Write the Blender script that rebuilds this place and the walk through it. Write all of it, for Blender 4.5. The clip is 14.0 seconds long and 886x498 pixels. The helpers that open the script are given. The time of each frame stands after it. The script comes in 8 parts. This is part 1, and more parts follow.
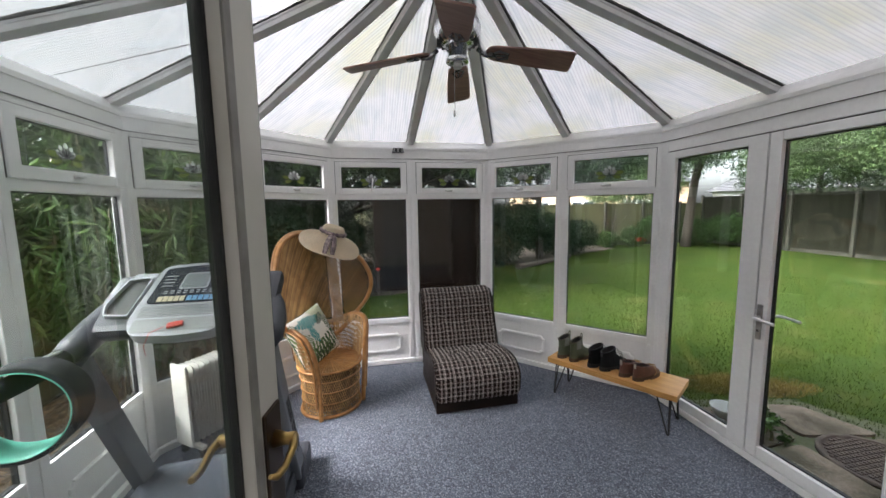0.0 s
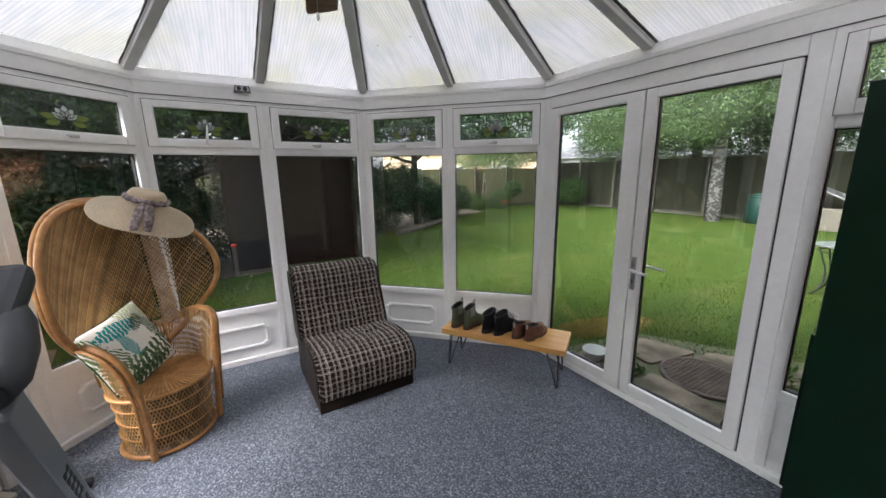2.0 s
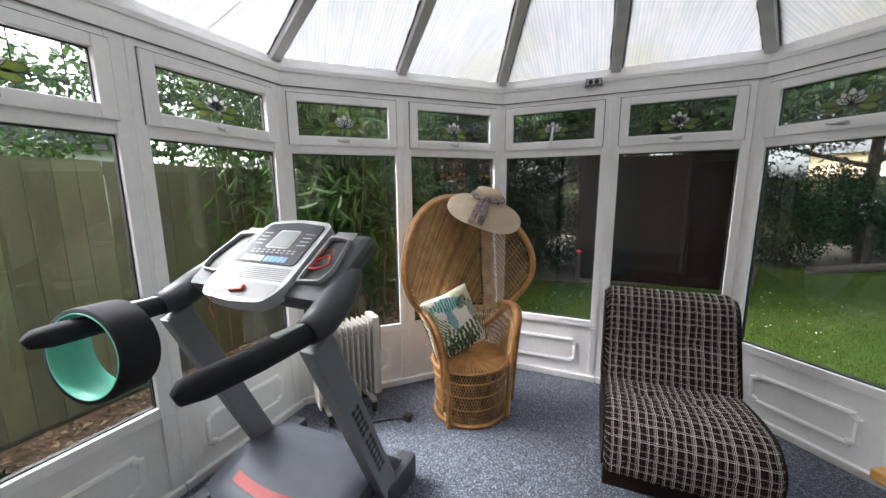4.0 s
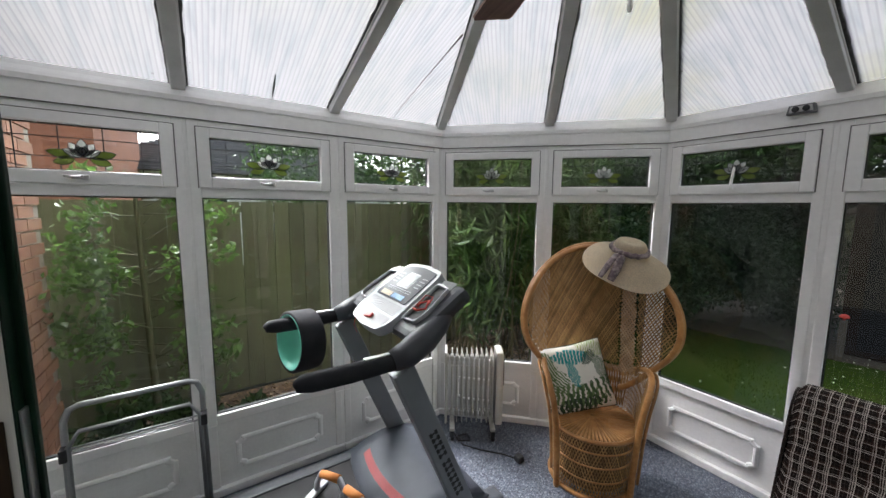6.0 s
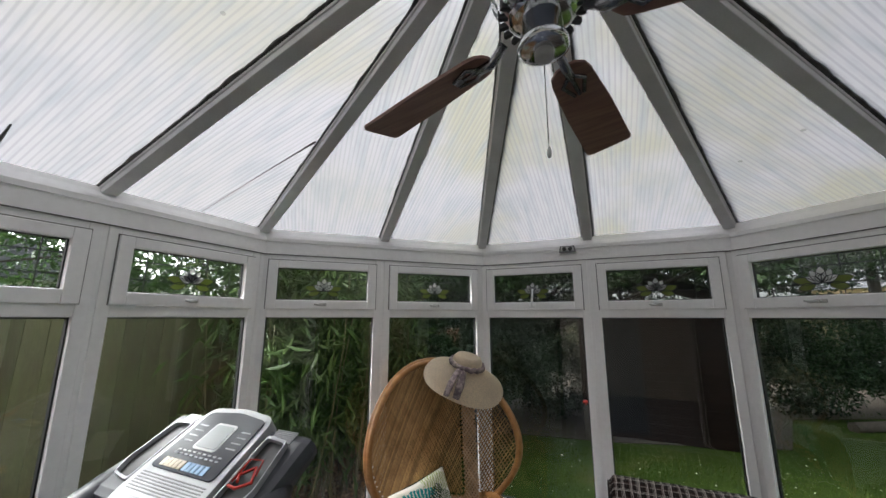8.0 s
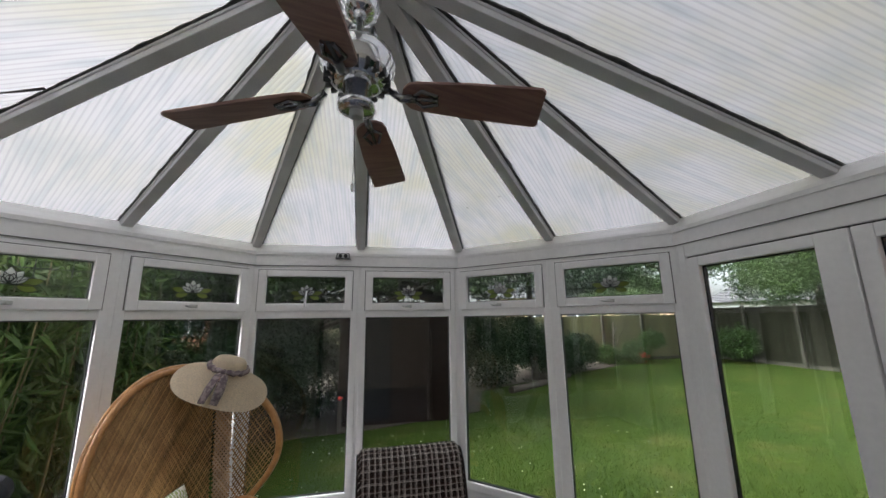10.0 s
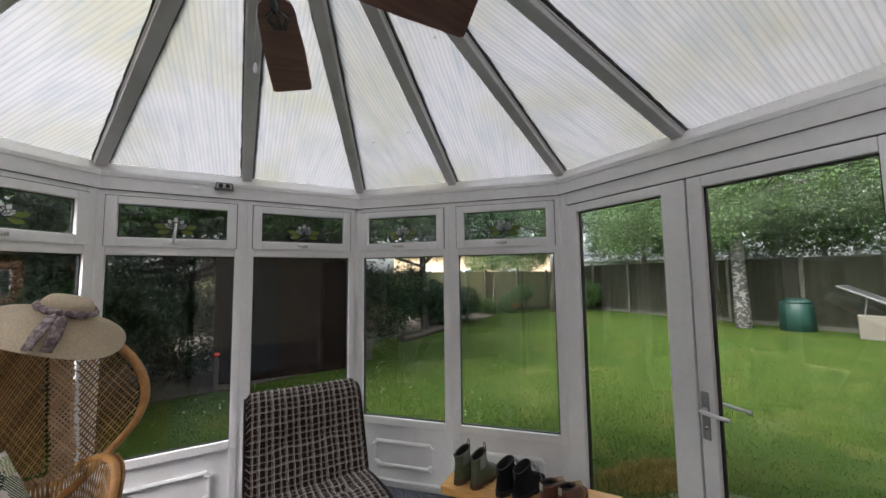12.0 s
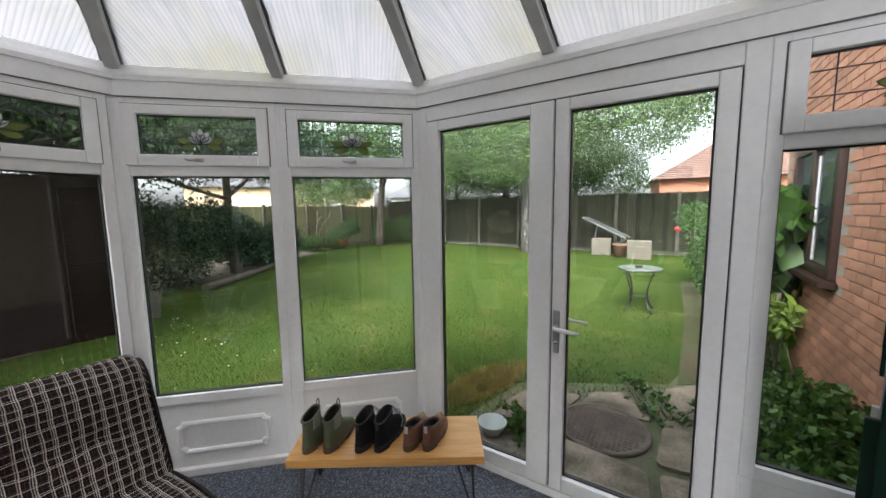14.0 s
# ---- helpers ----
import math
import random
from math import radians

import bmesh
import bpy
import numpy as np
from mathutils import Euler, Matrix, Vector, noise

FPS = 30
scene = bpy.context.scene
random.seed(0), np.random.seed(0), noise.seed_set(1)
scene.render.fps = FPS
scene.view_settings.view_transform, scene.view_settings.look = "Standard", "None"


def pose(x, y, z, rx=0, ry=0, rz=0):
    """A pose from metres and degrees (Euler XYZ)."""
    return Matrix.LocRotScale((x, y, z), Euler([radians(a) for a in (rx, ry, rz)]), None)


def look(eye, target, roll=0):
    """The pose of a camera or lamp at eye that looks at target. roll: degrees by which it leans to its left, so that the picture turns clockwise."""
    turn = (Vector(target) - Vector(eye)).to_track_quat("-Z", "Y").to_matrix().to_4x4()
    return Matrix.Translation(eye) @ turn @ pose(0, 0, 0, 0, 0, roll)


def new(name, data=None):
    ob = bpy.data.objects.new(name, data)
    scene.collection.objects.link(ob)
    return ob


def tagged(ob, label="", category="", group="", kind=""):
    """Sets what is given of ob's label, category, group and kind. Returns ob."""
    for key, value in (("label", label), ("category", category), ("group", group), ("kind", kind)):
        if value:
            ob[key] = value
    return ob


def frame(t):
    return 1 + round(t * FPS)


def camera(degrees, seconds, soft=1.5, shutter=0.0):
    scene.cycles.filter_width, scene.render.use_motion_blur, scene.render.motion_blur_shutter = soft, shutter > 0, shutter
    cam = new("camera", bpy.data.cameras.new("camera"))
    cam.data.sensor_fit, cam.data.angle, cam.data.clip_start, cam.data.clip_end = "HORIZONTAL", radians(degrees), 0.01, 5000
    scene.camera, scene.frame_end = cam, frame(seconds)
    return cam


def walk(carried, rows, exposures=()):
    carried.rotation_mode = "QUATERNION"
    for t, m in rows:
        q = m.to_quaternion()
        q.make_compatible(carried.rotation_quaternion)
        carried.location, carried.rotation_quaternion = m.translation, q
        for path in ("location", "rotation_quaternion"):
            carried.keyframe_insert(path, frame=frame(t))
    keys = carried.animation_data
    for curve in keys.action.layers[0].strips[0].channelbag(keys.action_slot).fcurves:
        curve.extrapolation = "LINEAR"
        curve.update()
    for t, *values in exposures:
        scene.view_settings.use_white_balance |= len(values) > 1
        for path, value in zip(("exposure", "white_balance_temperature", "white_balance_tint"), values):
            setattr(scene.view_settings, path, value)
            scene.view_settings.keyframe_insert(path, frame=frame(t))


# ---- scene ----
cam = camera(102.24, 14.0)
ROWS = [
    (0, -0.400, -1.655, 1.598, -10.89, -6.38, -0.84),
    (0.5, -0.360, -1.476, 1.588, -15.22, -6.49, -0.88),
    (1, -0.348, -1.388, 1.558, -21.05, -8.83, -0.86),
    (1.5, -0.338, -1.362, 1.562, -27.11, -11.88, -0.81),
    (2, -0.322, -1.249, 1.544, -30.70, -11.99, -0.83),
    (2.5, -0.258, -1.073, 1.498, -31.00, -10.89, -0.82),
    (3, -0.257, -0.958, 1.470, -18.47, -10.15, -0.85),
    (3.5, -0.226, -0.856, 1.489, 2.89, -10.10, -0.65),
    (4, -0.060, -0.822, 1.468, 23.63, -9.43, -0.47),
    (4.2, 0.012, -0.825, 1.474, 32.12, -9.30, -0.25),
    (6.3, 0.412, -0.627, 1.670, 57.76, -4.74, 0.48),
    (6.5, 0.386, -0.633, 1.662, 56.89, -0.80, 0.55),
    (7, 0.289, -0.628, 1.655, 50.89, 5.85, 0.42),
    (7.5, 0.154, -0.649, 1.689, 37.95, 9.28, 0.34),
    (8, 0.083, -0.675, 1.702, 24.59, 10.82, 0.05),
    (8.5, 0.097, -0.765, 1.711, 13.52, 11.32, -0.32),
    (9, 0.070, -0.857, 1.706, 4.83, 11.23, -0.62),
    (11.3, 0.005, -0.938, 1.597, -26.07, 9.74, -0.82),
    (11.5, -0.011, -0.921, 1.579, -26.80, 8.81, -0.76),
    (12, -0.016, -0.862, 1.549, -29.00, 4.33, -0.72),
    (12.5, 0.091, -0.741, 1.516, -30.88, -0.95, -0.78),
    (13, 0.161, -0.670, 1.495, -32.18, -5.78, -0.51),
    (13.5, 0.169, -0.522, 1.488, -41.07, -6.00, -0.51),
    (14, 0.115, -0.437, 1.504, -56.94, -6.28, -0.78),
]
walk(cam, [(t, pose(x, y, z, 90 + pitch, -roll, yaw)) for t, x, y, z, yaw, pitch, roll in ROWS],
     exposures=[(0.0, 3.12, 6200, 17), (4.2, 3.16, 6150, 16), (6.4, 2.70, 6150, 15), (7.0, 2.62, 6150, 15), (7.5, 2.55, 6200, 15), (9.0, 2.68, 6200, 16), (11.4, 2.75, 6200, 16), (12.5, 2.93, 6250, 17), (14.0, 3.20, 6200, 16)])

# ---- world, sun, exposure ----
world = bpy.data.worlds.new("overcast_sky")
scene.world = world
world.use_nodes = True
wn, wl = world.node_tree.nodes, world.node_tree.links
bg = wn["Background"]
sky = wn.new("ShaderNodeTexSky")
sky.sky_type, sky.sun_disc = "NISHITA", False
sky.sun_elevation, sky.sun_rotation = radians(42.6), radians(-99.5)
sky.air_density, sky.dust_density, sky.ozone_density = 1.0, 6.0, 1.0
grey = wn.new("ShaderNodeHueSaturation")
grey.inputs["Saturation"].default_value = 0.25
wl.new(sky.outputs[0], grey.inputs["Color"])
wl.new(grey.outputs[0], bg.inputs["Color"])
bg.inputs["Strength"].default_value = 0.15

sun_data = bpy.data.lights.new("sun", "SUN")
sun_data.energy, sun_data.angle, sun_data.color = 1.0, radians(40), (1.0, 0.98, 0.96)
sun = new("sun", sun_data)
sun.matrix_world = look((-9, -1.5, 8.4), (0, 0, 0))
# added fill lamp in an unseen side window of the room behind
rear_data = bpy.data.lights.new("rear_window_sky", "AREA")
rear_data.shape, rear_data.size, rear_data.size_y, rear_data.energy = "RECTANGLE", 1.0, 1.6, 12.0
rear = new("rear_window_sky", rear_data)
rear.matrix_world = look((-2.62, -2.45, 1.35), (0.0, -2.45, 1.2))

# ---- small helpers ----
S2 = math.sqrt(0.5)


def bx(bm, x0, x1, y0, y1, z0, z1, m=None, bev=0.0):
    """A box, with its edges rounded where bev is given."""
    vs = bmesh.ops.create_cube(bm, size=1.0)["verts"]
    for v in vs:
        v.co = Vector(((x0 + x1) / 2 + v.co.x * (x1 - x0), (y0 + y1) / 2 + v.co.y * (y1 - y0), (z0 + z1) / 2 + v.co.z * (z1 - z0)))
    if bev:
        es = list({e for v in vs for e in v.link_edges})
        out = bmesh.ops.bevel(bm, geom=es, offset=bev, segments=2, profile=0.6, affect="EDGES")
        vs = list({v for f in out["faces"] for v in f.verts} | {v for v in vs if v.is_valid})
    if m is not None:
        bmesh.ops.transform(bm, matrix=m, verts=vs)
    return vs


def tube(bm, pts, r, seg=8, closed=False, m=None, flat=1.0):
    """A round bar of radius r (a number, or one for each point) along the points."""
    pts = [Vector(p) for p in pts]
    n = len(pts)
    rs = r if isinstance(r, (list, tuple)) else [r] * n
    rings, up = [], None
    for i, p in enumerate(pts):
        a = pts[(i - 1) % n] if (closed or i) else p
        b = pts[(i + 1) % n] if (closed or i < n - 1) else p
        d = (b - a).normalized()
        if up is None:
            up = Vector((0, 0, 1)) if abs(d.z) < 0.9 else Vector((1, 0, 0))
        up = (up - d * up.dot(d)).normalized()
        side = d.cross(up)
        ring = []
        for k in range(seg):
            w = 2 * math.pi * k / seg
            c = p + (side * math.cos(w) + up * math.sin(w) * flat) * rs[i]
            ring.append(bm.verts.new(m @ c if m is not None else c))
        rings.append(ring)
    for i in range(n if closed else n - 1):
        a, b = rings[i], rings[(i + 1) % n]
        for k in range(seg):
            f = bm.faces.new((a[k], a[(k + 1) % seg], b[(k + 1) % seg], b[k]))
            f.smooth = True
    if not closed:
        bm.faces.new(list(reversed(rings[0])))
        bm.faces.new(rings[-1])


def lathe(bm, profile, seg=24, m=None, smooth=True, caps=True):
    """A turned body about z from (radius, height) pairs."""
    rings = []
    for r, z in profile:
        ring = []
        for k in range(seg):
            w = 2 * math.pi * k / seg
            c = Vector((r * math.cos(w), r * math.sin(w), z))
            ring.append(bm.verts.new(m @ c if m is not None else c))
        rings.append(ring)
    for a, b in zip(rings, rings[1:]):
        for k in range(seg):
            f = bm.faces.new((a[k], a[(k + 1) % seg], b[(k + 1) % seg], b[k]))
            f.smooth = smooth
    for ring, rv in ((rings[0], True), (rings[-1], False)):
        if caps and profile[0 if rv else -1][0] > 1e-4:
            bm.faces.new(list(reversed(ring)) if rv else ring)


def prism(bm, outline, lo, hi, m=None):
    """A flat outline (x, y) raised from lo to hi in z."""
    a = [bm.verts.new(m @ Vector((x, y, lo)) if m is not None else Vector((x, y, lo))) for x, y in outline]
    b = [bm.verts.new(m @ Vector((x, y, hi)) if m is not None else Vector((x, y, hi))) for x, y in outline]
    n = len(a)
    bm.faces.new(list(reversed(a)))
    bm.faces.new(b)
    for k in range(n):
        bm.faces.new((a[k], a[(k + 1) % n], b[(k + 1) % n], b[k]))


def mesh_of(name, bm, material):
    bmesh.ops.recalc_face_normals(bm, faces=bm.faces)
    me = bpy.data.meshes.new(name)
    bm.to_mesh(me)
    bm.free()
    if material:
        me.materials.append(material)
    return me


def part(name, bm, material, parent, label=""):
    ob = new(name, mesh_of(name, bm, material))
    ob.parent = parent
    if label:
        tagged(ob, label)
    return ob


def thing(name, label, category, m=None, group="", kind=""):
    ob = new(name)
    ob.empty_display_size = 0.1
    if m is not None:
        ob.matrix_basis = m
    return tagged(ob, label, category, group, kind)


def solid(name, bm, material, label="", category="", kind="structure", group="", m=None):
    ob = new(name, mesh_of(name, bm, material))
    if m is not None:
        ob.matrix_basis = m
    return tagged(ob, label, category, group, kind)


def raw(name, verts, faces, material):
    """A mesh from arrays of corners and faces."""
    me = bpy.data.meshes.new(name)
    me.from_pydata(verts.tolist() if hasattr(verts, "tolist") else verts, [], faces.tolist() if hasattr(faces, "tolist") else faces)
    me.materials.append(material)
    return me


# ---- materials ----
def mat(name, col, rough=0.5, metal=0.0, col2=None, scale=8.0, mix=(0.35, 0.65), fine=0.0, fine_scale=200.0, bump=0.0, bump_scale=60.0, rvar=0.1, sheen=0.0, island=0.0, coat=0.0, stretch=(1, 1, 1), sss=0.0, spec=0.5):
    m = bpy.data.materials.new(name)
    m.use_nodes = True
    n, l = m.node_tree.nodes, m.node_tree.links
    p = n["Principled BSDF"]
    tc = n.new("ShaderNodeTexCoord")
    mp = n.new("ShaderNodeMapping")
    mp.inputs["Scale"].default_value = stretch
    l.new(tc.outputs["Object"], mp.inputs["Vector"])
    big = n.new("ShaderNodeTexNoise")
    big.inputs["Scale"].default_value, big.inputs["Detail"].default_value = scale, 5.0
    l.new(mp.outputs[0], big.inputs["Vector"])
    ramp = n.new("ShaderNodeMapRange")
    ramp.inputs["From Min"].default_value, ramp.inputs["From Max"].default_value = mix
    l.new(big.outputs["Fac"], ramp.inputs["Value"])
    c = n.new("ShaderNodeMix")
    c.data_type = "RGBA"
    c2 = col2 or tuple(x * 0.86 for x in col)
    c.inputs["A"].default_value, c.inputs["B"].default_value = (*col, 1), (*c2, 1)
    l.new(ramp.outputs[0], c.inputs["Factor"])
    out = c.outputs["Result"]
    small = n.new("ShaderNodeTexNoise")
    small.inputs["Scale"].default_value, small.inputs["Detail"].default_value = fine_scale, 3.0
    l.new(mp.outputs[0], small.inputs["Vector"])
    if fine:
        hs = n.new("ShaderNodeHueSaturation")
        mr = n.new("ShaderNodeMapRange")
        mr.inputs["From Min"].default_value, mr.inputs["From Max"].default_value = 0.3, 0.7
        mr.inputs["To Min"].default_value, mr.inputs["To Max"].default_value = 1 - fine, 1 + fine
        l.new(small.outputs["Fac"], mr.inputs["Value"])
        l.new(mr.outputs[0], hs.inputs["Value"])
        l.new(out, hs.inputs["Color"])
        out = hs.outputs[0]
    if island:
        ge = n.new("ShaderNodeNewGeometry")
        oi = n.new("ShaderNodeObjectInfo")
        ad = n.new("ShaderNodeMath")
        ad.operation = "ADD"
        l.new(ge.outputs["Random Per Island"], ad.inputs[0])
        l.new(oi.outputs["Random"], ad.inputs[1])
        fr = n.new("ShaderNodeMath")
        fr.operation = "FRACT"
        l.new(ad.outputs[0], fr.inputs[0])
        mr = n.new("ShaderNodeMapRange")
        mr.inputs["To Min"].default_value, mr.inputs["To Max"].default_value = 1 - island, 1 + island
        l.new(fr.outputs[0], mr.inputs["Value"])
        hs = n.new("ShaderNodeHueSaturation")
        l.new(mr.outputs[0], hs.inputs["Value"])
        l.new(out, hs.inputs["Color"])
        out = hs.outputs[0]
    l.new(out, p.inputs["Base Color"])
    rr = n.new("ShaderNodeMapRange")
    rr.inputs["To Min"].default_value, rr.inputs["To Max"].default_value = max(0.02, rough - rvar), min(1.0, rough + rvar)
    l.new(big.outputs["Fac"], rr.inputs["Value"])
    l.new(rr.outputs[0], p.inputs["Roughness"])
    p.inputs["Metallic"].default_value = metal
    p.inputs["Specular IOR Level"].default_value = spec
    p.inputs["Sheen Weight"].default_value = sheen
    p.inputs["Coat Weight"].default_value = coat
    if sss:
        p.inputs["Subsurface Weight"].default_value = sss
    if bump:
        nb = n.new("ShaderNodeTexNoise")
        nb.inputs["Scale"].default_value, nb.inputs["Detail"].default_value = bump_scale, 4.0
        l.new(mp.outputs[0], nb.inputs["Vector"])
        b = n.new("ShaderNodeBump")
        b.inputs["Strength"].default_value, b.inputs["Distance"].default_value = bump, 0.01
        l.new(nb.outputs["Fac"], b.inputs["Height"])
        l.new(b.outputs[0], p.inputs["Normal"])
    return m


def glass_mat(name, tint=(0.80, 0.83, 0.805), gloss=1.0, rough=0.0, haze=0.0):
    m = bpy.data.materials.new(name)
    m.use_nodes = True
    n, l = m.node_tree.nodes, m.node_tree.links
    n.remove(n["Principled BSDF"])
    tr, gl, fr, mx = n.new("ShaderNodeBsdfTransparent"), n.new("ShaderNodeBsdfGlossy"), n.new("ShaderNodeLayerWeight"), n.new("ShaderNodeMixShader")
    tr.inputs["Color"].default_value = (*tint, 1)
    gl.inputs["Roughness"].default_value = rough
    gl.inputs["Color"].default_value = (gloss, gloss, gloss, 1)
    fr.inputs["Blend"].default_value = 0.5
    pw, sc = n.new("ShaderNodeMath"), n.new("ShaderNodeMath")
    pw.operation, pw.inputs[1].default_value = "POWER", 5.0
    sc.operation, sc.inputs[1].default_value, sc.inputs[2].default_value = "MULTIPLY_ADD", 0.60, 0.030
    l.new(fr.outputs["Facing"], pw.inputs[0])
    l.new(pw.outputs[0], sc.inputs[0])
    l.new(sc.outputs[0], mx.inputs[0])
    l.new(tr.outputs[0], mx.inputs[1])
    l.new(gl.outputs[0], mx.inputs[2])
    out = mx.outputs[0]
    if haze:
        df, m2, tc, ns, mr = n.new("ShaderNodeBsdfDiffuse"), n.new("ShaderNodeMixShader"), n.new("ShaderNodeTexCoord"), n.new("ShaderNodeTexNoise"), n.new("ShaderNodeMapRange")
        df.inputs["Color"].default_value = (0.75, 0.76, 0.74, 1)
        ns.inputs["Scale"].default_value, ns.inputs["Detail"].default_value = 3.0, 6.0
        mr.inputs["From Min"].default_value, mr.inputs["From Max"].default_value, mr.inputs["To Max"].default_value = 0.35, 0.75, haze
        l.new(tc.outputs["Object"], ns.inputs["Vector"])
        l.new(ns.outputs["Fac"], mr.inputs["Value"])
        l.new(mr.outputs[0], m2.inputs[0])
        l.new(out, m2.inputs[1])
        l.new(df.outputs[0], m2.inputs[2])
        out = m2.outputs[0]
    l.new(out, n["Material Output"].inputs["Surface"])
    return m


UPVC = mat("white_upvc", (0.88, 0.875, 0.865), 0.32, col2=(0.83, 0.82, 0.81), scale=2.5, fine=0.03, fine_scale=40, bump=0.03, bump_scale=25)
UPVC_PANEL = mat("white_upvc_panel", (0.87, 0.865, 0.855), 0.38, col2=(0.80, 0.79, 0.78), scale=3, fine=0.03, fine_scale=60, bump=0.04)
PAINT_WHITE = mat("off_white_gloss_paint", (0.72, 0.70, 0.66), 0.35, col2=(0.62, 0.60, 0.55), scale=4, bump=0.08, bump_scale=30)
PAINT_GREEN = mat("dark_green_gloss_paint", (0.002, 0.018, 0.008), 0.4, spec=0.25, col2=(0.0015, 0.012, 0.005), scale=5, bump=0.08, bump_scale=40)
GASKET = mat("black_rubber_gasket", (0.015, 0.016, 0.016), 0.6)
RAFTER = mat("grey_aluminium_rafter", (0.66, 0.655, 0.65), 0.5, col2=(0.58, 0.575, 0.57), scale=6, fine=0.05, bump=0.05)
# grey that stands for the shade in narrow gaps of the frames
GAP_SHADE = mat("grey_gap_shade", (0.13, 0.125, 0.12), 0.7)
SEAL = mat("black_dirty_seal", (0.03, 0.03, 0.028), 0.8, col2=(0.08, 0.08, 0.07), scale=30)
GLASS = glass_mat("window_glass", haze=0.0012)
LEAD = mat("dark_lead_strip", (0.03, 0.032, 0.035), 0.5, metal=0.4)
CHROME = mat("polished_chrome", (0.75, 0.76, 0.78), 0.12, metal=1.0, rvar=0.05)
SATIN = mat("satin_steel", (0.55, 0.55, 0.54), 0.35, metal=1.0)
BRASS = mat("aged_brass", (0.55, 0.38, 0.14), 0.35, metal=1.0, col2=(0.30, 0.19, 0.07), scale=30)
BLACK_METAL = mat("black_painted_steel", (0.015, 0.015, 0.016), 0.45)
BLACK_PLASTIC = mat("black_plastic", (0.02, 0.02, 0.021), 0.5, fine=0.1)


def roof_mat():
    """Ribbed twin-wall polycarbonate: milky, with fine flutes down the slope and green-yellow algae stains on it."""
    m = bpy.data.materials.new("ribbed_polycarbonate")
    m.use_nodes = True
    n, l = m.node_tree.nodes, m.node_tree.links
    n.remove(n["Principled BSDF"])
    uv = n.new("ShaderNodeTexCoord")
    sp = n.new("ShaderNodeSeparateXYZ")
    l.new(uv.outputs["UV"], sp.inputs[0])
    fm = n.new("ShaderNodeMath")
    fm.operation, fm.inputs[1].default_value = "MULTIPLY", 2 * math.pi / 0.021
    l.new(sp.outputs["X"], fm.inputs[0])
    sn = n.new("ShaderNodeMath")
    sn.operation = "SINE"
    l.new(fm.outputs[0], sn.inputs[0])
    rib = n.new("ShaderNodeMapRange")
    rib.inputs["From Min"].default_value, rib.inputs["From Max"].default_value = 0.2, 0.95
    l.new(sn.outputs[0], rib.inputs["Value"])
    obn = n.new("ShaderNodeTexNoise")
    obn.inputs["Scale"].default_value, obn.inputs["Detail"].default_value = 1.6, 6
    l.new(uv.outputs["Object"], obn.inputs["Vector"])
    stain = n.new("ShaderNodeMapRange")
    stain.inputs["From Min"].default_value, stain.inputs["From Max"].default_value = 0.43, 0.64
    l.new(obn.outputs["Fac"], stain.inputs["Value"])
    mpp = n.new("ShaderNodeMapping")
    mpp.inputs["Scale"].default_value = (14, 1.5, 1)
    l.new(uv.outputs["UV"], mpp.inputs["Vector"])
    streak = n.new("ShaderNodeTexNoise")
    streak.inputs["Scale"].default_value, streak.inputs["Detail"].default_value = 2.0, 6
    l.new(mpp.outputs[0], streak.inputs["Vector"])
    sm = n.new("ShaderNodeMapRange")
    sm.inputs["From Min"].default_value, sm.inputs["From Max"].default_value = 0.45, 0.75
    l.new(streak.outputs["Fac"], sm.inputs["Value"])

    def blend(a, fac, b):
        mx = n.new("ShaderNodeMix")
        mx.data_type = "RGBA"
        if isinstance(a, tuple):
            mx.inputs["A"].default_value = (*a, 1)
        else:
            l.new(a, mx.inputs["A"])
        mx.inputs["B"].default_value = (*b, 1)
        l.new(fac, mx.inputs["Factor"])
        return mx.outputs["Result"]

    def times(a, k):
        mm = n.new("ShaderNodeMath")
        mm.operation, mm.inputs[1].default_value = "MULTIPLY", k
        l.new(a, mm.inputs[0])
        return mm.outputs[0]

    west = n.new("ShaderNodeSeparateXYZ")
    l.new(uv.outputs["Object"], west.inputs[0])
    clean = n.new("ShaderNodeMapRange")
    clean.inputs["From Min"].default_value, clean.inputs["From Max"].default_value, clean.inputs["To Min"].default_value = -1.5, -0.5, 0.15
    l.new(west.outputs["X"], clean.inputs["Value"])
    algae = n.new("ShaderNodeMath")
    algae.operation = "MULTIPLY"
    l.new(stain.outputs[0], algae.inputs[0])
    l.new(clean.outputs[0], algae.inputs[1])
    c = blend((0.135, 0.136, 0.135), times(algae.outputs[0], 0.7), (0.112, 0.111, 0.074))
    c = blend(c, times(sm.outputs[0], 0.65), (0.085, 0.097, 0.100))
    c = blend(c, times(rib.outputs[0], 0.36), (0.070, 0.073, 0.073))
    vo = n.new("ShaderNodeTexVoronoi")
    vo.inputs["Scale"].default_value = 7.0
    l.new(uv.outputs["Object"], vo.inputs["Vector"])
    sc_ = n.new("ShaderNodeSeparateColor")
    l.new(vo.outputs["Color"], sc_.inputs[0])
    size = n.new("ShaderNodeMapRange")
    size.inputs["From Min"].default_value, size.inputs["From Max"].default_value, size.inputs["To Max"].default_value = 0.55, 1.0, 0.085
    l.new(sc_.outputs[0], size.inputs["Value"])
    spot = n.new("ShaderNodeMath")
    spot.operation = "LESS_THAN"
    l.new(vo.outputs["Distance"], spot.inputs[0])
    l.new(size.outputs[0], spot.inputs[1])
    c = blend(c, times(spot.outputs[0], 0.55), (0.05, 0.05, 0.045))
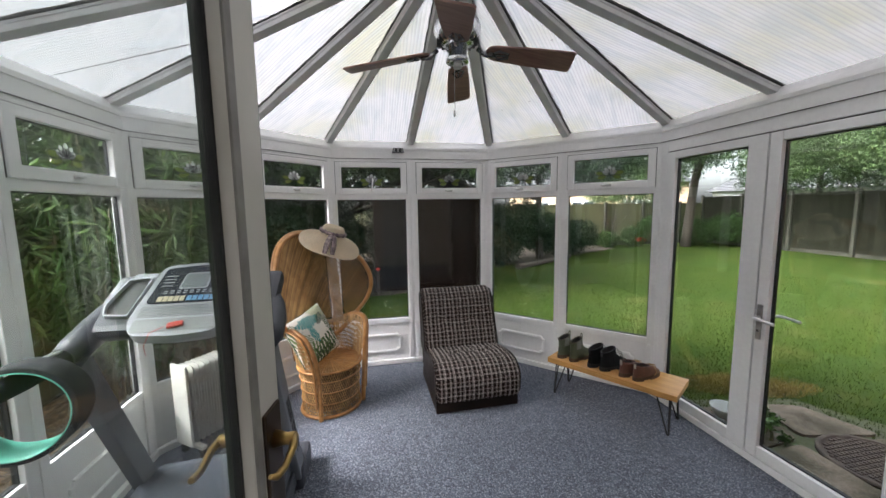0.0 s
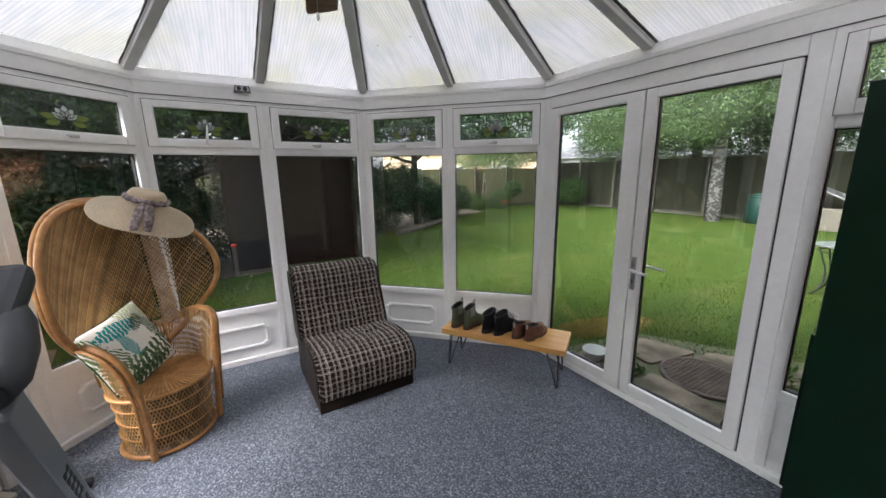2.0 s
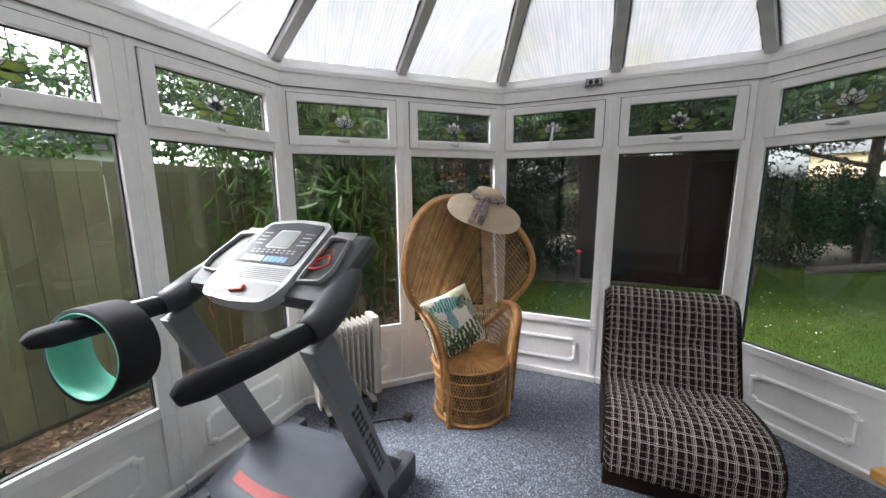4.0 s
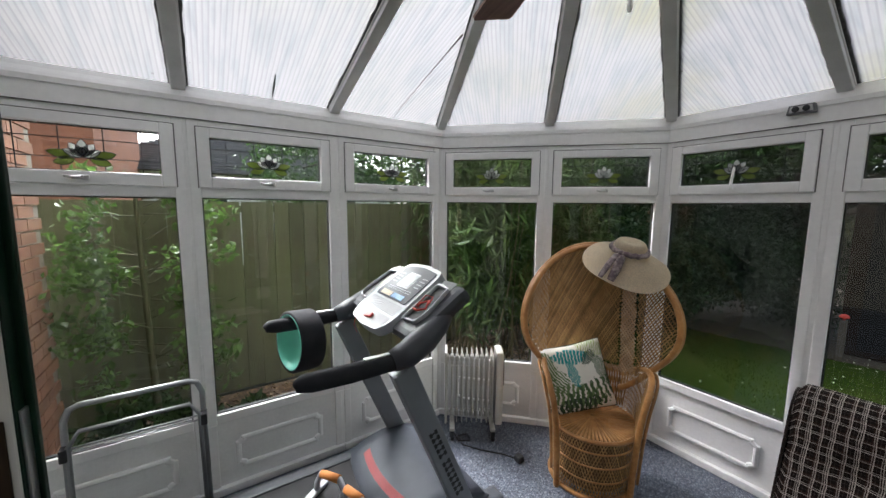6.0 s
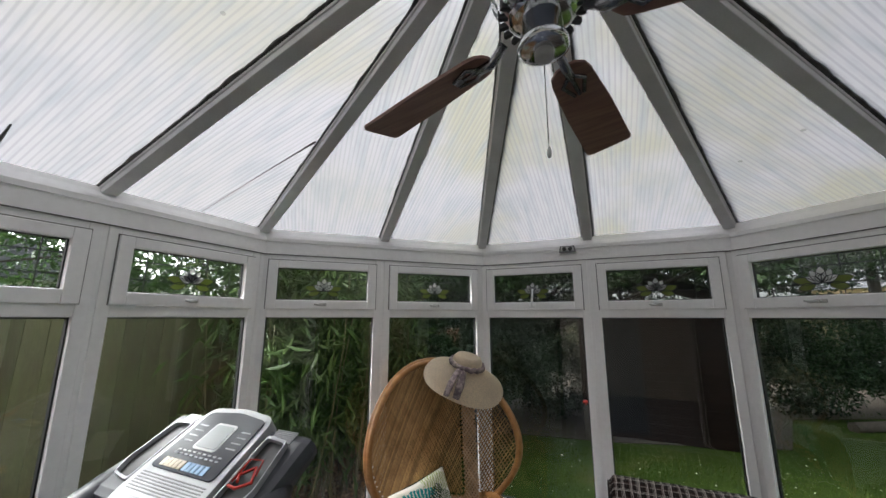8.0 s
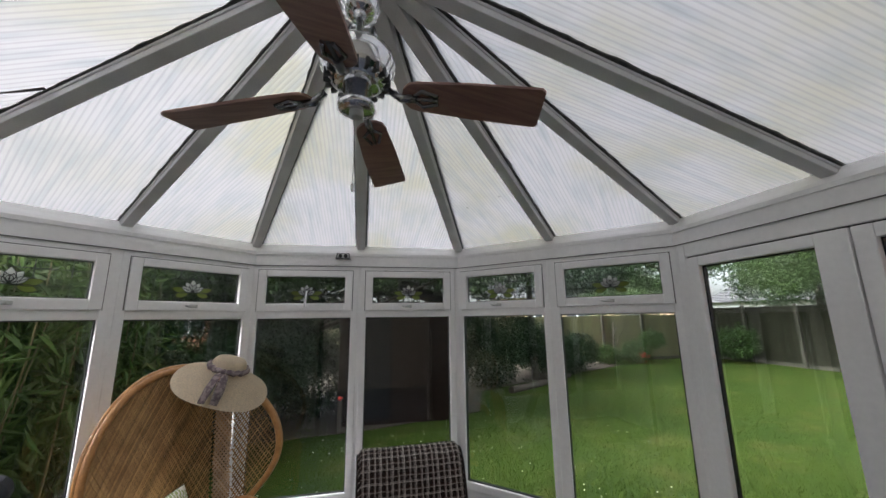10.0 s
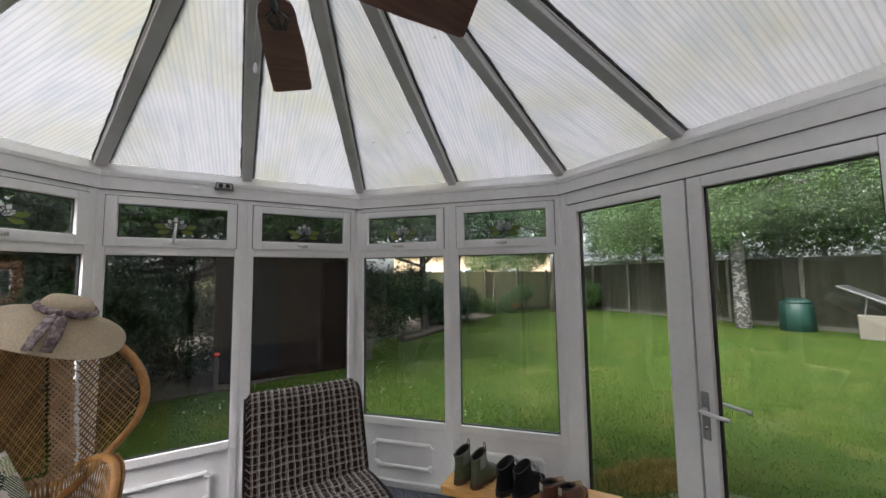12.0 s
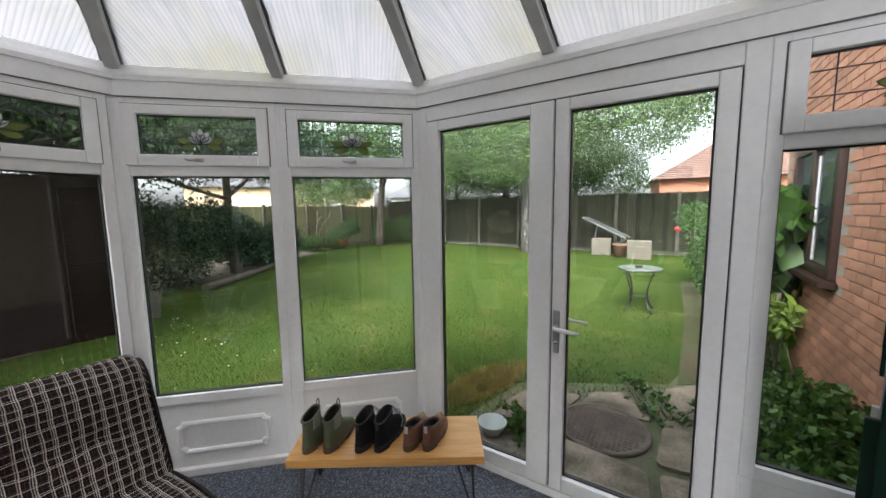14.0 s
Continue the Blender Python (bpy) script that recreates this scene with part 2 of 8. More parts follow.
    tl, df, gl, tr = n.new("ShaderNodeBsdfTranslucent"), n.new("ShaderNodeBsdfDiffuse"), n.new("ShaderNodeBsdfGlossy"), n.new("ShaderNodeBsdfTransparent")
    bp = n.new("ShaderNodeBump")
    bp.inputs["Strength"].default_value, bp.inputs["Distance"].default_value = 0.6, 0.004
    l.new(sn.outputs[0], bp.inputs["Height"])
    for sh in (tl, df):
        l.new(c, sh.inputs["Color"])
    l.new(bp.outputs[0], gl.inputs["Normal"])
    gl.inputs["Roughness"].default_value = 0.25
    tr.inputs["Color"].default_value = (0.9, 0.92, 0.9, 1)
    m1, m2, m3 = n.new("ShaderNodeMixShader"), n.new("ShaderNodeMixShader"), n.new("ShaderNodeMixShader")
    m1.inputs[0].default_value = 0.25
    l.new(tl.outputs[0], m1.inputs[1])
    l.new(df.outputs[0], m1.inputs[2])
    m2.inputs[0].default_value = 0.0
    l.new(m1.outputs[0], m2.inputs[1])
    l.new(tr.outputs[0], m2.inputs[2])
    m3.inputs[0].default_value = 0.04
    l.new(m2.outputs[0], m3.inputs[1])
    l.new(gl.outputs[0], m3.inputs[2])
    l.new(m3.outputs[0], n["Material Output"].inputs["Surface"])
    return m


ROOF = roof_mat()


def carpet_mat():
    """Blue-grey flecked loop carpet."""
    m = mat("blue_grey_flecked_carpet", (0.078, 0.091, 0.128), 0.95, col2=(0.062, 0.072, 0.102), scale=1.5, bump=0.6, bump_scale=260, sheen=0.2)
    n, l = m.node_tree.nodes, m.node_tree.links
    p = n["Principled BSDF"]
    src = p.inputs["Base Color"].links[0].from_socket
    tc = n.new("ShaderNodeTexCoord")
    v = n.new("ShaderNodeTexVoronoi")
    v.inputs["Scale"].default_value = 165
    l.new(tc.outputs["Object"], v.inputs["Vector"])
    hs = n.new("ShaderNodeSeparateColor")
    l.new(v.outputs["Color"], hs.inputs[0])
    mr = n.new("ShaderNodeMapRange")
    mr.inputs["From Min"].default_value, mr.inputs["From Max"].default_value = 0.55, 0.95
    l.new(hs.outputs[0], mr.inputs["Value"])
    mx = n.new("ShaderNodeMix")
    mx.data_type = "RGBA"
    l.new(src, mx.inputs["A"])
    mx.inputs["B"].default_value = (0.28, 0.305, 0.35, 1)
    l.new(mr.outputs[0], mx.inputs["Factor"])
    mr2 = n.new("ShaderNodeMapRange")
    mr2.inputs["From Min"].default_value, mr2.inputs["From Max"].default_value = 0.6, 0.9
    l.new(hs.outputs[1], mr2.inputs["Value"])
    mx2 = n.new("ShaderNodeMix")
    mx2.data_type = "RGBA"
    l.new(mx.outputs["Result"], mx2.inputs["A"])
    mx2.inputs["B"].default_value = (0.022, 0.028, 0.045, 1)
    l.new(mr2.outputs[0], mx2.inputs["Factor"])
    l.new(mx2.outputs["Result"], p.inputs["Base Color"])
    return m


CARPET = carpet_mat()

# ---- the conservatory: plan ----
XW, YC, XE, YE, YH = 1.90, 0.895, 0.797, 2.0, -1.47
PLAN = [Vector((-XW, YH, 0)), Vector((-XW, YC, 0)), Vector((-XE, YE, 0)), Vector((XE, YE, 0)), Vector((XW, YC, 0)), Vector((XW, YH, 0))]
Z_PANE, Z_TOP, Z_EAVES = 0.484, 1.70, 2.20


def facet(k):
    """A wall's own axes: along it, outward, up."""
    a, b = PLAN[k], PLAN[k + 1]
    d = (b - a).normalized()
    o = Vector((-d.y, d.x, 0))
    m = Matrix(((d.x, o.x, 0, a.x), (d.y, o.y, 0, a.y), (0, 0, 1, 0), (0, 0, 0, 1)))
    return m, (b - a).length


def flower():
    """A white water lily with green leaves in leaded outline, set flat on the glass."""
    bm, bg_, bl = bmesh.new(), bmesh.new(), bmesh.new()
    face = pose(0, 0, 0, 90, 0, 0)
    for ang, ln, wd in ((90, 0.062, 0.032), (55, 0.058, 0.030), (125, 0.058, 0.030), (25, 0.055, 0.026), (155, 0.055, 0.026), (75, 0.036, 0.03), (105, 0.036, 0.03)):
        a = radians(ang)
        pts = []
        for t in range(9):
            s = t / 8
            pts.append((s * ln, wd * math.sin(math.pi * s) ** 0.8 * 0.5))
        outl = pts + [(x, -y) for x, y in reversed(pts[1:-1])]
        outl = [(x * math.cos(a) - y * math.sin(a), x * math.sin(a) + y * math.cos(a) - 0.025) for x, y in outl]
        prism(bm, outl, 0.0, 0.0015, face)
        tube(bl, [face @ Vector((x, y, 0.002)) for x, y in outl], 0.0012, 4, True)
    for ang, ln in ((12, 0.075), (168, 0.075), (-14, 0.06), (194, 0.06)):
        a = radians(ang)
        pts = [(0.02 + t / 8 * ln, 0.030 * math.sin(math.pi * t / 8) ** 0.7 * 0.5) for t in range(9)]
        outl = pts + [(x, -y) for x, y in reversed(pts[1:-1])]
        outl = [(x * math.cos(a) - y * math.sin(a), x * math.sin(a) + y * math.cos(a) - 0.03) for x, y in outl]
        prism(bg_, outl, -0.002, 0.0, face)
        tube(bl, [face @ Vector((x, y, 0.002)) for x, y in outl], 0.0012, 4, True)
    return bm, bg_, bl


def stained(name, col):
    m = bpy.data.materials.new(name)
    m.use_nodes = True
    n, l = m.node_tree.nodes, m.node_tree.links
    p = n["Principled BSDF"]
    p.inputs["Base Color"].default_value = (*col, 1)
    p.inputs["Roughness"].default_value = 0.2
    t, mx = n.new("ShaderNodeBsdfTranslucent"), n.new("ShaderNodeMixShader")
    t.inputs["Color"].default_value = (*col, 1)
    mx.inputs[0].default_value = 0.35
    l.new(p.outputs[0], mx.inputs[1])
    l.new(t.outputs[0], mx.inputs[2])
    l.new(mx.outputs[0], n["Material Output"].inputs["Surface"])
    return m


PETAL = stained("white_opal_glass", (0.72, 0.74, 0.71))
LEAFGLASS = stained("green_leaf_glass", (0.22, 0.28, 0.07))


def window_unit(k, s0, s1, name, lily=True, turned=False, grid=True):
    """A fixed pane under an opening top light, in wall k between s0 and s1."""
    m, _ = facet(k)
    un = thing(name, "white plastic window with a leaded top light above a fixed pane", "window", m, kind="structure")
    fw = 0.048
    bm = bmesh.new()
    for a, b in ((s0 - fw, s0), (s1, s1 + fw)):
        bx(bm, a, b, -0.035, 0.014, 0.43, 2.098, None, 0.005)
    for lo, hi in ((0.43, Z_PANE), (Z_TOP, 1.757), (2.055, 2.098)):
        bx(bm, s0 - 0.001, s1 + 0.001, -0.033, 0.012, lo, hi, None, 0.005)
    part("window_frame", bm, UPVC, un)
    bm = bmesh.new()
    bx(bm, s0 + 0.003, s1 - 0.003, -0.002, 0.002, Z_PANE + 0.003, Z_TOP - 0.003)
    p = part("pane", bm, GLASS, un)
    p.visible_shadow = False
    bm = bmesh.new()
    g = 0.006
    for a, b, lo, hi in ((s0, s0 + g, Z_PANE, Z_TOP), (s1 - g, s1, Z_PANE, Z_TOP), (s0 + g, s1 - g, Z_PANE, Z_PANE + g), (s0 + g, s1 - g, Z_TOP - g, Z_TOP)):
        bx(bm, a, b, -0.012, 0.010, lo, hi)
    part("gasket", bm, GASKET, un, "black rubber gasket")
    # the opening top light
    a0, a1, lo, hi = s0 - 0.008, s1 + 0.008, 1.752, 2.060
    bm = bmesh.new()
    for a, b in ((a0, a0 + 0.056), (a1 - 0.056, a1)):
        bx(bm, a, b, -0.050, 0.000, lo, hi, None, 0.005)
    for c, d in ((lo, lo + 0.058), (hi - 0.048, hi)):
        bx(bm, a0 + 0.056, a1 - 0.056, -0.048, -0.002, c, d, None, 0.005)
    sash = part("sash", bm, UPVC, un)
    # seal and shadow gap round the sash, both drawn as one grey strip
    bm = bmesh.new()
    for a, b, c, d in ((a0 - 0.005, a0, lo, hi + 0.005), (a1, a1 + 0.005, lo, hi + 0.005), (a0, a1, hi, hi + 0.005)):
        bx(bm, a, b, -0.0375, -0.030, c, d)
    part("sash_seal", bm, GAP_SHADE, sash, "grey strip for the seal and shadow gap round the sash")
    g0, g1, zl, zh = a0 + 0.056, a1 - 0.056, lo + 0.058, hi - 0.048
    bm = bmesh.new()
    bx(bm, g0, g1, -0.012, -0.008, zl, zh)
    p = part("pane", bm, GLASS, sash)
    p.visible_shadow = False
    bm = bmesh.new()
    for a, b, c, d in ((g0, g0 + 0.005, zl, zh), (g1 - 0.005, g1, zl, zh), (g0, g1, zl, zl + 0.005), (g0, g1, zh - 0.005, zh)):
        bx(bm, a, b, -0.020, -0.004, c, d)
    part("gasket", bm, GASKET, sash)
    if grid:
        bm = bmesh.new()
        for f in (0.13, 0.37, 0.63, 0.87):
            x = g0 + (g1 - g0) * f
            bx(bm, x - 0.002, x + 0.002, -0.0145, -0.012, zl, zh)
        for f in (0.3, 0.72):
            z = zl + (zh - zl) * f
            bx(bm, g0, g1, -0.0143, -0.012, z - 0.002, z + 0.002)
        part("lead_strips", bm, LEAD, sash, "dark lead strips")
    if lily:
        b1, b2, b3 = flower()
        at = Matrix.Translation(((g0 + g1) / 2, -0.0155, (zl + zh) / 2 - 0.004)) @ Matrix.Diagonal((1.25, 1, 1.25, 1))
        for nm, b, ma, lb in (("petals", b1, PETAL, "white glass petals"), ("leaves", b2, LEAFGLASS, "green glass leaves"), ("outline", b3, LEAD, "")):
            bmesh.ops.transform(b, matrix=at, verts=b.verts)
            part(nm, b, ma, sash, lb)
    # the handle
    hx, hz = (s0 + s1) / 2, lo + 0.030
    bm = bmesh.new()
    bx(bm, hx - 0.022, hx + 0.022, -0.062, -0.049, hz - 0.010, hz + 0.010, None, 0.004)
    tube(bm, [(hx, -0.062, hz), (hx, -0.080, hz)], 0.007, 8)
    if turned:
        tube(bm, [(hx, -0.080, hz), (hx + 0.004, -0.088, hz + 0.03), (hx + 0.012, -0.090, hz + 0.12)], [0.007, 0.008, 0.006], 8)
    else:
        tube(bm, [(hx, -0.080, hz), (hx - 0.03, -0.084, hz - 0.004), (hx - 0.055, -0.082, hz + 0.002)], [0.007, 0.007, 0.005], 8)
    part("handle", bm, SATIN if not turned else UPVC, sash, "white stay handle pointing up" if turned else "satin metal handle")
    return un


def dado(k, s0, s1, name):
    """The plain panel under a window, with its raised moulding."""
    m, _ = facet(k)
    bm = bmesh.new()
    bx(bm, s0 - 0.055, s1 + 0.055, -0.020, 0.05, 0.0, 0.43)
    wall = solid(name, bm, UPVC_PANEL, "white plastic panel below a window with a raised moulding", "wall panel", m=m)
    bm = bmesh.new()
    for a, b in ((s0 - 0.048, s0 - 0.004), (s1 + 0.004, s1 + 0.048)):
        bx(bm, a, b, -0.034, -0.020, 0.045, 0.43, None, 0.004)
    bx(bm, s0 - 0.055, s1 + 0.055, -0.052, -0.018, 0.0, 0.045, None, 0.006)
    part("skirting", bm, UPVC, wall)
    c, w, h, q, z0 = (s0 + s1) / 2, 0.25, 0.10, 0.030, 0.222
    out = [(-w, -h + q), (-w + 0.012, -h + q * 0.9), (-w + q, -h + 0.012), (-w + q, -h), (w - q, -h), (w - q, -h + 0.012), (w - 0.012, -h + q * 0.9), (w, -h + q),
           (w, h - q), (w - 0.012, h - q * 0.9), (w - q, h - 0.012), (w - q, h), (-w + q, h), (-w + q, h - 0.012), (-w + 0.012, h - q * 0.9), (-w, h - q)]
    bm = bmesh.new()
    n = len(out)
    rings = []
    for sc, o in ((0.0, -0.020), (0.004, -0.030), (0.016, -0.034), (0.026, -0.030), (0.030, -0.020)):
        rings.append([bm.verts.new((c + x * (1 - sc / w), o, z0 + y * (1 - sc / h))) for x, y in out])
    for a, b in zip(rings, rings[1:]):
        for i in range(n):
            bm.faces.new((a[i], a[(i + 1) % n], b[(i + 1) % n], b[i]))
    part("moulding", bm, UPVC, wall)
    return wall


UNITS = [(0, 0.07, 0.729), (0, 0.838, 1.498), (0, 1.612, 2.270), (1, 0.048, 0.710), (1, 0.822, 1.486), (2, 0.0515, 0.7175), (2, 0.8335, 1.4995),
         (3, 0.050, 0.717), (3, 0.832, 1.510), (4, 1.638, 2.292)]
for i, (k, s0, s1) in enumerate(UNITS):
    window_unit(k, s0, s1, "window_%d" % (i + 1), turned=(i == 5))
    dado(k, s0, s1, "wall_panel_%d" % (i + 1))

# mullions between the units, and the posts at the corners and at the house
for k, s in ((0, 0.011), (0, 0.7835), (0, 1.555), (1, 0.766), (2, 0.7755), (3, 0.7745), (4, 2.350)):
    m, _ = facet(k)
    bm = bmesh.new()
    bx(bm, s - 0.011, s + 0.011, -0.030, 0.05, 0.0, 2.10, None, 0.003)
    solid("mullion", bm, UPVC, "white plastic mullion between two windows", "mullion", m=m)
for i in (1, 2, 3, 4):
    c = PLAN[i]
    d = (Vector((0, 0.3, 0)) - c).normalized()
    bm = bmesh.new()
    a = math.degrees(math.atan2(d.y, d.x))
    w = 0.052
    prism(bm, [(0.036, -w * 0.55), (0.036, w * 0.55), (0.01, w), (-0.05, w * 0.8), (-0.05, -w * 0.8), (0.01, -w)], 0.0, 2.10)
    solid("corner_post", bm, UPVC, "white plastic corner post", "post", m=pose(c.x, c.y, 0, 0, 0, a))

# eaves beam, in two steps, along each wall
for k in range(5):
    m, L = facet(k)
    bm = bmesh.new()
    for o0, o1, z0, z1 in ((-0.040, 0.10, 2.098, 2.160), (-0.020, 0.10, 2.160, 2.180), (-0.032, 0.10, 2.180, 2.204)):
        e = [(0.0, o0), (L, o0), (L, o1), (0.0, o1)]
        t = math.tan(radians(22.5))
        f0, f1 = (0 if k == 0 else t), (0 if k == 4 else t)
        e = [(-o0 * f0, o0), (L + o0 * f1, o0), (L + o1 * f1, o1), (-o1 * f0, o1)]
        prism(bm, e, z0, z1)
    solid("eaves_beam", bm, UPVC, "white plastic eaves beam over the windows", "beam", m=m)
    # shadow gap under the beam, drawn as a thin grey strip
    bm = bmesh.new()
    prism(bm, [(0.042 * f0, -0.0425), (L - 0.042 * f1, -0.0425), (L - 0.03 * f1, -0.030), (0.03 * f0, -0.030)], 2.0935, 2.0975)
    solid("trim_seam", bm, GAP_SHADE, "thin grey strip for the shadow gap under the eaves beam", "trim", m=m)
    # sloping closure between the beam and the roof sheets
    bm = bmesh.new()
    loops = []
    for o, z in ((-0.028, 2.2045), (-0.014, 2.222), (0.012, 2.246), (0.030, 2.271), (0.060, 2.262), (0.060, 2.2045)):
        loops.append((bm.verts.new((-o * f0, o, z)), bm.verts.new((L + o * f1, o, z))))
    for (a0, a1), (b0, b1) in zip(loops, loops[1:]):
        bm.faces.new((a0, a1, b1, b0))
    bm.faces.new([v[0] for v in loops])
    bm.faces.new([v[1] for v in reversed(loops)])
    solid("eaves_trim", bm, UPVC, "white plastic cove between the beam and the roof", "trim", m=m)

# french doors in the east wall
md, _ = facet(4)
doorframe = thing("door_frame", "white plastic frame round the garden doors", "door frame", md, kind="structure")
bm = bmesh.new()
bx(bm, 0.040, 0.085, -0.035, 0.045, 0.02, 2.098, None, 0.005)
bx(bm, 1.515, 1.590, -0.035, 0.045, 0.02, 2.098, None, 0.005)
bx(bm, 0.085, 1.515, -0.034, 0.044, 2.015, 2.098, None, 0.005)
bx(bm, 0.0, 1.62, -0.050, 0.070, 0.0, 0.045, None, 0.006)
part("frame", bm, UPVC, doorframe)


def door_leaf(name, a, b, g0, g1, handle):
    d = thing(name, "closed white plastic garden door with one tall glass pane", "door", md, kind="structure")
    bm = bmesh.new()
    z0, z1, h0, h1 = 0.052, 2.006, 0.125, 1.952
    bx(bm, a, g0, -0.050, 0.002, z0, z1, None, 0.006)
    bx(bm, g1, b, -0.050, 0.002, z0, z1, None, 0.006)
    bx(bm, g0, g1, -0.048, 0.000, z0, h0, None, 0.006)
    bx(bm, g0, g1, -0.048, 0.000, h1, z1, None, 0.006)
    part("leaf", bm, UPVC, d)
    bm = bmesh.new()
    bx(bm, g0, g1, -0.012, -0.008, h0, h1)
    p = part("pane", bm, GLASS, d)
    p.visible_shadow = False
    bm = bmesh.new()
    for x0, x1, c, e in ((g0, g0 + 0.007, h0, h1), (g1 - 0.007, g1, h0, h1), (g0, g1, h0, h0 + 0.007), (g0, g1, h1 - 0.007, h1)):
        bx(bm, x0, x1, -0.022, 0.0, c, e)
    for x0, x1, c, e in ((a - 0.006, a, z0, z1), (b, b + 0.006, z0, z1), (a, b, z1, z1 + 0.008), (a, b, z0 - 0.006, z0)):
        bx(bm, x0, x1, -0.030, 0.028, c, e)
    part("gasket", bm, GASKET, d, "black rubber gasket")
    if handle:
        x = handle
        bm = bmesh.new()
        bx(bm, x - 0.015, x + 0.015, -0.058, -0.050, 0.79, 1.005, None, 0.006)
        pl = part("handle_plate", bm, SATIN, d, "satin metal handle plate")
        bm = bmesh.new()
        tube(bm, [(x, -0.058, 0.925), (x, -0.095, 0.925), (x + 0.012, -0.103, 0.925), (x + 0.115, -0.103, 0.918)], [0.011, 0.010, 0.010, 0.009], 10)
        part("lever", bm, UPVC, pl, "white lever handle")
        bm = bmesh.new()
        lathe(bm, [(0.009, 0), (0.009, 0.006), (0.004, 0.007)], 12, pose(x, -0.058, 0.845, 90, 0, 0))
        part("lock_cylinder", bm, CHROME, pl)
        bm = bmesh.new()
        tube(bm, [(x + 0.004, 0.000, 0.925), (x + 0.004, 0.075, 0.925), (x + 0.02, 0.085, 0.925), (x + 0.12, 0.085, 0.918)], 0.009, 8)
        part("outer_lever", bm, UPVC, d, "white outer lever handle")
    return d


door_leaf("door_1", 0.092, 0.828, 0.174, 0.713, None)
door_leaf("door_2", 0.836, 1.508, 0.900, 1.442, 0.862)

# ---- the roof ----
HUB = Vector((0, 0.05, 2.79))
EAVE_O = 0.034


def off(k, s, o=EAVE_O):
    m, _ = facet(k)
    return m @ Vector((s, o, 2.235))


L1 = (PLAN[2] - PLAN[1]).length
BAR = [off(0, 0.0), off(0, 0.77), off(0, 1.56), Vector((-1.934, 0.905, 2.235)), off(1, L1 * 0.5), Vector((-0.811, 2.034, 2.235)), Vector((-0.017, 2.034, 2.235)),
       Vector((0.811, 2.034, 2.235)), off(3, L1 * 0.5), Vector((1.934, 0.905, 2.235)), off(4, 0.78), off(4, 1.59), off(4, 2.36)]


def top_of(p):
    return Vector((0, max(YH, min(p.y, HUB.y)), HUB.z)) if abs(p.x) > 1.92 and p.y < 0.5 else HUB.copy()


RS = random.Random(5)


def rafter(p, q):
    d = (q - p)
    L = d.length
    d = d.normalized()
    side = d.cross(Vector((0, 0, 1))).normalized()
    up = side.cross(d)
    m = Matrix(((d.x, side.x, up.x, p.x), (d.y, side.y, up.y, p.y), (d.z, side.z, up.z, p.z), (0, 0, 0, 1)))
    r = thing("rafter", "grey aluminium glazing bar under the roof", "rafter", m, kind="structure")
    bm = bmesh.new()
    bx(bm, -0.03, L, -0.029, 0.029, -0.004, 0.035, None, 0.004)
    bx(bm, 0.0, L, -0.034, 0.034, 0.020, 0.040, None, 0.003)
    part("bar", bm, RAFTER, r)
    bm = bmesh.new()
    for s in (-1, 1):
        # grown ragged with moss and dirt along the sheet
        k = int(L / 0.022)
        inner, outer = [], []
        for i in range(k + 1):
            w = (0.003 if s > 0 else 0.006) + 0.009 * max(0.0, noise.noise(Vector((p.x * 3 + i * 0.35, p.y * 5 + s, 1.7)))) + 0.002 * RS.random()
            inner.append([bm.verts.new((L * i / k, s * 0.033, z)) for z in (0.030, 0.047)])
            outer.append([bm.verts.new((L * i / k, s * (0.036 + w), z)) for z in (0.033, 0.047)])
        for i in range(k):
            bm.faces.new((inner[i][0], inner[i + 1][0], outer[i + 1][0], outer[i][0]))
            bm.faces.new((outer[i][0], outer[i + 1][0], outer[i + 1][1], outer[i][1]))
            bm.faces.new((inner[i][0], inner[i][1], inner[i + 1][1], inner[i + 1][0]))
    part("seal", bm, SEAL, r, "black dirty rubber seal")
    bm = bmesh.new()
    bx(bm, -0.04, -0.028, -0.028, 0.028, -0.006, 0.045, None, 0.004)
    part("end_cap", bm, UPVC, r, "white end cap")


for p in BAR:
    rafter(p, top_of(p))


def roof_panel(a, b, name="roof_panel"):
    """One sheet from the eaves between two bars up to the ridge or the hub."""
    ta, tb = top_of(a), top_of(b)
    lift = Vector((0, 0, 0.042))
    al = (b - a).normalized()
    out = Vector((-al.y, al.x, 0)) * 0.10 - Vector((0, 0, 0.028))
    base = [a + out, b + out, tb, ta] if (ta - tb).length > 1e-3 else [a + out, b + out, ta]
    me = bpy.data.meshes.new(name)
    rows, cols = 10, 10
    vs, fs, uvs = [], [], []
    for i in range(rows + 1):
        t = i / rows
        p0, p1 = base[0].lerp(ta, t), base[1].lerp(tb, t)
        for j in range(cols + 1):
            p = p0.lerp(p1, j / cols) + lift
            vs.append(p)
            uvs.append(((p - a).dot(al), (p - a - al * (p - a).dot(al)).length))
    for i in range(rows):
        for j in range(cols):
            q = i * (cols + 1) + j
            fs.append((q, q + 1, q + cols + 2, q + cols + 1))
    me.from_pydata(vs, [], fs)
    lay = me.uv_layers.new(name="flutes")
    for lp in me.loops:
        lay.data[lp.index].uv = uvs[lp.vertex_index]
    me.materials.append(ROOF)
    ob = new(name, me)
    return tagged(ob, "milky ribbed polycarbonate roof sheet with green algae stains", "roof sheet", kind="structure")


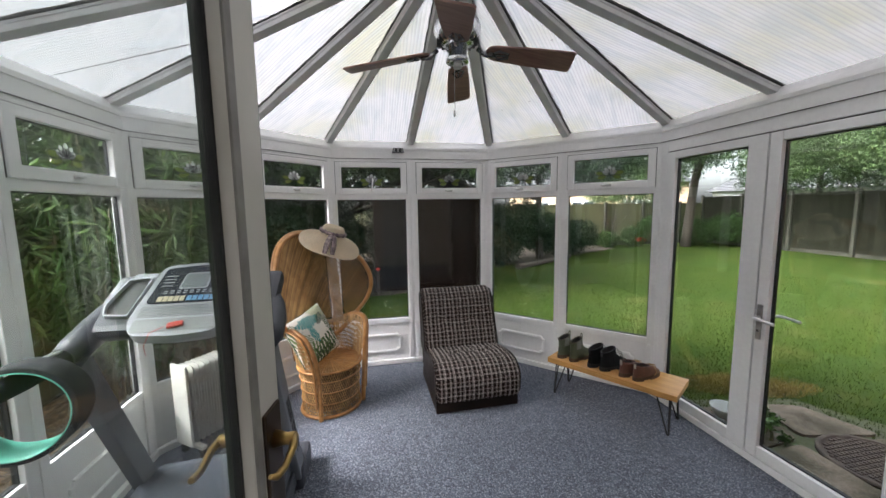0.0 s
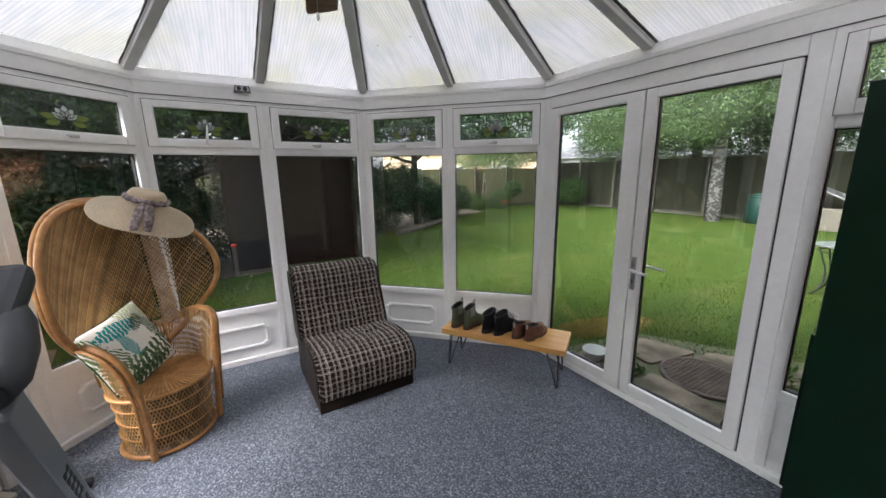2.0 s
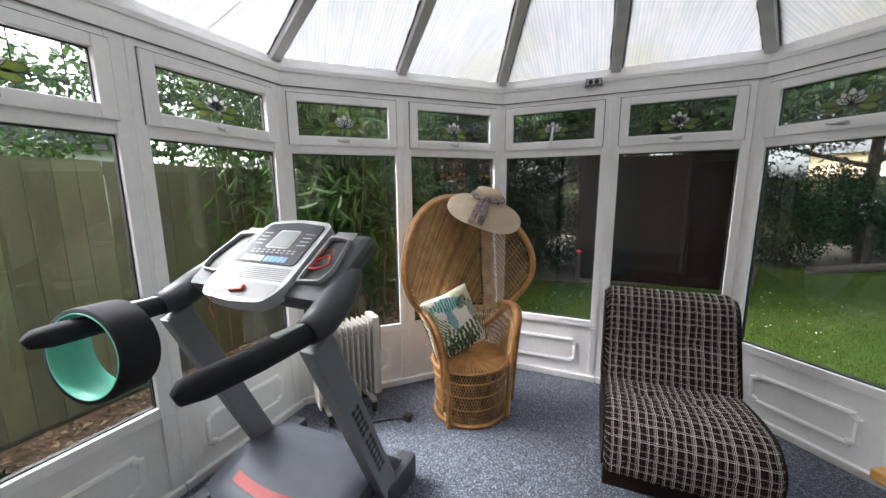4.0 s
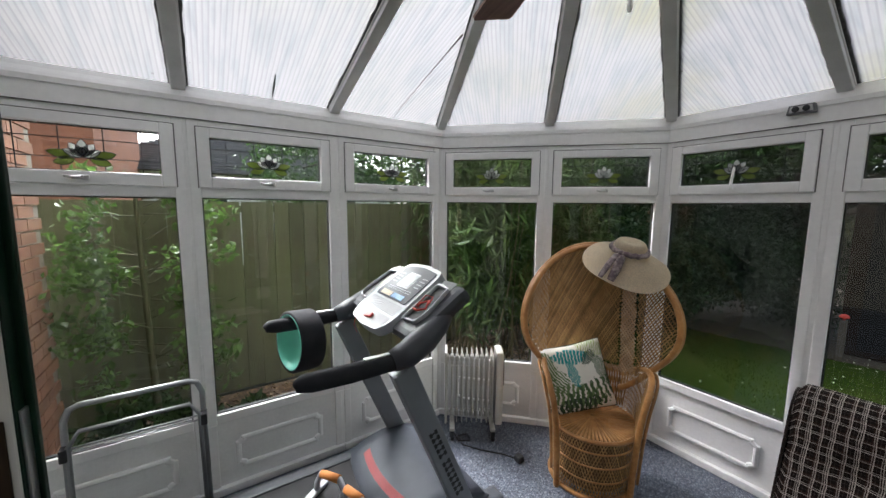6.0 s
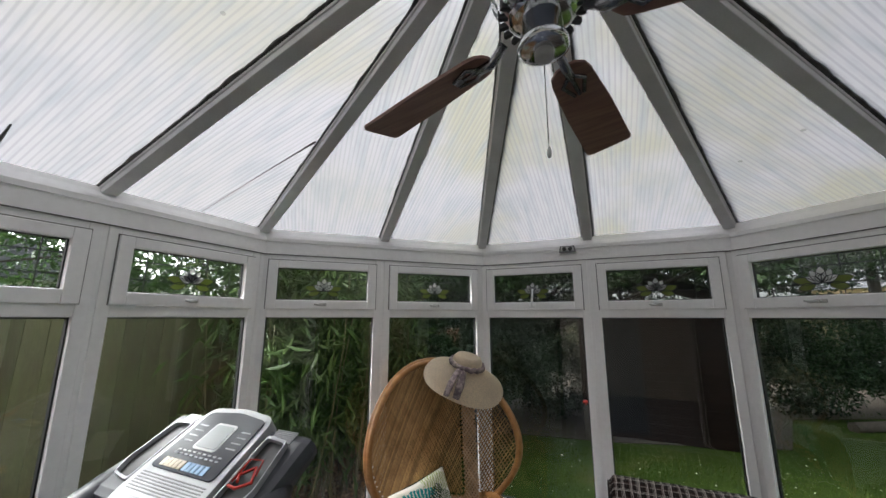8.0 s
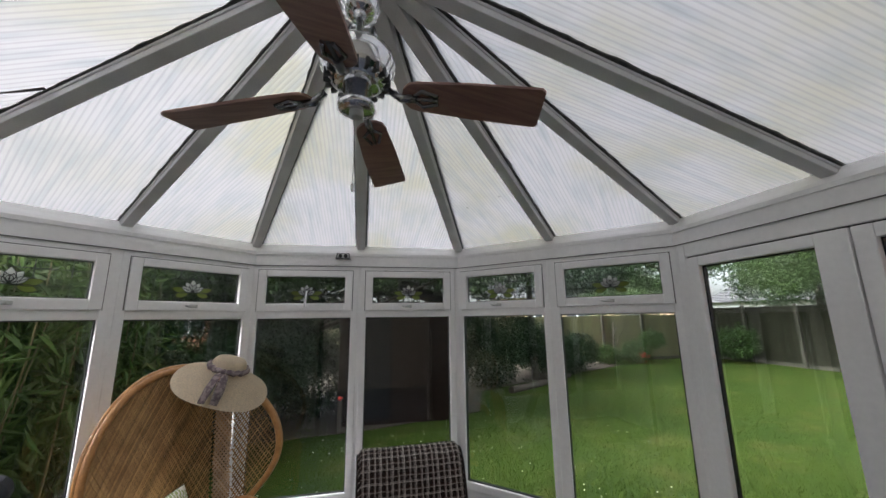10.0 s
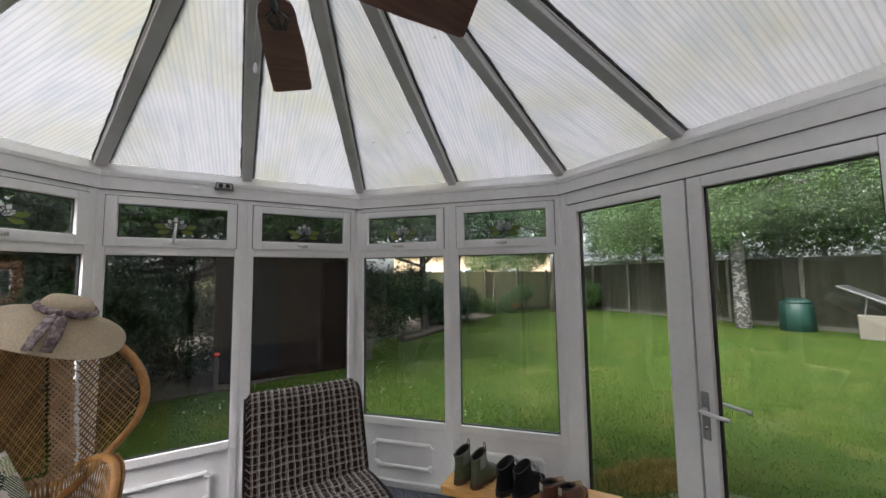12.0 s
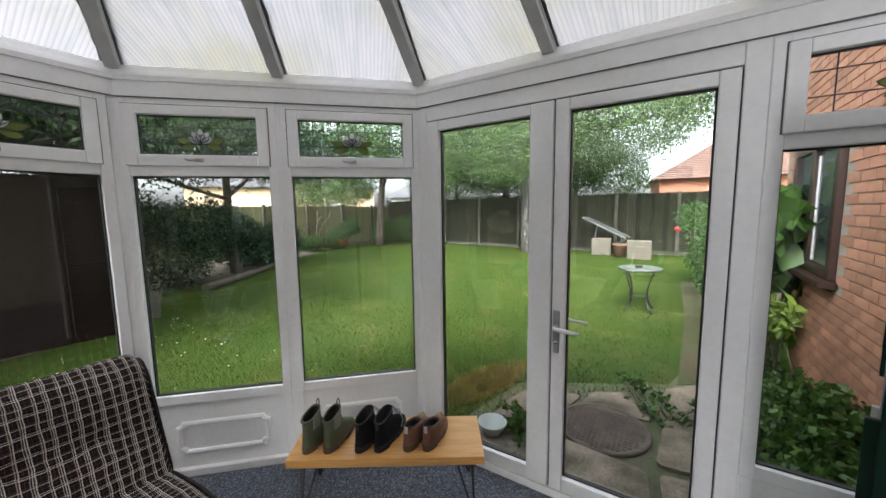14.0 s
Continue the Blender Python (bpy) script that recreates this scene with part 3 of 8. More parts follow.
for a, b in zip(BAR, BAR[1:]):
    roof_panel(a, b)
bm = bmesh.new()
tube(bm, [(-1.93, 0.497, 2.270), (-1.60, 0.490, 2.366), (-1.25, 0.484, 2.466), (-1.10, 0.480, 2.505)], [0.0015, 0.0022, 0.0035, 0.007], 6, flat=0.6)
solid("roof_crack", bm, mat("crack_dirt", (0.12, 0.10, 0.095), 0.9), "dirty diagonal crack across a roof sheet", "crack")
bm = bmesh.new()
tube(bm, [(-1.93, -0.263, 2.272), (-1.82, -0.270, 2.304), (-1.70, -0.278, 2.339)], [0.002, 0.006, 0.003], 6, flat=0.5)
solid("dirt_streak", bm, SEAL, "dark dirt streak on a roof sheet", "dirt")
bm = bmesh.new()
bx(bm, -0.045, 0.045, YH, HUB.y + 0.02, HUB.z - 0.010, HUB.z + 0.05, None, 0.005)
solid("ridge_beam", bm, RAFTER, "grey aluminium ridge beam", "beam")

# ---- floor ----
bm = bmesh.new()
prism(bm, [(p.x * 0.985, p.y) for p in PLAN[:1]] + [(p.x * 0.99, p.y * 0.99) for p in PLAN[1:5]] + [(PLAN[5].x * 0.985, PLAN[5].y)], -0.02, 0.0)
solid("floor", bm, CARPET, "blue-grey flecked carpet", "carpet")
bm = bmesh.new()
prism(bm, [(p.x * 1.06, p.y * 1.05 if p.y > 0 else p.y) for p in PLAN], -0.30, -0.022)
solid("plinth", bm, mat("concrete_plinth", (0.35, 0.34, 0.32), 0.9, bump=0.3), "concrete base under the conservatory", "plinth")

# ---- the house wall behind, its opening and the room the walk starts in ----
BRICK = mat("red_brown_brick", (0.46, 0.22, 0.13), 0.85, col2=(0.36, 0.16, 0.10), scale=14, fine=0.15, fine_scale=120, bump=0.4, bump_scale=90, island=0.22)
MORTAR = mat("grey_mortar", (0.42, 0.37, 0.31), 0.95, bump=0.4, bump_scale=120)
PLASTER = mat("cream_plaster", (0.62, 0.58, 0.50), 0.8, bump=0.1)
OX0, OX1, OZ = -0.76, 1.16, 2.12
bm = bmesh.new()
for x0, x1, z0, z1 in ((-2.85, OX0, -0.4, 3.1), (OX1, 5.75, -0.4, 3.1), (OX0, OX1, OZ, 3.1), (OX0, OX1, -0.4, -0.022)):
    bx(bm, x0, x1, YH - 0.30, YH - 0.012, z0, z1)
house = solid("house_wall", bm, MORTAR, "red-brown brick rear wall of the house", "wall")
# unseen white lining, added to bounce roof light onto the window frames
bm = bmesh.new()
for x0, x1, z0, z1 in ((-1.86, OX0, 0.0, 2.20), (OX1, 1.86, 0.0, 2.20), (OX0, OX1, OZ, 2.20)):
    bx(bm, x0, x1, YH - 0.011, YH + 0.004, z0, z1)
prism(bm, [(-1.86, 2.20), (1.86, 2.20), (0.0, 2.76)], -YH - 0.004, -YH + 0.011, pose(0, 0, 0, 90, 0, 0))
solid("wall_south", bm, mat("white_bounce_plaster", (0.78, 0.76, 0.72), 0.6, col2=(0.72, 0.70, 0.66), scale=3, bump=0.08), "unseen white lining on the house wall, added to bounce light", "wall")
bm = bmesh.new()
for x0, x1, z0, z1 in ((-4.7, -3.0, 0, 2.4), (-1.9, YH - 0.30, 0, 2.4), (-3.0, -1.9, 0, 0.5), (-3.0, -1.9, 2.2, 2.4)):
    bx(bm, -2.7, -2.6, x0, x1, z0, z1)
bx(bm, -2.6, 2.6, -4.7, -4.6, 0, 2.4)
bx(bm, 2.6, 2.7, -4.7, YH - 0.30, 0, 2.4)
solid("wall_room", bm, PLASTER, "plain cream plaster walls of the room behind", "wall")
bm = bmesh.new()
bx(bm, -2.6, 2.6, -4.6, YH - 0.01, -0.02, -0.001)
solid("floor_room", bm, CARPET, "blue-grey flecked carpet in the room behind", "floor")
bm = bmesh.new()
bx(bm, -2.7, 2.7, -4.7, YH - 0.30, 2.4, 2.5)
solid("ceiling_room", bm, PLASTER, "plain ceiling of the room behind", "ceiling")

# unseen window, added as an opening for the fill lamp
rw = thing("window_room", "unseen window added round the fill lamp in the room behind", "window", pose(-2.66, -2.45, 0, 0, 0, 90), kind="structure")
bm = bmesh.new()
for x0, x1, z0, z1 in ((-0.55, -0.50, 0.50, 2.20), (0.50, 0.55, 0.50, 2.20), (-0.50, 0.50, 0.50, 0.55), (-0.50, 0.50, 2.15, 2.20)):
    bx(bm, x0, x1, -0.03, 0.03, z0, z1, None, 0.004)
part("window_frame", bm, UPVC, rw)
bm = bmesh.new()
bx(bm, -0.50, 0.50, -0.006, 0.006, 0.55, 2.15)
p = part("pane", bm, GLASS, rw)
p.visible_shadow = False

# ---- ground ----
GZ = -0.15


def lawn_mat():
    """Mown grass: fine mottling, broad darker and yellower areas, and small worn straw-coloured patches."""
    m = mat("mown_lawn", (0.024, 0.044, 0.008), 0.95, spec=0.03, col2=(0.035, 0.052, 0.010), scale=0.9, mix=(0.3, 0.7), fine=0.42, fine_scale=70, bump=0.6, bump_scale=90)
    n, l = m.node_tree.nodes, m.node_tree.links
    p = n["Principled BSDF"]
    col = p.inputs["Base Color"].links[0].from_socket
    tc = n.new("ShaderNodeTexCoord")
    for sc, lo, hi, amount, tint in ((0.35, 0.45, 0.70, 0.6, (0.020, 0.040, 0.008)), (1.6, 0.54, 0.70, 0.6, (0.072, 0.072, 0.022)), (7.0, 0.50, 0.72, 0.55, (0.048, 0.070, 0.014)), (22.0, 0.55, 0.72, 0.35, (0.018, 0.034, 0.007))):
        nz, mr, mx = n.new("ShaderNodeTexNoise"), n.new("ShaderNodeMapRange"), n.new("ShaderNodeMix")
        nz.inputs["Scale"].default_value, nz.inputs["Detail"].default_value = sc, 4.0
        mr.inputs["From Min"].default_value, mr.inputs["From Max"].default_value, mr.inputs["To Max"].default_value = lo, hi, amount
        mx.data_type = "RGBA"
        mx.inputs["B"].default_value = (*tint, 1)
        l.new(tc.outputs["Object"], nz.inputs["Vector"])
        l.new(nz.outputs["Fac"], mr.inputs["Value"])
        l.new(mr.outputs[0], mx.inputs["Factor"])
        l.new(col, mx.inputs["A"])
        col = mx.outputs["Result"]
    l.new(col, p.inputs["Base Color"])
    return m


GRASS_SOIL = lawn_mat()
bm = bmesh.new()
vs = [bm.verts.new(c) for c in ((-400, -400, GZ), (400, -400, GZ), (400, 400, GZ), (-400, 400, GZ))]
bm.faces.new(vs)
solid("ground", bm, GRASS_SOIL, "mown green lawn with paler worn patches", "lawn")

# ---- fences ----
FENCE = mat("weathered_fence_boards", (0.118, 0.126, 0.057), 0.9, col2=(0.100, 0.090, 0.048), scale=3, fine=0.25, fine_scale=60, bump=0.4, bump_scale=40, island=0.20, stretch=(4, 4, 0.6))
CONCRETE = mat("grey_concrete_post", (0.070, 0.066, 0.054), 0.9, spec=0.1, col2=(0.04, 0.042, 0.032), scale=4, fine=0.12, bump=0.4)


# weathered boards, their colour darkened further for the shade under the trees
FENCE_DARK = mat("shade_dark_weathered_boards", (0.014, 0.015, 0.010), 0.9, spec=0.05, col2=(0.021, 0.021, 0.014), scale=3, fine=0.2, fine_scale=60, bump=0.4, bump_scale=40, island=0.25, stretch=(4, 4, 0.6))


def fence(name, a, b, top, label, board=0.14, wood=FENCE, joined=False, foot=0.12):
    a, b = Vector((*a, 0)), Vector((*b, 0))
    d = b - a
    L = d.length
    m = pose(a.x, a.y, 0, 0, 0, math.degrees(math.atan2(d.y, d.x)))
    f = thing(name, label, "fence", m)
    rng = random.Random(len(name) + int(L * 10))
    n = int(L / board)
    jb = bmesh.new()
    proto = []
    if not joined:
        for v in range(4):
            bm = bmesh.new()
            bx(bm, 0, board * 1.06, -0.008, 0.008, 0, top - GZ - foot + rng.uniform(-0.012, 0.012), pose(0, 0, 0, 0, 0, 4))
            proto.append(mesh_of("board", bm, wood))
    for i in range(n):
        if joined:
            bx(jb, i * board, i * board + board * 1.06, -0.008, 0.008, 0, top - GZ - foot + rng.uniform(-0.01, 0.01), Matrix.Translation((0, 0.004 * (i % 2), GZ + foot)))
        else:
            ob = new("board", proto[i % 4])
            ob.parent = f
            ob.matrix_basis = pose(i * board, 0, GZ + foot, 0, rng.uniform(-0.4, 0.4), 0)
    if joined:
        tagged(part("boards", jb, wood, f), kind="stuff")
    bm = bmesh.new()
    bx(bm, 0, L, -0.02, 0.02, GZ - 0.02, GZ + foot + 0.01)
    part("gravel_board", bm, CONCRETE, f, "grey concrete gravel board")
    bm = bmesh.new()
    for z in (0.25, 1.0, 1.6):
        bx(bm, 0, L, 0.02, 0.06, z, z + 0.06)
    part("rail", bm, wood, f)
    return f, m, L


def fence_posts(f, L, top, step, side=-0.06):
    bm = bmesh.new()
    bx(bm, -0.05, 0.05, -0.05, 0.05, GZ, top + 0.06, None, 0.01)
    me = mesh_of("post", bm, CONCRETE)
    for i in range(int(L / step) + 1):
        ob = new("post", me)
        ob.parent = f
        ob.matrix_basis = pose(i * step, side, 0)
        tagged(ob, "grey concrete post")


f, _, L = fence("side_fence", (-3.45, -4.4), (-3.45, 13.2), 1.70, "weathered brown vertical-board fence beside the conservatory", foot=0.02)
f, _, L = fence("back_fence", (-3.45, 13.2), (15.0, 12.8), 1.72, "weathered brown close-board fence across the end of the garden", joined=True)
fence_posts(f, L, 1.75, 1.9)
f, _, L = fence("far_fence", (15.0, 12.8), (14.4, -3.2), 1.98, "tall weathered fence darkened for tree shade, with pale concrete posts", wood=FENCE_DARK, joined=True)
fence_posts(f, L, 2.0, 1.9)

# ---- house doors, standing open into the conservatory ----
DOOR_GLASS = glass_mat("door_glass", (0.90, 0.93, 0.92), haze=0.10)


def house_leaf(name, m, w, label, inner, lock_side, st=0.105, low=0.20):
    """A glazed leaf, hinged at its own origin, running along x; painted white on its +y face and green on the other face and the edge."""
    d = thing(name, label, "door", m, kind="structure")
    z0, z1 = 0.03, 2.08
    bars = ((0, st, z0, z1), (w - st, w, z0, z1), (st, w - st, z0, z0 + low), (st, w - st, z1 - st, z1))
    bm = bmesh.new()
    for a, b, c, e in bars:
        bx(bm, a, b, 0.0, 0.030, c, e, None, 0.004)
    part("inner_face", bm, inner, d)
    bm = bmesh.new()
    for a, b, c, e in bars:
        bx(bm, a, b, -0.018, 0.0, c, e, None, 0.004)
    bx(bm, w - 0.001, w + 0.003, -0.018, 0.028, z0, z1)
    bx(bm, w - 0.012, w + 0.016, -0.018, -0.002, z0 + 0.35, z1 - 0.02, None, 0.003)
    part("outer_face", bm, PAINT_GREEN, d, "dark green painted face and edge")
    bm = bmesh.new()
    bx(bm, st, w - st, -0.002, 0.002, z0 + low, z1 - st)
    p = part("pane", bm, DOOR_GLASS, d)
    p.visible_shadow = False
    bm = bmesh.new()
    for a, b, c, e in ((st, st + 0.007, z0 + low, z1 - st), (w - st - 0.007, w - st, z0 + low, z1 - st), (st, w - st, z0 + low, z0 + low + 0.014), (st, w - st, z1 - st - 0.014, z1 - st)):
        bx(bm, a, b, -0.006, 0.008, c, e)
    part("glazing_bead", bm, GASKET, d, "dark glazing bead")
    bm = bmesh.new()
    for a, b, c, e in ((st - 0.030, st, z0 + low - 0.02, z1 - st + 0.02), (w - st, w - st + 0.022, z0 + low - 0.02, z1 - st + 0.02)):
        bx(bm, a, b, 0.028, 0.033, c, e, None, 0.002)
    part("moulding", bm, mat("worn_grey_paint", (0.30, 0.29, 0.27), 0.5, col2=(0.20, 0.19, 0.18), scale=12) if lock_side else inner, d, "worn moulding")
    if lock_side:
        x = w - 0.042
        bm = bmesh.new()
        bx(bm, x - 0.030, x + 0.030, 0.030, 0.037, 1.02, 1.25, None, 0.003)
        bx(bm, x - 0.030, x + 0.030, -0.025, -0.018, 1.02, 1.25, None, 0.003)
        pl = part("lock_plate", bm, mat("dark_bronze_plate", (0.06, 0.04, 0.025), 0.4, metal=0.8), d, "dark bronze lock plate")
        for f0, sd in ((0.036, 1), (-0.024, -1)):
            bm = bmesh.new()
            tube(bm, [(x, f0, 1.19), (x, f0 + sd * 0.022, 1.19), (x, f0 + sd * 0.036, 1.19)], [0.016, 0.011, 0.012], 10)
            tube(bm, [(x + 0.004, f0 + sd * 0.034, 1.192), (x - 0.020, f0 + sd * 0.040, 1.186), (x - 0.055, f0 + sd * 0.038, 1.174), (x - 0.080, f0 + sd * 0.036, 1.178), (x - 0.090, f0 + sd * 0.030, 1.186)], [0.008, 0.007, 0.006, 0.006, 0.004], 8)
            part("lever", bm, BRASS, pl, "aged brass lever handle")
        bm = bmesh.new()
        bx(bm, w + 0.002, w + 0.008, -0.010, 0.020, 1.00, 1.26, None, 0.002)
        part("strike_plate", bm, SATIN, d, "steel strike plate in the edge")
    return d


house_leaf("door_3", pose(-0.715, -1.60, 0, 0, 0, 81.6) @ Matrix.Scale(-1, 4, (0, 1, 0)), 0.650, "open glazed house door, white with a brass handle", PAINT_WHITE, True, 0.100)
green = thing("door_4", "open solid house door painted dark green", "door", pose(1.155, -1.555, 0, 0, 0, 64.1), kind="structure")
bm = bmesh.new()
bx(bm, 0.0, 0.715, -0.018, 0.028, 0.03, 1.805, None, 0.004)
part("leaf", bm, PAINT_GREEN, green)
bm = bmesh.new()
bx(bm, 0.7155, 0.730, -0.016, 0.006, 1.06, 1.80, None, 0.002)
bx(bm, 0.7155, 0.745, -0.016, 0.006, 0.28, 0.94, None, 0.002)
part("rebate_strip", bm, PAINT_GREEN, green, "dark green strip along the closing edge")
bm = bmesh.new()
bx(bm, 0.7155, 0.736, -0.012, 0.004, 0.945, 0.975, None, 0.002)
part("chipped_edge", bm, mat("bare_chipped_wood", (0.45, 0.44, 0.40), 0.7), green, "pale chip where the paint is gone")
bm = bmesh.new()
bx(bm, 0.715, 0.719, 0.010, 0.024, 0.96, 1.12, None, 0.001)
part("lock_face", bm, SATIN, green, "steel lock face")
bm = bmesh.new()
bx(bm, OX0, OX0 + 0.04, YH - 0.2, YH - 0.05, 0, OZ)
bx(bm, OX1 - 0.04, OX1, YH - 0.2, YH - 0.05, 0, OZ)
bx(bm, OX0 + 0.04, OX1 - 0.04, YH - 0.2, YH - 0.05, OZ - 0.035, OZ)
solid("door_frame_house", bm, PAINT_WHITE, "white wooden frame of the house doors", "door frame")

# ---- ceiling fan ----
FANWOOD = mat("dark_wood_fan_blade", (0.25, 0.135, 0.10), 0.5, col2=(0.18, 0.09, 0.068), scale=6, stretch=(1, 12, 1), fine=0.15, bump=0.05)
fan = thing("ceiling_fan", "chrome ceiling fan with four dark wooden blades", "ceiling fan", pose(0.0, 0.02, 0))
bm = bmesh.new()
lathe(bm, [(0.005, 2.79), (0.11, 2.78), (0.105, 2.73), (0.07, 2.68), (0.02, 2.665)], 28)
part("ceiling_boss", bm, UPVC, fan, "white domed boss")
bm = bmesh.new()
lathe(bm, [(0.02, 2.70), (0.062, 2.69), (0.066, 2.665), (0.060, 2.60), (0.052, 2.575), (0.030, 2.560), (0.018, 2.555)], 24)
part("canopy", bm, CHROME, fan)
bm = bmesh.new()
lathe(bm, [(0.012, 2.56), (0.012, 2.47), (0.03, 2.465), (0.03, 2.45)], 14)
part("downrod", bm, CHROME, fan)
bm = bmesh.new()
lathe(bm, [(0.03, 2.462), (0.075, 2.455), (0.100, 2.435), (0.108, 2.41), (0.108, 2.395), (0.096, 2.375), (0.090, 2.350), (0.060, 2.338), (0.03, 2.336)], 32)
part("motor", bm, CHROME, fan)
bm = bmesh.new()
for i in range(20):
    a = 2 * math.pi * i / 20
    bx(bm, 0.072, 0.094, -0.005, 0.005, 2.343, 2.372, pose(0, 0, 0, 0, 0, math.degrees(a)))
part("vent_ring", bm, GASKET, fan, "ring of dark vent slots")
bm = bmesh.new()
lathe(bm, [(0.03, 2.34), (0.042, 2.335), (0.044, 2.285), (0.052, 2.280), (0.054, 2.262), (0.046, 2.258), (0.020, 2.256)], 24)
part("light_fitting", bm, CHROME, fan, "chrome light fitting with no bulb")
bm = bmesh.new()
lathe(bm, [(0.020, 2.262), (0.020, 2.240), (0.012, 2.238), (0.001, 2.245)], 14)
part("lamp_holder", bm, mat("grey_lamp_holder", (0.45, 0.44, 0.42), 0.5), fan, "grey empty lamp holder")
bm = bmesh.new()
tube(bm, [(-0.005, 0.035, 2.27), (-0.006, 0.042, 2.18), (-0.006, 0.042, 2.055)], 0.0012, 5)
chain = part("pull_chain", bm, SATIN, fan)
bm = bmesh.new()
lathe(bm, [(0.001, 2.070), (0.004, 2.064), (0.0055, 2.054), (0.004, 2.046), (0.001, 2.043)], 10, pose(-0.006, 0.042, -0.010))
part("pull", bm, UPVC, chain, "white pull at the end of the chain")
for i in range(4):
    m = pose(0, 0, 2.322, 0, 0, 76 + 90 * i) @ pose(0, 0, 0, 0, 8.5, 0) @ pose(0, 0, 0, -12, 0, 0)
    bm = bmesh.new()
    out = []
    for t in range(7):
        a = math.pi * t / 6 + math.pi / 2
        out.append((0.175 + 0.045 * math.cos(a), 0.050 * math.sin(a)))
    out += [(0.32, -0.062), (0.510, -0.068), (0.521, -0.060), (0.523, 0.060), (0.512, 0.068), (0.32, 0.062)]
    prism(bm, out, -0.004, 0.004, m)
    blade = part("blade", bm, FANWOOD, fan)
    bm = bmesh.new()
    tube(bm, [m @ Vector((0.09, 0, 0.012)), m @ Vector((0.13, 0, -0.012)), m @ Vector((0.17, 0, -0.008))], [0.010, 0.012, 0.012], 8)
    for s in (-1, 0, 1):
        tube(bm, [m @ Vector((0.16, 0, -0.007)), m @ Vector((0.19, s * 0.028, -0.007)), m @ Vector((0.235, s * 0.012, -0.007))], 0.006, 6)
    part("blade_iron", bm, mat("dark_chrome", (0.25, 0.25, 0.26), 0.25, metal=1.0) if i == 0 else bpy.data.materials["dark_chrome"], blade, "dark chrome blade bracket")

# ---- sensor on the eaves ----
ms, _ = facet(2)
sensor = thing("alarm_sensor", "small grey alarm sensor with two lenses on the eaves beam", "sensor", ms @ pose(0.648, -0.036, 2.168))
bm = bmesh.new()
prism(bm, [(-0.056, -0.016), (0.056, -0.016), (0.048, 0.026), (-0.048, 0.026)], 0.0, 0.045, pose(0, 0, 0, 90, 0, 0))
part("housing", bm, mat("grey_plastic_housing", (0.16, 0.16, 0.165), 0.35), sensor)
bm = bmesh.new()
prism(bm, [(-0.045, -0.010), (0.045, -0.010), (0.040, 0.019), (-0.040, 0.019)], 0.045, 0.048, pose(0, 0, 0, 90, 0, 0))
part("front_plate", bm, SATIN, sensor, "silver front plate")
for s in (-1, 1):
    bm = bmesh.new()
    lathe(bm, [(0.014, 0.048), (0.014, 0.056), (0.010, 0.058), (0.001, 0.054)], 14, pose(s * 0.020, 0, 0.004, 90, 0, 0))
    part("lens", bm, BLACK_PLASTIC, sensor, "black lens")

# ---- bench with boots ----
OAKTOP = mat("honey_oak_top", (0.62, 0.33, 0.10), 0.42, col2=(0.50, 0.25, 0.07), scale=5, stretch=(1.2, 14, 14), fine=0.08, fine_scale=60, bump=0.05)
BENCH = pose(1.4315, 0.7735, 0, 0, 0, -56.1)
BZ, BL, BW = 0.322, 0.955, 0.345
bench = thing("bench", "low honey-coloured wooden bench on black hairpin legs", "bench", BENCH)
bm = bmesh.new()
bx(bm, -BL / 2, BL / 2, -BW / 2, BW / 2, BZ - 0.042, BZ, None, 0.003)
part("top", bm, OAKTOP, bench)
for sx in (-1, 1):
    for sy in (-1, 1):
        bm = bmesh.new()
        x, y, h = sx * (BL / 2 - 0.085), sy * (BW / 2 - 0.055), BZ - 0.042
        ft = Vector((x + sx * 0.035, y + sy * 0.018, 0.004))
        for dx, dy in ((-0.055, 0.0), (0.03, 0.045 * -sy), (0.03, 0.0)):
            tube(bm, [(x + dx * sx, y + dy, h), (ft.x + dx * sx * 0.12, ft.y + dy * 0.15, 0.012), ft], 0.0055, 8)
        bx(bm, x - 0.065, x + 0.045, y - 0.05, y + 0.05, h - 0.004, h - 0.0005)
        part("hairpin_leg", bm, BLACK_METAL, bench, "black steel hairpin leg")


def once(name, *args, **kw):
    return bpy.data.materials[name] if name in bpy.data.materials else mat(name, *args, **kw)


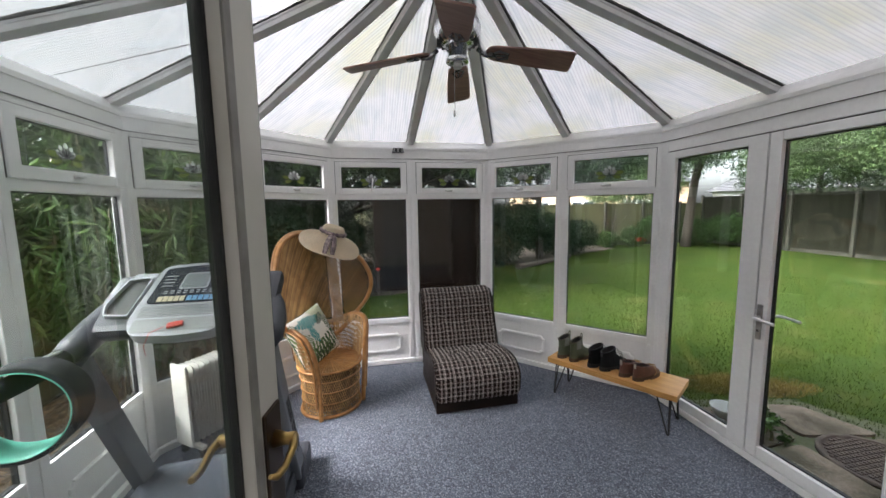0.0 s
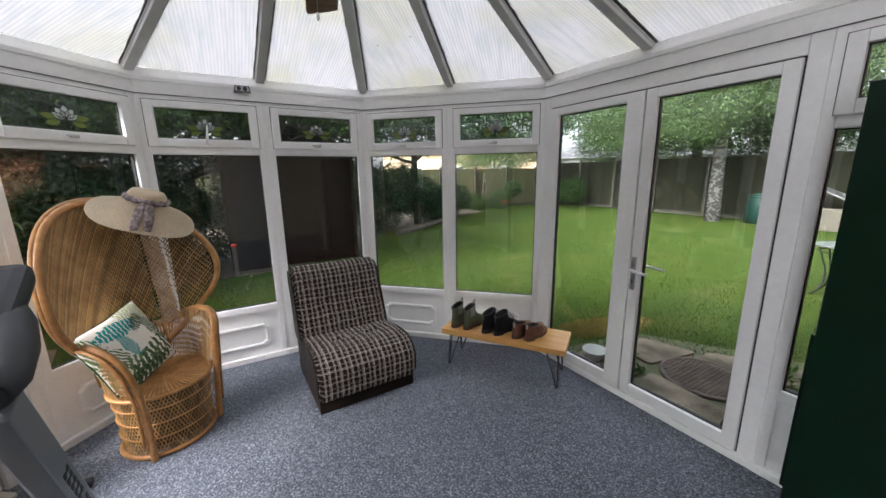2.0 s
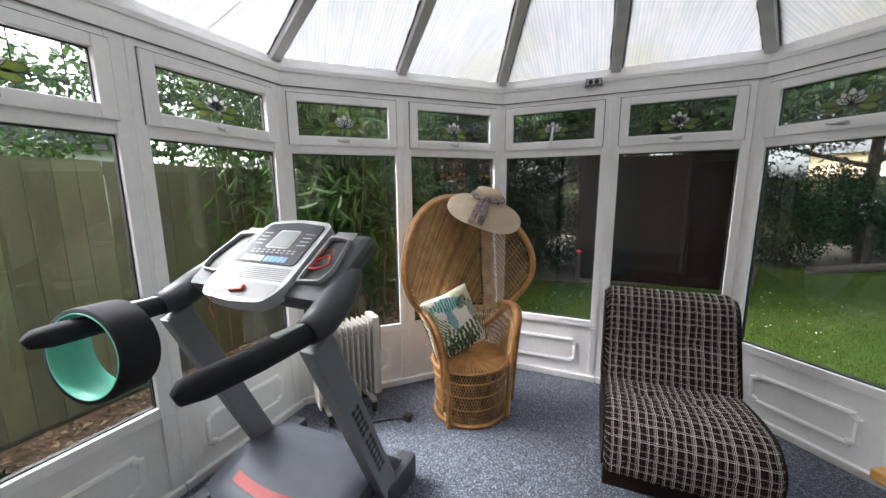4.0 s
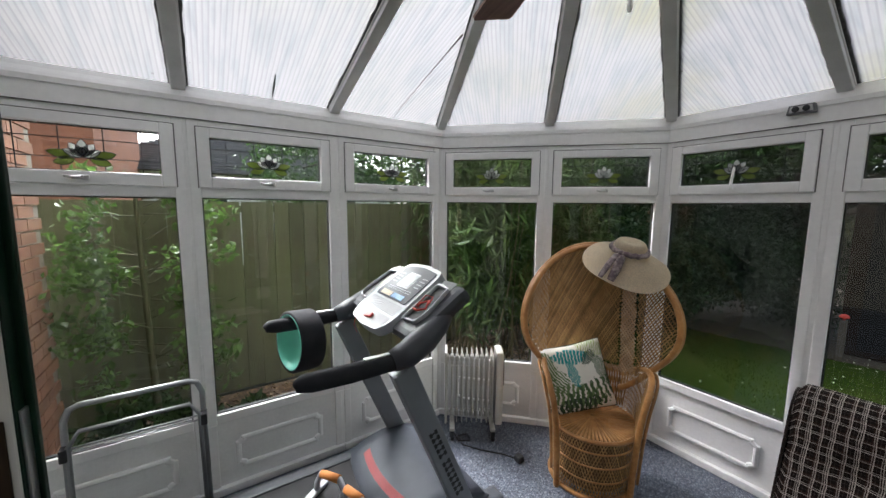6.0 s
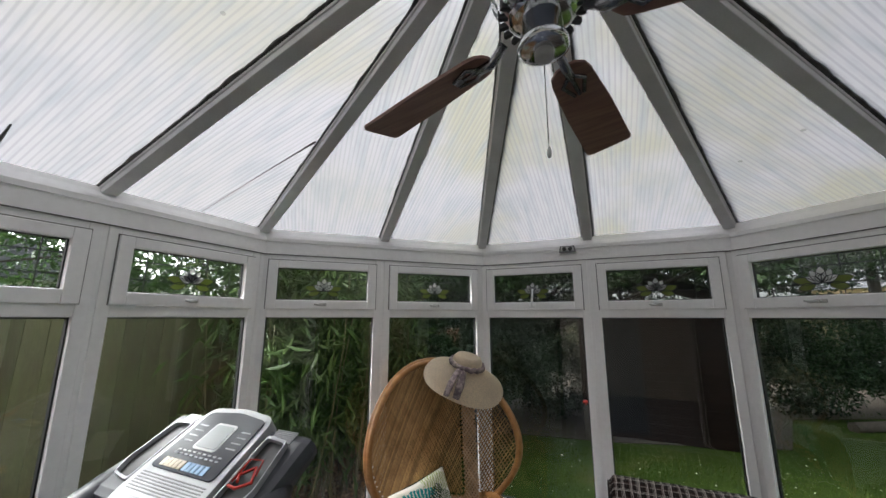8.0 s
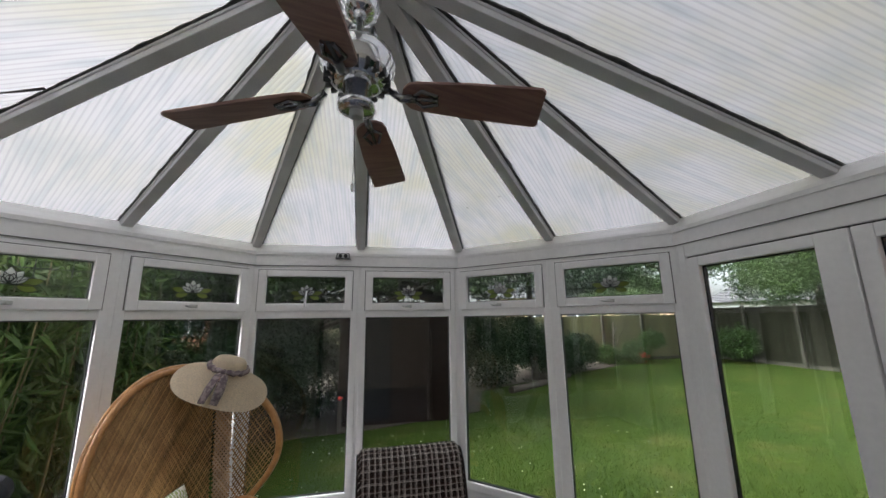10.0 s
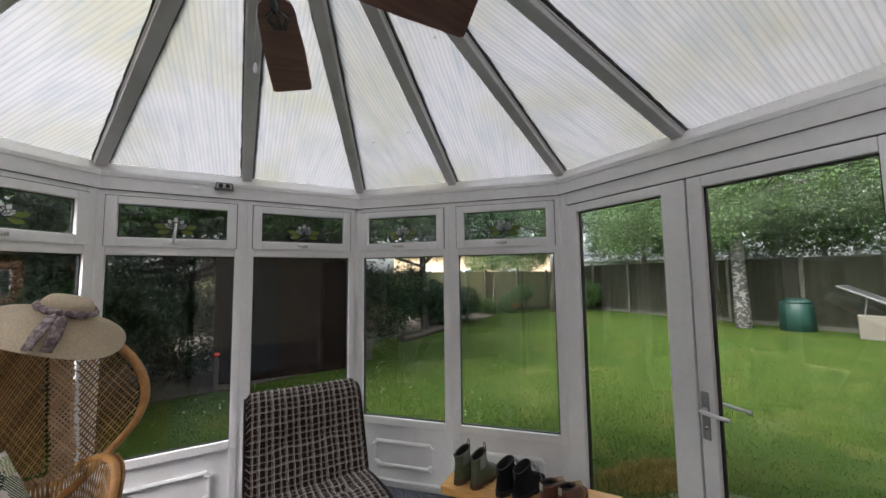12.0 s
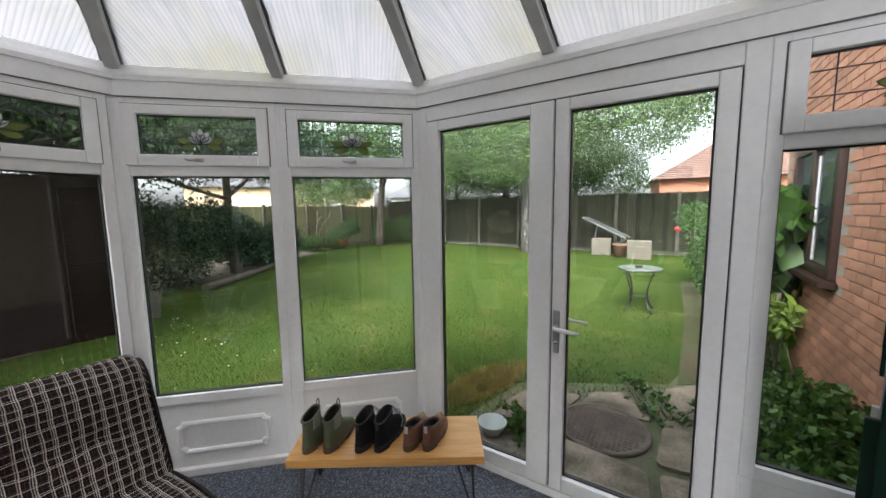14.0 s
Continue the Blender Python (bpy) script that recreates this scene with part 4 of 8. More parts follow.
def boot(name, label, L, H, W, mats, collar, lean, m, pull=False, laces=False, low=False):
    """A boot with its heel at the origin and its toe along +y."""
    upper, solem, trim = mats
    b = thing(name, label, "boot" if not low else "shoe", m, group="footwear on the bench")
    # height, heel, toe and width of each slice
    if low:
        rows = [(0.024, 0.0, 1.0, 0.94), (0.042, -0.004, 1.0, 0.97), (0.060, 0.0, 0.96, 0.94), (0.076, 0.006, 0.84, 0.86), (0.094, 0.010, 0.72, 0.80), (0.110, 0.010, 0.63, 0.76), (H, 0.006, 0.56, 0.72)]
    else:
        rows = [(0.026, 0.0, 1.0, 0.94), (0.046, -0.008, 1.0, 0.98), (0.064, -0.006, 0.96, 0.95), (0.080, 0.0, 0.83, 0.88), (0.098, 0.010, 0.64, 0.76), (0.120, 0.014, 0.54, 0.72), (0.138, 0.010, 0.50, 0.72), (H - 0.004, 0.000, 0.49, 0.76), (H, 0.000, 0.485, 0.77)]
    secs = []
    top_i = len(rows) - 1
    for i, (z, back, front, wd) in enumerate(rows):
        y0, y1, t = L * back + lean * i / top_i, L * front, max(0.0, (front - 0.6) / 0.4)
        ring = []
        for q in range(24):
            a = 2 * math.pi * q / 24
            ca, sa = math.cos(a), math.sin(a)
            cx = math.copysign(abs(ca) ** 0.72, ca)
            cy = (y0 + y1) / 2 + math.copysign(abs(sa) ** 0.9, sa) * (y1 - y0) / 2
            f = (cy - y0) / (y1 - y0)
            shape = 1 + t * (0.10 * math.sin(math.pi * min(1, f * 1.3)) - 0.10 * (1 - f) - 0.06 * f ** 4)
            tilt = (0.016 * sa if i >= top_i - 1 else 0.008 * sa if i == top_i - 2 else 0.0) * (1 if not low else -0.9)
            dome = -0.012 * t * max(0.0, f - 0.75) / 0.25 if z > 0.05 else 0.0
            ring.append((cx * wd * W / 2 * shape, cy, z + tilt + dome))
        secs.append(ring)
    N = 24
    bm = bmesh.new()
    rings = [[bm.verts.new(c) for c in r] for r in secs]
    for a_, b_ in zip(rings, rings[1:]):
        for q in range(N):
            f = bm.faces.new((a_[q], a_[(q + 1) % N], b_[(q + 1) % N], b_[q]))
            f.smooth = True
    top = secs[-1]
    cen = Vector((0, sum(c[1] for c in top) / N, 0))
    inn = [bm.verts.new((c[0] * 0.88, cen.y + (c[1] - cen.y) * 0.90, c[2] - 0.003)) for c in top]
    for q in range(N):
        bm.faces.new((rings[-1][q], rings[-1][(q + 1) % N], inn[(q + 1) % N], inn[q]))
    part("upper", bm, upper, b)
    bm = bmesh.new()
    a_ = [bm.verts.new((c[0] * 0.88, cen.y + (c[1] - cen.y) * 0.90, c[2] - 0.004)) for c in top]
    b_ = [bm.verts.new((c[0] * 0.80, cen.y + (c[1] - cen.y) * 0.80, c[2] - H * 0.55)) for c in top]
    for q in range(N):
        bm.faces.new((a_[q], a_[(q + 1) % N], b_[(q + 1) % N], b_[q]))
    bm.faces.new(b_)
    part("lining", bm, once("dark_boot_lining", (0.016, 0.014, 0.013), 0.9), b, "dark lining")
    base = [(c[0] * 1.07, (c[1] - L / 2) * 1.035 + L / 2) for c in secs[1]]
    bm = bmesh.new()
    prism(bm, base, 0.010, 0.030)
    prism(bm, [(x, y) for x, y in base if y < L * 0.34], 0.0, 0.0098)
    prism(bm, [(x * 0.97, y) for x, y in base if y > L * 0.42], 0.0, 0.0098)
    part("sole", bm, solem, b, "thick rubber sole with a heel block")
    bm = bmesh.new()
    tube(bm, [(c[0] * 0.97, cen.y + (c[1] - cen.y) * 0.97, c[2]) for c in top], collar, 6, True)
    part("collar", bm, trim, b, "padded collar")
    if pull:
        y0 = top[18][1]
        z0 = top[18][2]
        bm = bmesh.new()
        tube(bm, [(-0.008, y0, z0 - 0.01), (-0.007, y0 - 0.012, z0 + 0.014), (0.0, y0 - 0.016, z0 + 0.022), (0.007, y0 - 0.012, z0 + 0.014), (0.008, y0, z0 - 0.01)], 0.0045, 6, flat=0.6)
        part("pull_loop", bm, trim, b, "fabric pull loop")
        y1, z1 = top[6][1], top[6][2]
        bm = bmesh.new()
        tube(bm, [(-0.008, y1, z1 - 0.01), (-0.007, y1 + 0.004, z1 + 0.018), (0.0, y1 + 0.004, z1 + 0.032), (0.007, y1 + 0.004, z1 + 0.018), (0.008, y1, z1 - 0.01)], 0.0045, 6, flat=0.6)
        part("pull_loop", bm, trim, b, "fabric pull loop")
        for s in (-1, 1):
            c = secs[-2][0 if s > 0 else 12]
            bm = bmesh.new()
            bx(bm, s * abs(c[0]) - 0.004, s * abs(c[0]) + 0.002, c[1] - 0.026, c[1] + 0.024, H * 0.60, H * 0.97, None, 0.002)
            part("elastic_gusset", bm, once("grey_elastic", (0.22, 0.22, 0.19), 0.8), b, "grey elastic gusset")
    else:
        y0, z0 = top[18][1], top[18][2]
        bm = bmesh.new()
        bx(bm, -0.009, 0.009, y0 - 0.006, y0 - 0.002, z0 - 0.030, z0 + 0.004, None, 0.001)
        part("heel_tab", bm, once("cream_webbing", (0.50, 0.46, 0.40), 0.85) if low else trim, b, "woven heel tab")
    if laces:
        bm = bmesh.new()
        for j in range(5):
            t = j / 4
            y = L * (0.80 - 0.23 * t)
            z = 0.080 + (H - 0.085) * t * (0.9 if not low else 0.8)
            tube(bm, [(-W * 0.24, y, z - 0.004), (0, y + 0.010, z + 0.006), (W * 0.24, y - 0.006, z - 0.004)], 0.003, 5)
        tube(bm, [(W * 0.1, L * 0.58, H * 0.90), (W * 0.42, L * 0.63, H * 0.86), (W * 0.56, L * 0.66, H * 0.55), (W * 0.50, L * 0.72, H * 0.42), (W * 0.56, L * 0.60, H * 0.30)], 0.0028, 5)
        part("laces", bm, once("grey_laces", (0.30, 0.30, 0.29), 0.8) if not low else once("tan_laces", (0.45, 0.30, 0.14), 0.8), b, "laces")
    return b


OLIVE = mat("olive_rubber", (0.085, 0.10, 0.055), 0.5, col2=(0.065, 0.078, 0.042), scale=12)
BROWNSOLE = mat("dark_brown_sole", (0.095, 0.055, 0.032), 0.7)
OLIVETRIM = mat("olive_webbing", (0.12, 0.11, 0.08), 0.85)
BLACKSUEDE = mat("black_nubuck", (0.007, 0.007, 0.008), 0.85, spec=0.15, col2=(0.012, 0.012, 0.013), scale=20, bump=0.15, bump_scale=300)
BLACKSOLE = mat("black_sole", (0.010, 0.010, 0.010), 0.75)
BLACKTRIM = mat("black_padding", (0.022, 0.022, 0.024), 0.8)
BROWNLEATHER = mat("brown_leather", (0.15, 0.062, 0.042), 0.42, col2=(0.10, 0.042, 0.028), scale=14, bump=0.08, bump_scale=150)
BROWNTRIM = mat("dark_brown_lining", (0.045, 0.022, 0.014), 0.8)
for fr, L, H, W, mats, lb, kw in ((0.095, 0.250, 0.175, 0.082, (OLIVE, BROWNSOLE, OLIVETRIM), "olive green rubber ankle boot with pull loops on the bench", dict(pull=True)),
                                  (0.205, 0.250, 0.175, 0.082, (OLIVE, BROWNSOLE, OLIVETRIM), "olive green rubber ankle boot with pull loops on the bench", dict(pull=True)),
                                  (0.365, 0.275, 0.160, 0.084, (BLACKSUEDE, BLACKSOLE, BLACKTRIM), "black lace-up walking boot on the bench", dict(laces=True)),
                                  (0.465, 0.275, 0.160, 0.084, (BLACKSUEDE, BLACKSOLE, BLACKTRIM), "black lace-up walking boot on the bench", dict(laces=True)),
                                  (0.615, 0.255, 0.108, 0.084, (BROWNLEATHER, BROWNSOLE, BROWNTRIM), "low brown leather lace-up shoe on the bench", dict(laces=True, low=True)),
                                  (0.715, 0.255, 0.108, 0.084, (BROWNLEATHER, BROWNSOLE, BROWNTRIM), "low brown leather lace-up shoe on the bench", dict(laces=True, low=True))):
    boot("ankle_boot" if not kw.get("low") else "leather_shoe", lb, L, H, W, mats, 0.0038, 0.006, BENCH @ pose(-BL / 2 + BL * fr - 0.012, -BW / 2 + 0.045, BZ, 0, 0, -16 if fr < 0.3 else -22), **kw)

# ---- plaid chair ----


def plaid_mat():
    """Dark brown wool with paired cream and grey lines both ways, by the cloth's own coordinates."""
    m = mat("brown_and_cream_plaid_wool", (0.010, 0.0065, 0.006), 0.95, spec=0.1, col2=(0.015, 0.010, 0.009), scale=30, bump=0.5, bump_scale=420)
    n, l = m.node_tree.nodes, m.node_tree.links
    p = n["Principled BSDF"]
    col = p.inputs["Base Color"].links[0].from_socket
    tc = n.new("ShaderNodeTexCoord")
    nz = n.new("ShaderNodeTexNoise")
    nz.inputs["Scale"].default_value = 14
    l.new(tc.outputs["UV"], nz.inputs["Vector"])
    wob = n.new("ShaderNodeVectorMath")
    wob.operation = "MULTIPLY_ADD"
    wob.inputs[1].default_value = (0.012, 0.012, 0)
    l.new(nz.outputs["Color"], wob.inputs[0])
    l.new(tc.outputs["UV"], wob.inputs[2])
    sp = n.new("ShaderNodeSeparateXYZ")
    l.new(wob.outputs[0], sp.inputs[0])
    fine = n.new("ShaderNodeTexNoise")
    fine.inputs["Scale"].default_value = 260
    l.new(tc.outputs["UV"], fine.inputs["Vector"])

    def lines(axis, period, phase, width, colour, amount):
        nonlocal col
        a = n.new("ShaderNodeMath")
        a.operation = "MULTIPLY_ADD"
        a.inputs[1].default_value, a.inputs[2].default_value = 1 / period, phase
        l.new(sp.outputs[axis], a.inputs[0])
        f = n.new("ShaderNodeMath")
        f.operation = "FRACT"
        l.new(a.outputs[0], f.inputs[0])
        c = n.new("ShaderNodeMath")
        c.operation, c.inputs[1].default_value, c.inputs[2].default_value = "COMPARE", 0.5, width / period / 2
        l.new(f.outputs[0], c.inputs[0])
        t = n.new("ShaderNodeMapRange")
        t.inputs["From Min"].default_value, t.inputs["From Max"].default_value, t.inputs["To Min"].default_value, t.inputs["To Max"].default_value = 0.40, 0.56, 0.35 * amount, amount
        l.new(fine.outputs["Fac"], t.inputs["Value"])
        k = n.new("ShaderNodeMath")
        k.operation = "MULTIPLY"
        l.new(c.outputs[0], k.inputs[0])
        l.new(t.outputs[0], k.inputs[1])
        mx = n.new("ShaderNodeMix")
        mx.data_type = "RGBA"
        l.new(col, mx.inputs["A"])
        mx.inputs["B"].default_value = (*colour, 1)
        l.new(k.outputs[0], mx.inputs["Factor"])
        col = mx.outputs["Result"]

    cream, grey_, rust = (0.66, 0.58, 0.52), (0.20, 0.165, 0.15), (0.09, 0.045, 0.032)
    for ax in (0, 1):
        lines(ax, 0.074, 0.62, 0.016, rust, 0.30)
        lines(ax, 0.0185, 0.10, 0.0014, grey_, 0.25)
    for ax, at, wd, am in ((1, 0.10, 0.0032, 0.8), (1, 0.20, 0.0026, 0.55), (1, 0.58, 0.0030, 0.55), (0, 0.06, 0.0034, 0.95), (0, 0.15, 0.0030, 0.75), (0, 0.24, 0.0026, 0.5), (0, 0.55, 0.0034, 0.85), (0, 0.64, 0.0026, 0.5)):
        lines(ax, 0.074, at, wd, cream, am)
    l.new(col, p.inputs["Base Color"])
    return m


PLAID = plaid_mat()
VINYL = mat("dark_brown_vinyl", (0.011, 0.007, 0.005), 0.5, spec=0.2, col2=(0.018, 0.010, 0.007), scale=10, bump=0.15, bump_scale=120)
chair = thing("plaid_chair", "low armless chair in brown and cream plaid wool", "chair", pose(0.365, 0.985, 0, 0, 0, 1.0))


def pad(bm, profile, x0, x1, dents):
    """A padded slab: a rounded outline (y, z) drawn across x, with UVs along it, and dents where buttons pull it in."""
    uvl = bm.loops.layers.uv.verify()
    n = len(profile)
    cols = 28
    length = [0.0]
    for a, b in zip(profile, profile[1:]):
        length.append(length[-1] + math.dist(a, b))
    grid = []
    for j in range(cols + 1):
        u = j / cols
        e = min(u, 1 - u) * (x1 - x0)
        inset = 0.0 if e > 0.035 else 0.035 * (1 - math.sqrt(max(0.0, 1 - (1 - e / 0.035) ** 2)))
        row = []
        cy, cz = sum(p[0] for p in profile) / n, sum(p[1] for p in profile) / n
        for i, (y, z) in enumerate(profile):
            d = Vector((y - cy, z - cz))
            s = 1 - inset / max(0.05, d.length)
            v = Vector((x0 + (x1 - x0) * u, cy + d.x * s, cz + d.y * s))
            for dx, dl, dep in dents:
                r2 = ((v.x - dx) / 0.07) ** 2 + ((length[i] - dl) / 0.07) ** 2
                v -= Vector((0, d.x, d.y)).normalized() * dep * math.exp(-r2 * 1.6)
            v += Vector((0, d.x, d.y)).normalized() * 0.004 * noise.noise(Vector((v.x * 9, v.y * 9, v.z * 9)))
            row.append(bm.verts.new(v))
        grid.append(row)
    for j in range(cols):
        for i in range(n - 1):
            f = bm.faces.new((grid[j][i], grid[j + 1][i], grid[j + 1][i + 1], grid[j][i + 1]))
            f.smooth = True
            for lp, (jj, ii) in zip(f.loops, ((j, i), (j + 1, i), (j + 1, i + 1), (j, i + 1))):
                lp[uvl].uv = (x0 + (x1 - x0) * jj / cols, length[ii])
    for row in (grid[0], grid[-1]):
        f = bm.faces.new(row)
        for lp in f.loops:
            lp[uvl].uv = (lp.vert.co.y, lp.vert.co.z)


def rounded(pts, r, seg=5):
    """Rounds the corners of a closed outline."""
    out = []
    n = len(pts)
    for i in range(n):
        p, a, b = Vector(pts[i]), Vector(pts[i - 1]), Vector(pts[(i + 1) % n])
        d1, d2 = (a - p), (b - p)
        k = min(r, d1.length * 0.45, d2.length * 0.45)
        s, e = p + d1.normalized() * k, p + d2.normalized() * k
        for t in range(seg + 1):
            w = t / seg
            out.append(tuple(s * (1 - w) ** 2 + p * 2 * w * (1 - w) + e * w * w))
    return out


def dense(pts, step=0.03):
    out = []
    for a, b in zip(pts, pts[1:] + pts[:1]):
        k = max(1, int(math.dist(a, b) / step))
        for t in range(k):
            out.append((a[0] + (b[0] - a[0]) * t / k, a[1] + (b[1] - a[1]) * t / k))
    return out + [out[0]]


HW = 0.345
SEAT = rounded([(0.60, 0.14), (0.60, 0.31), (0.46, 0.345), (0.20, 0.385), (0.02, 0.385), (-0.095, 0.30), (-0.090, 0.10), (0.02, 0.080), (0.2, 0.080)], 0.14, 7)
BACK = rounded([(0.43, 0.30), (0.50, 0.26), (0.68, 0.26), (0.73, 0.52), (0.81, 0.74), (0.79, 0.83), (0.70, 0.84), (0.62, 0.78), (0.535, 0.56)], 0.11, 7)
bm = bmesh.new()
pad(bm, dense(SEAT, 0.02), -HW, HW, [(-0.13, 0.52, 0.042), (0.0, 0.52, 0.012), (0.13, 0.52, 0.042)])
part("seat", bm, PLAID, chair)
bm = bmesh.new()
pad(bm, dense(BACK, 0.02), -HW, HW, [(-0.13, 1.25, 0.042), (0.0, 1.25, 0.012), (0.13, 1.25, 0.042)])
part("backrest", bm, PLAID, chair)
for s in (-1, 1):
    for outl in (SEAT, BACK):
        bm = bmesh.new()
        cy, cz = sum(p[0] for p in outl) / len(outl), sum(p[1] for p in outl) / len(outl)
        sh = [(cy + (y - cy) * 0.90, cz + (z - cz) * 0.90) for y, z in outl]
        prism(bm, sh, 0.0, 0.010, Matrix(((0, 0, 1, s * (HW - 0.004) - (0.010 if s < 0 else 0)), (1, 0, 0, 0), (0, 1, 0, 0), (0, 0, 0, 1))))
        part("side_panel", bm, VINYL, chair, "dark brown vinyl side panel")
bm = bmesh.new()
bx(bm, -HW + 0.004, HW - 0.004, -0.035, 0.66, 0.0, 0.10, None, 0.012)
bx(bm, -HW + 0.004, HW - 0.004, 0.45, 0.67, 0.12, 0.29, None, 0.012)
part("base", bm, VINYL, chair, "dark brown vinyl base")
# ---- peacock chair ----
RATTAN = mat("honey_rattan", (0.45, 0.225, 0.075), 0.4, col2=(0.33, 0.15, 0.045), scale=18, fine=0.15, fine_scale=140, bump=0.2, bump_scale=140, island=0.18)
WEAVE = mat("woven_rattan_strand", (0.40, 0.235, 0.088), 0.5, col2=(0.28, 0.150, 0.052), scale=12, fine=0.2, fine_scale=160, island=0.42)
PALE = mat("pale_rattan_strand", (0.56, 0.40, 0.26), 0.5, col2=(0.45, 0.30, 0.18), scale=15, island=0.2)
# the chair's own axes: x to its left as it faces, -y ahead
PK = pose(-0.825, 1.325, 0, 0, 0, 40)
pk = thing("peacock_chair", "rattan peacock chair with a tall round woven back and drum base", "chair", PK)


def strand(verts, faces, pts, w, nrm=None, th=0.0015):
    """A thin flat strip along the points, added to the lists."""
    k0 = len(verts)
    pts = [Vector(p) for p in pts]
    for i, p in enumerate(pts):
        d = (pts[min(i + 1, len(pts) - 1)] - pts[max(i - 1, 0)]).normalized()
        nn = nrm(p) if callable(nrm) else (nrm or Vector((0, -1, 0)))
        s = d.cross(nn).normalized() * w / 2
        verts += [p - s, p - nn * -th, p + s, p - nn * th]
    for i in range(len(pts) - 1):
        a = k0 + i * 4
        for q in range(4):
            faces.append((a + q, a + (q + 1) % 4, a + 4 + (q + 1) % 4, a + 4 + q))


def strand_part(name, verts, faces, material, parent, label=""):
    ob = new(name, raw(name, [tuple(v) for v in verts], faces, material))
    ob.parent = parent
    if label:
        tagged(ob, label)
    return ob


BH0, BHC, BR = 0.52, 0.985, 0.425


def half_width(z):
    """Half the width of the back at height z."""
    if z > BHC - 0.20:
        return math.sqrt(max(0.0, BR ** 2 - (z - BHC) ** 2))
    k = (z - BH0) / (BHC - 0.20 - BH0)
    return 0.17 + (math.sqrt(BR ** 2 - 0.04) - 0.17) * max(0.0, k) ** 0.75


def dish(u, z):
    """A point of the back, which leans and curves forward to its sides."""
    return Vector((u, 0.165 + 0.13 * (z - 0.55) - 1.65 * u * u, z))


ZT = BHC + BR
rim = []
for i in range(15):
    z = BH0 + (BHC - 0.20 - BH0) * i / 14
    rim.append((half_width(z), z))
for i in range(1, 36):
    a = math.asin(-0.20 / BR) + (math.pi + 2 * math.asin(0.20 / BR)) * i / 36
    rim.append((BR * math.cos(a), BHC + BR * math.sin(a)))
for i in range(15):
    z = BHC - 0.20 - (BHC - 0.20 - BH0) * i / 14
    rim.append((-half_width(z), z))
bm = bmesh.new()
tube(bm, [dish(u, z) for u, z in rim], 0.018, 10)
back = part("back_rim", bm, RATTAN, pk, "thick wrapped rattan rim")
bm = bmesh.new()
tube(bm, [dish(u * 1.035, BHC + (z - BHC) * 1.035 if z > BHC else z) + Vector((0, 0.026, 0)) for u, z in rim], 0.013, 8)
part("outer_rim", bm, RATTAN, pk)


def clip_line(ang, c, inside, step=0.02, reach=1.2):
    """Runs of points along a slanted line of the back that lie inside it."""
    runs, cur = [], []
    d = (math.cos(ang), math.sin(ang))
    nn = (-d[1], d[0])
    k = -reach
    while k < reach:
        u, z = d[0] * k + nn[0] * c, BHC - 0.1 + d[1] * k + nn[1] * c
        if inside(u, z):
            cur.append((u, z))
        elif cur:
            if len(cur) > 1:
                runs.append(cur)
            cur = []
        k += step
    return runs


def in_back(u, z):
    return BH0 + 0.10 < z < ZT - 0.012 and abs(u) < half_width(z) - 0.012


def lattice_zone(u, z):
    return 0.165 < u < 0.245 or (z < 0.66 and u > -0.02)


vs, fs = [], []
for k in range(-92, 93):
    for run in clip_line(radians(62), k * 0.0105, lambda u, z: in_back(u, z) and not lattice_zone(u, z)):
        strand(vs, fs, [dish(u, z) for u, z in run], 0.0080)
for k in range(-60, 61):
    for run in clip_line(radians(118), k * 0.019, lambda u, z: in_back(u, z) and not lattice_zone(u, z)):
        strand(vs, fs, [dish(u, z) + Vector((0, 0.003, 0)) for u, z in run], 0.007)
strand_part("back_weave", vs, fs, WEAVE, pk, "dense diagonal rattan weave")
vs, fs = [], []
for ang in (58, 122):
    for k in range(-60, 61):
        for run in clip_line(radians(ang), k * 0.0145, lambda u, z: in_back(u, z) and lattice_zone(u, z)):
            strand(vs, fs, [dish(u, z) for u, z in run], 0.0082)
strand_part("back_lattice", vs, fs, PALE, pk, "pale open lattice strip")
vs, fs = [], []
for ang in (60, 120):
    for k in range(-66, 67):
        for run in clip_line(radians(ang), k * 0.0125 + 0.006, lambda u, z: in_back(u, z) and lattice_zone(u, z)):
            strand(vs, fs, [dish(u, z) + Vector((0, 0.010, 0)) for u, z in run], 0.0085)
strand_part("lattice_lining", vs, fs, WEAVE, pk, "second layer of weave behind the lattice")
# seat, drum base
SZ, DR = 0.385, 0.222
DC = Vector((0, -0.045, 0))


def drum(a, z, r=DR):
    k = 1 + 0.07 * (z / SZ) - 0.05 * math.sin(math.pi * z / SZ)
    return Vector((math.cos(a) * r * 1.05 * k, DC.y + math.sin(a) * r * k, z))


vs, fs = [], []
for k in range(84):
    a = 2 * math.pi * k / 84
    for sg in (-1, 1):
        strand(vs, fs, [drum(a + sg * 0.55 * t / 6, 0.03 + (SZ - 0.05) * t / 6) for t in range(7)], 0.006, lambda p: (p - Vector((DC.x, DC.y, p.z))).normalized())
strand_part("drum_weave", vs, fs, WEAVE, pk, "open diagonal weave of the drum")
for z, r in ((0.014, 0.014), (0.115, 0.0055), (0.205, 0.0055), (0.295, 0.0055), (SZ - 0.015, 0.012)):
    bm = bmesh.new()
    tube(bm, [drum(2 * math.pi * t / 40, z, DR + 0.004) for t in range(40)], r, 8, True)
    part("hoop", bm, RATTAN, pk)
# dark sheet behind the weave: the drum's inner shade put into colour
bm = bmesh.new()
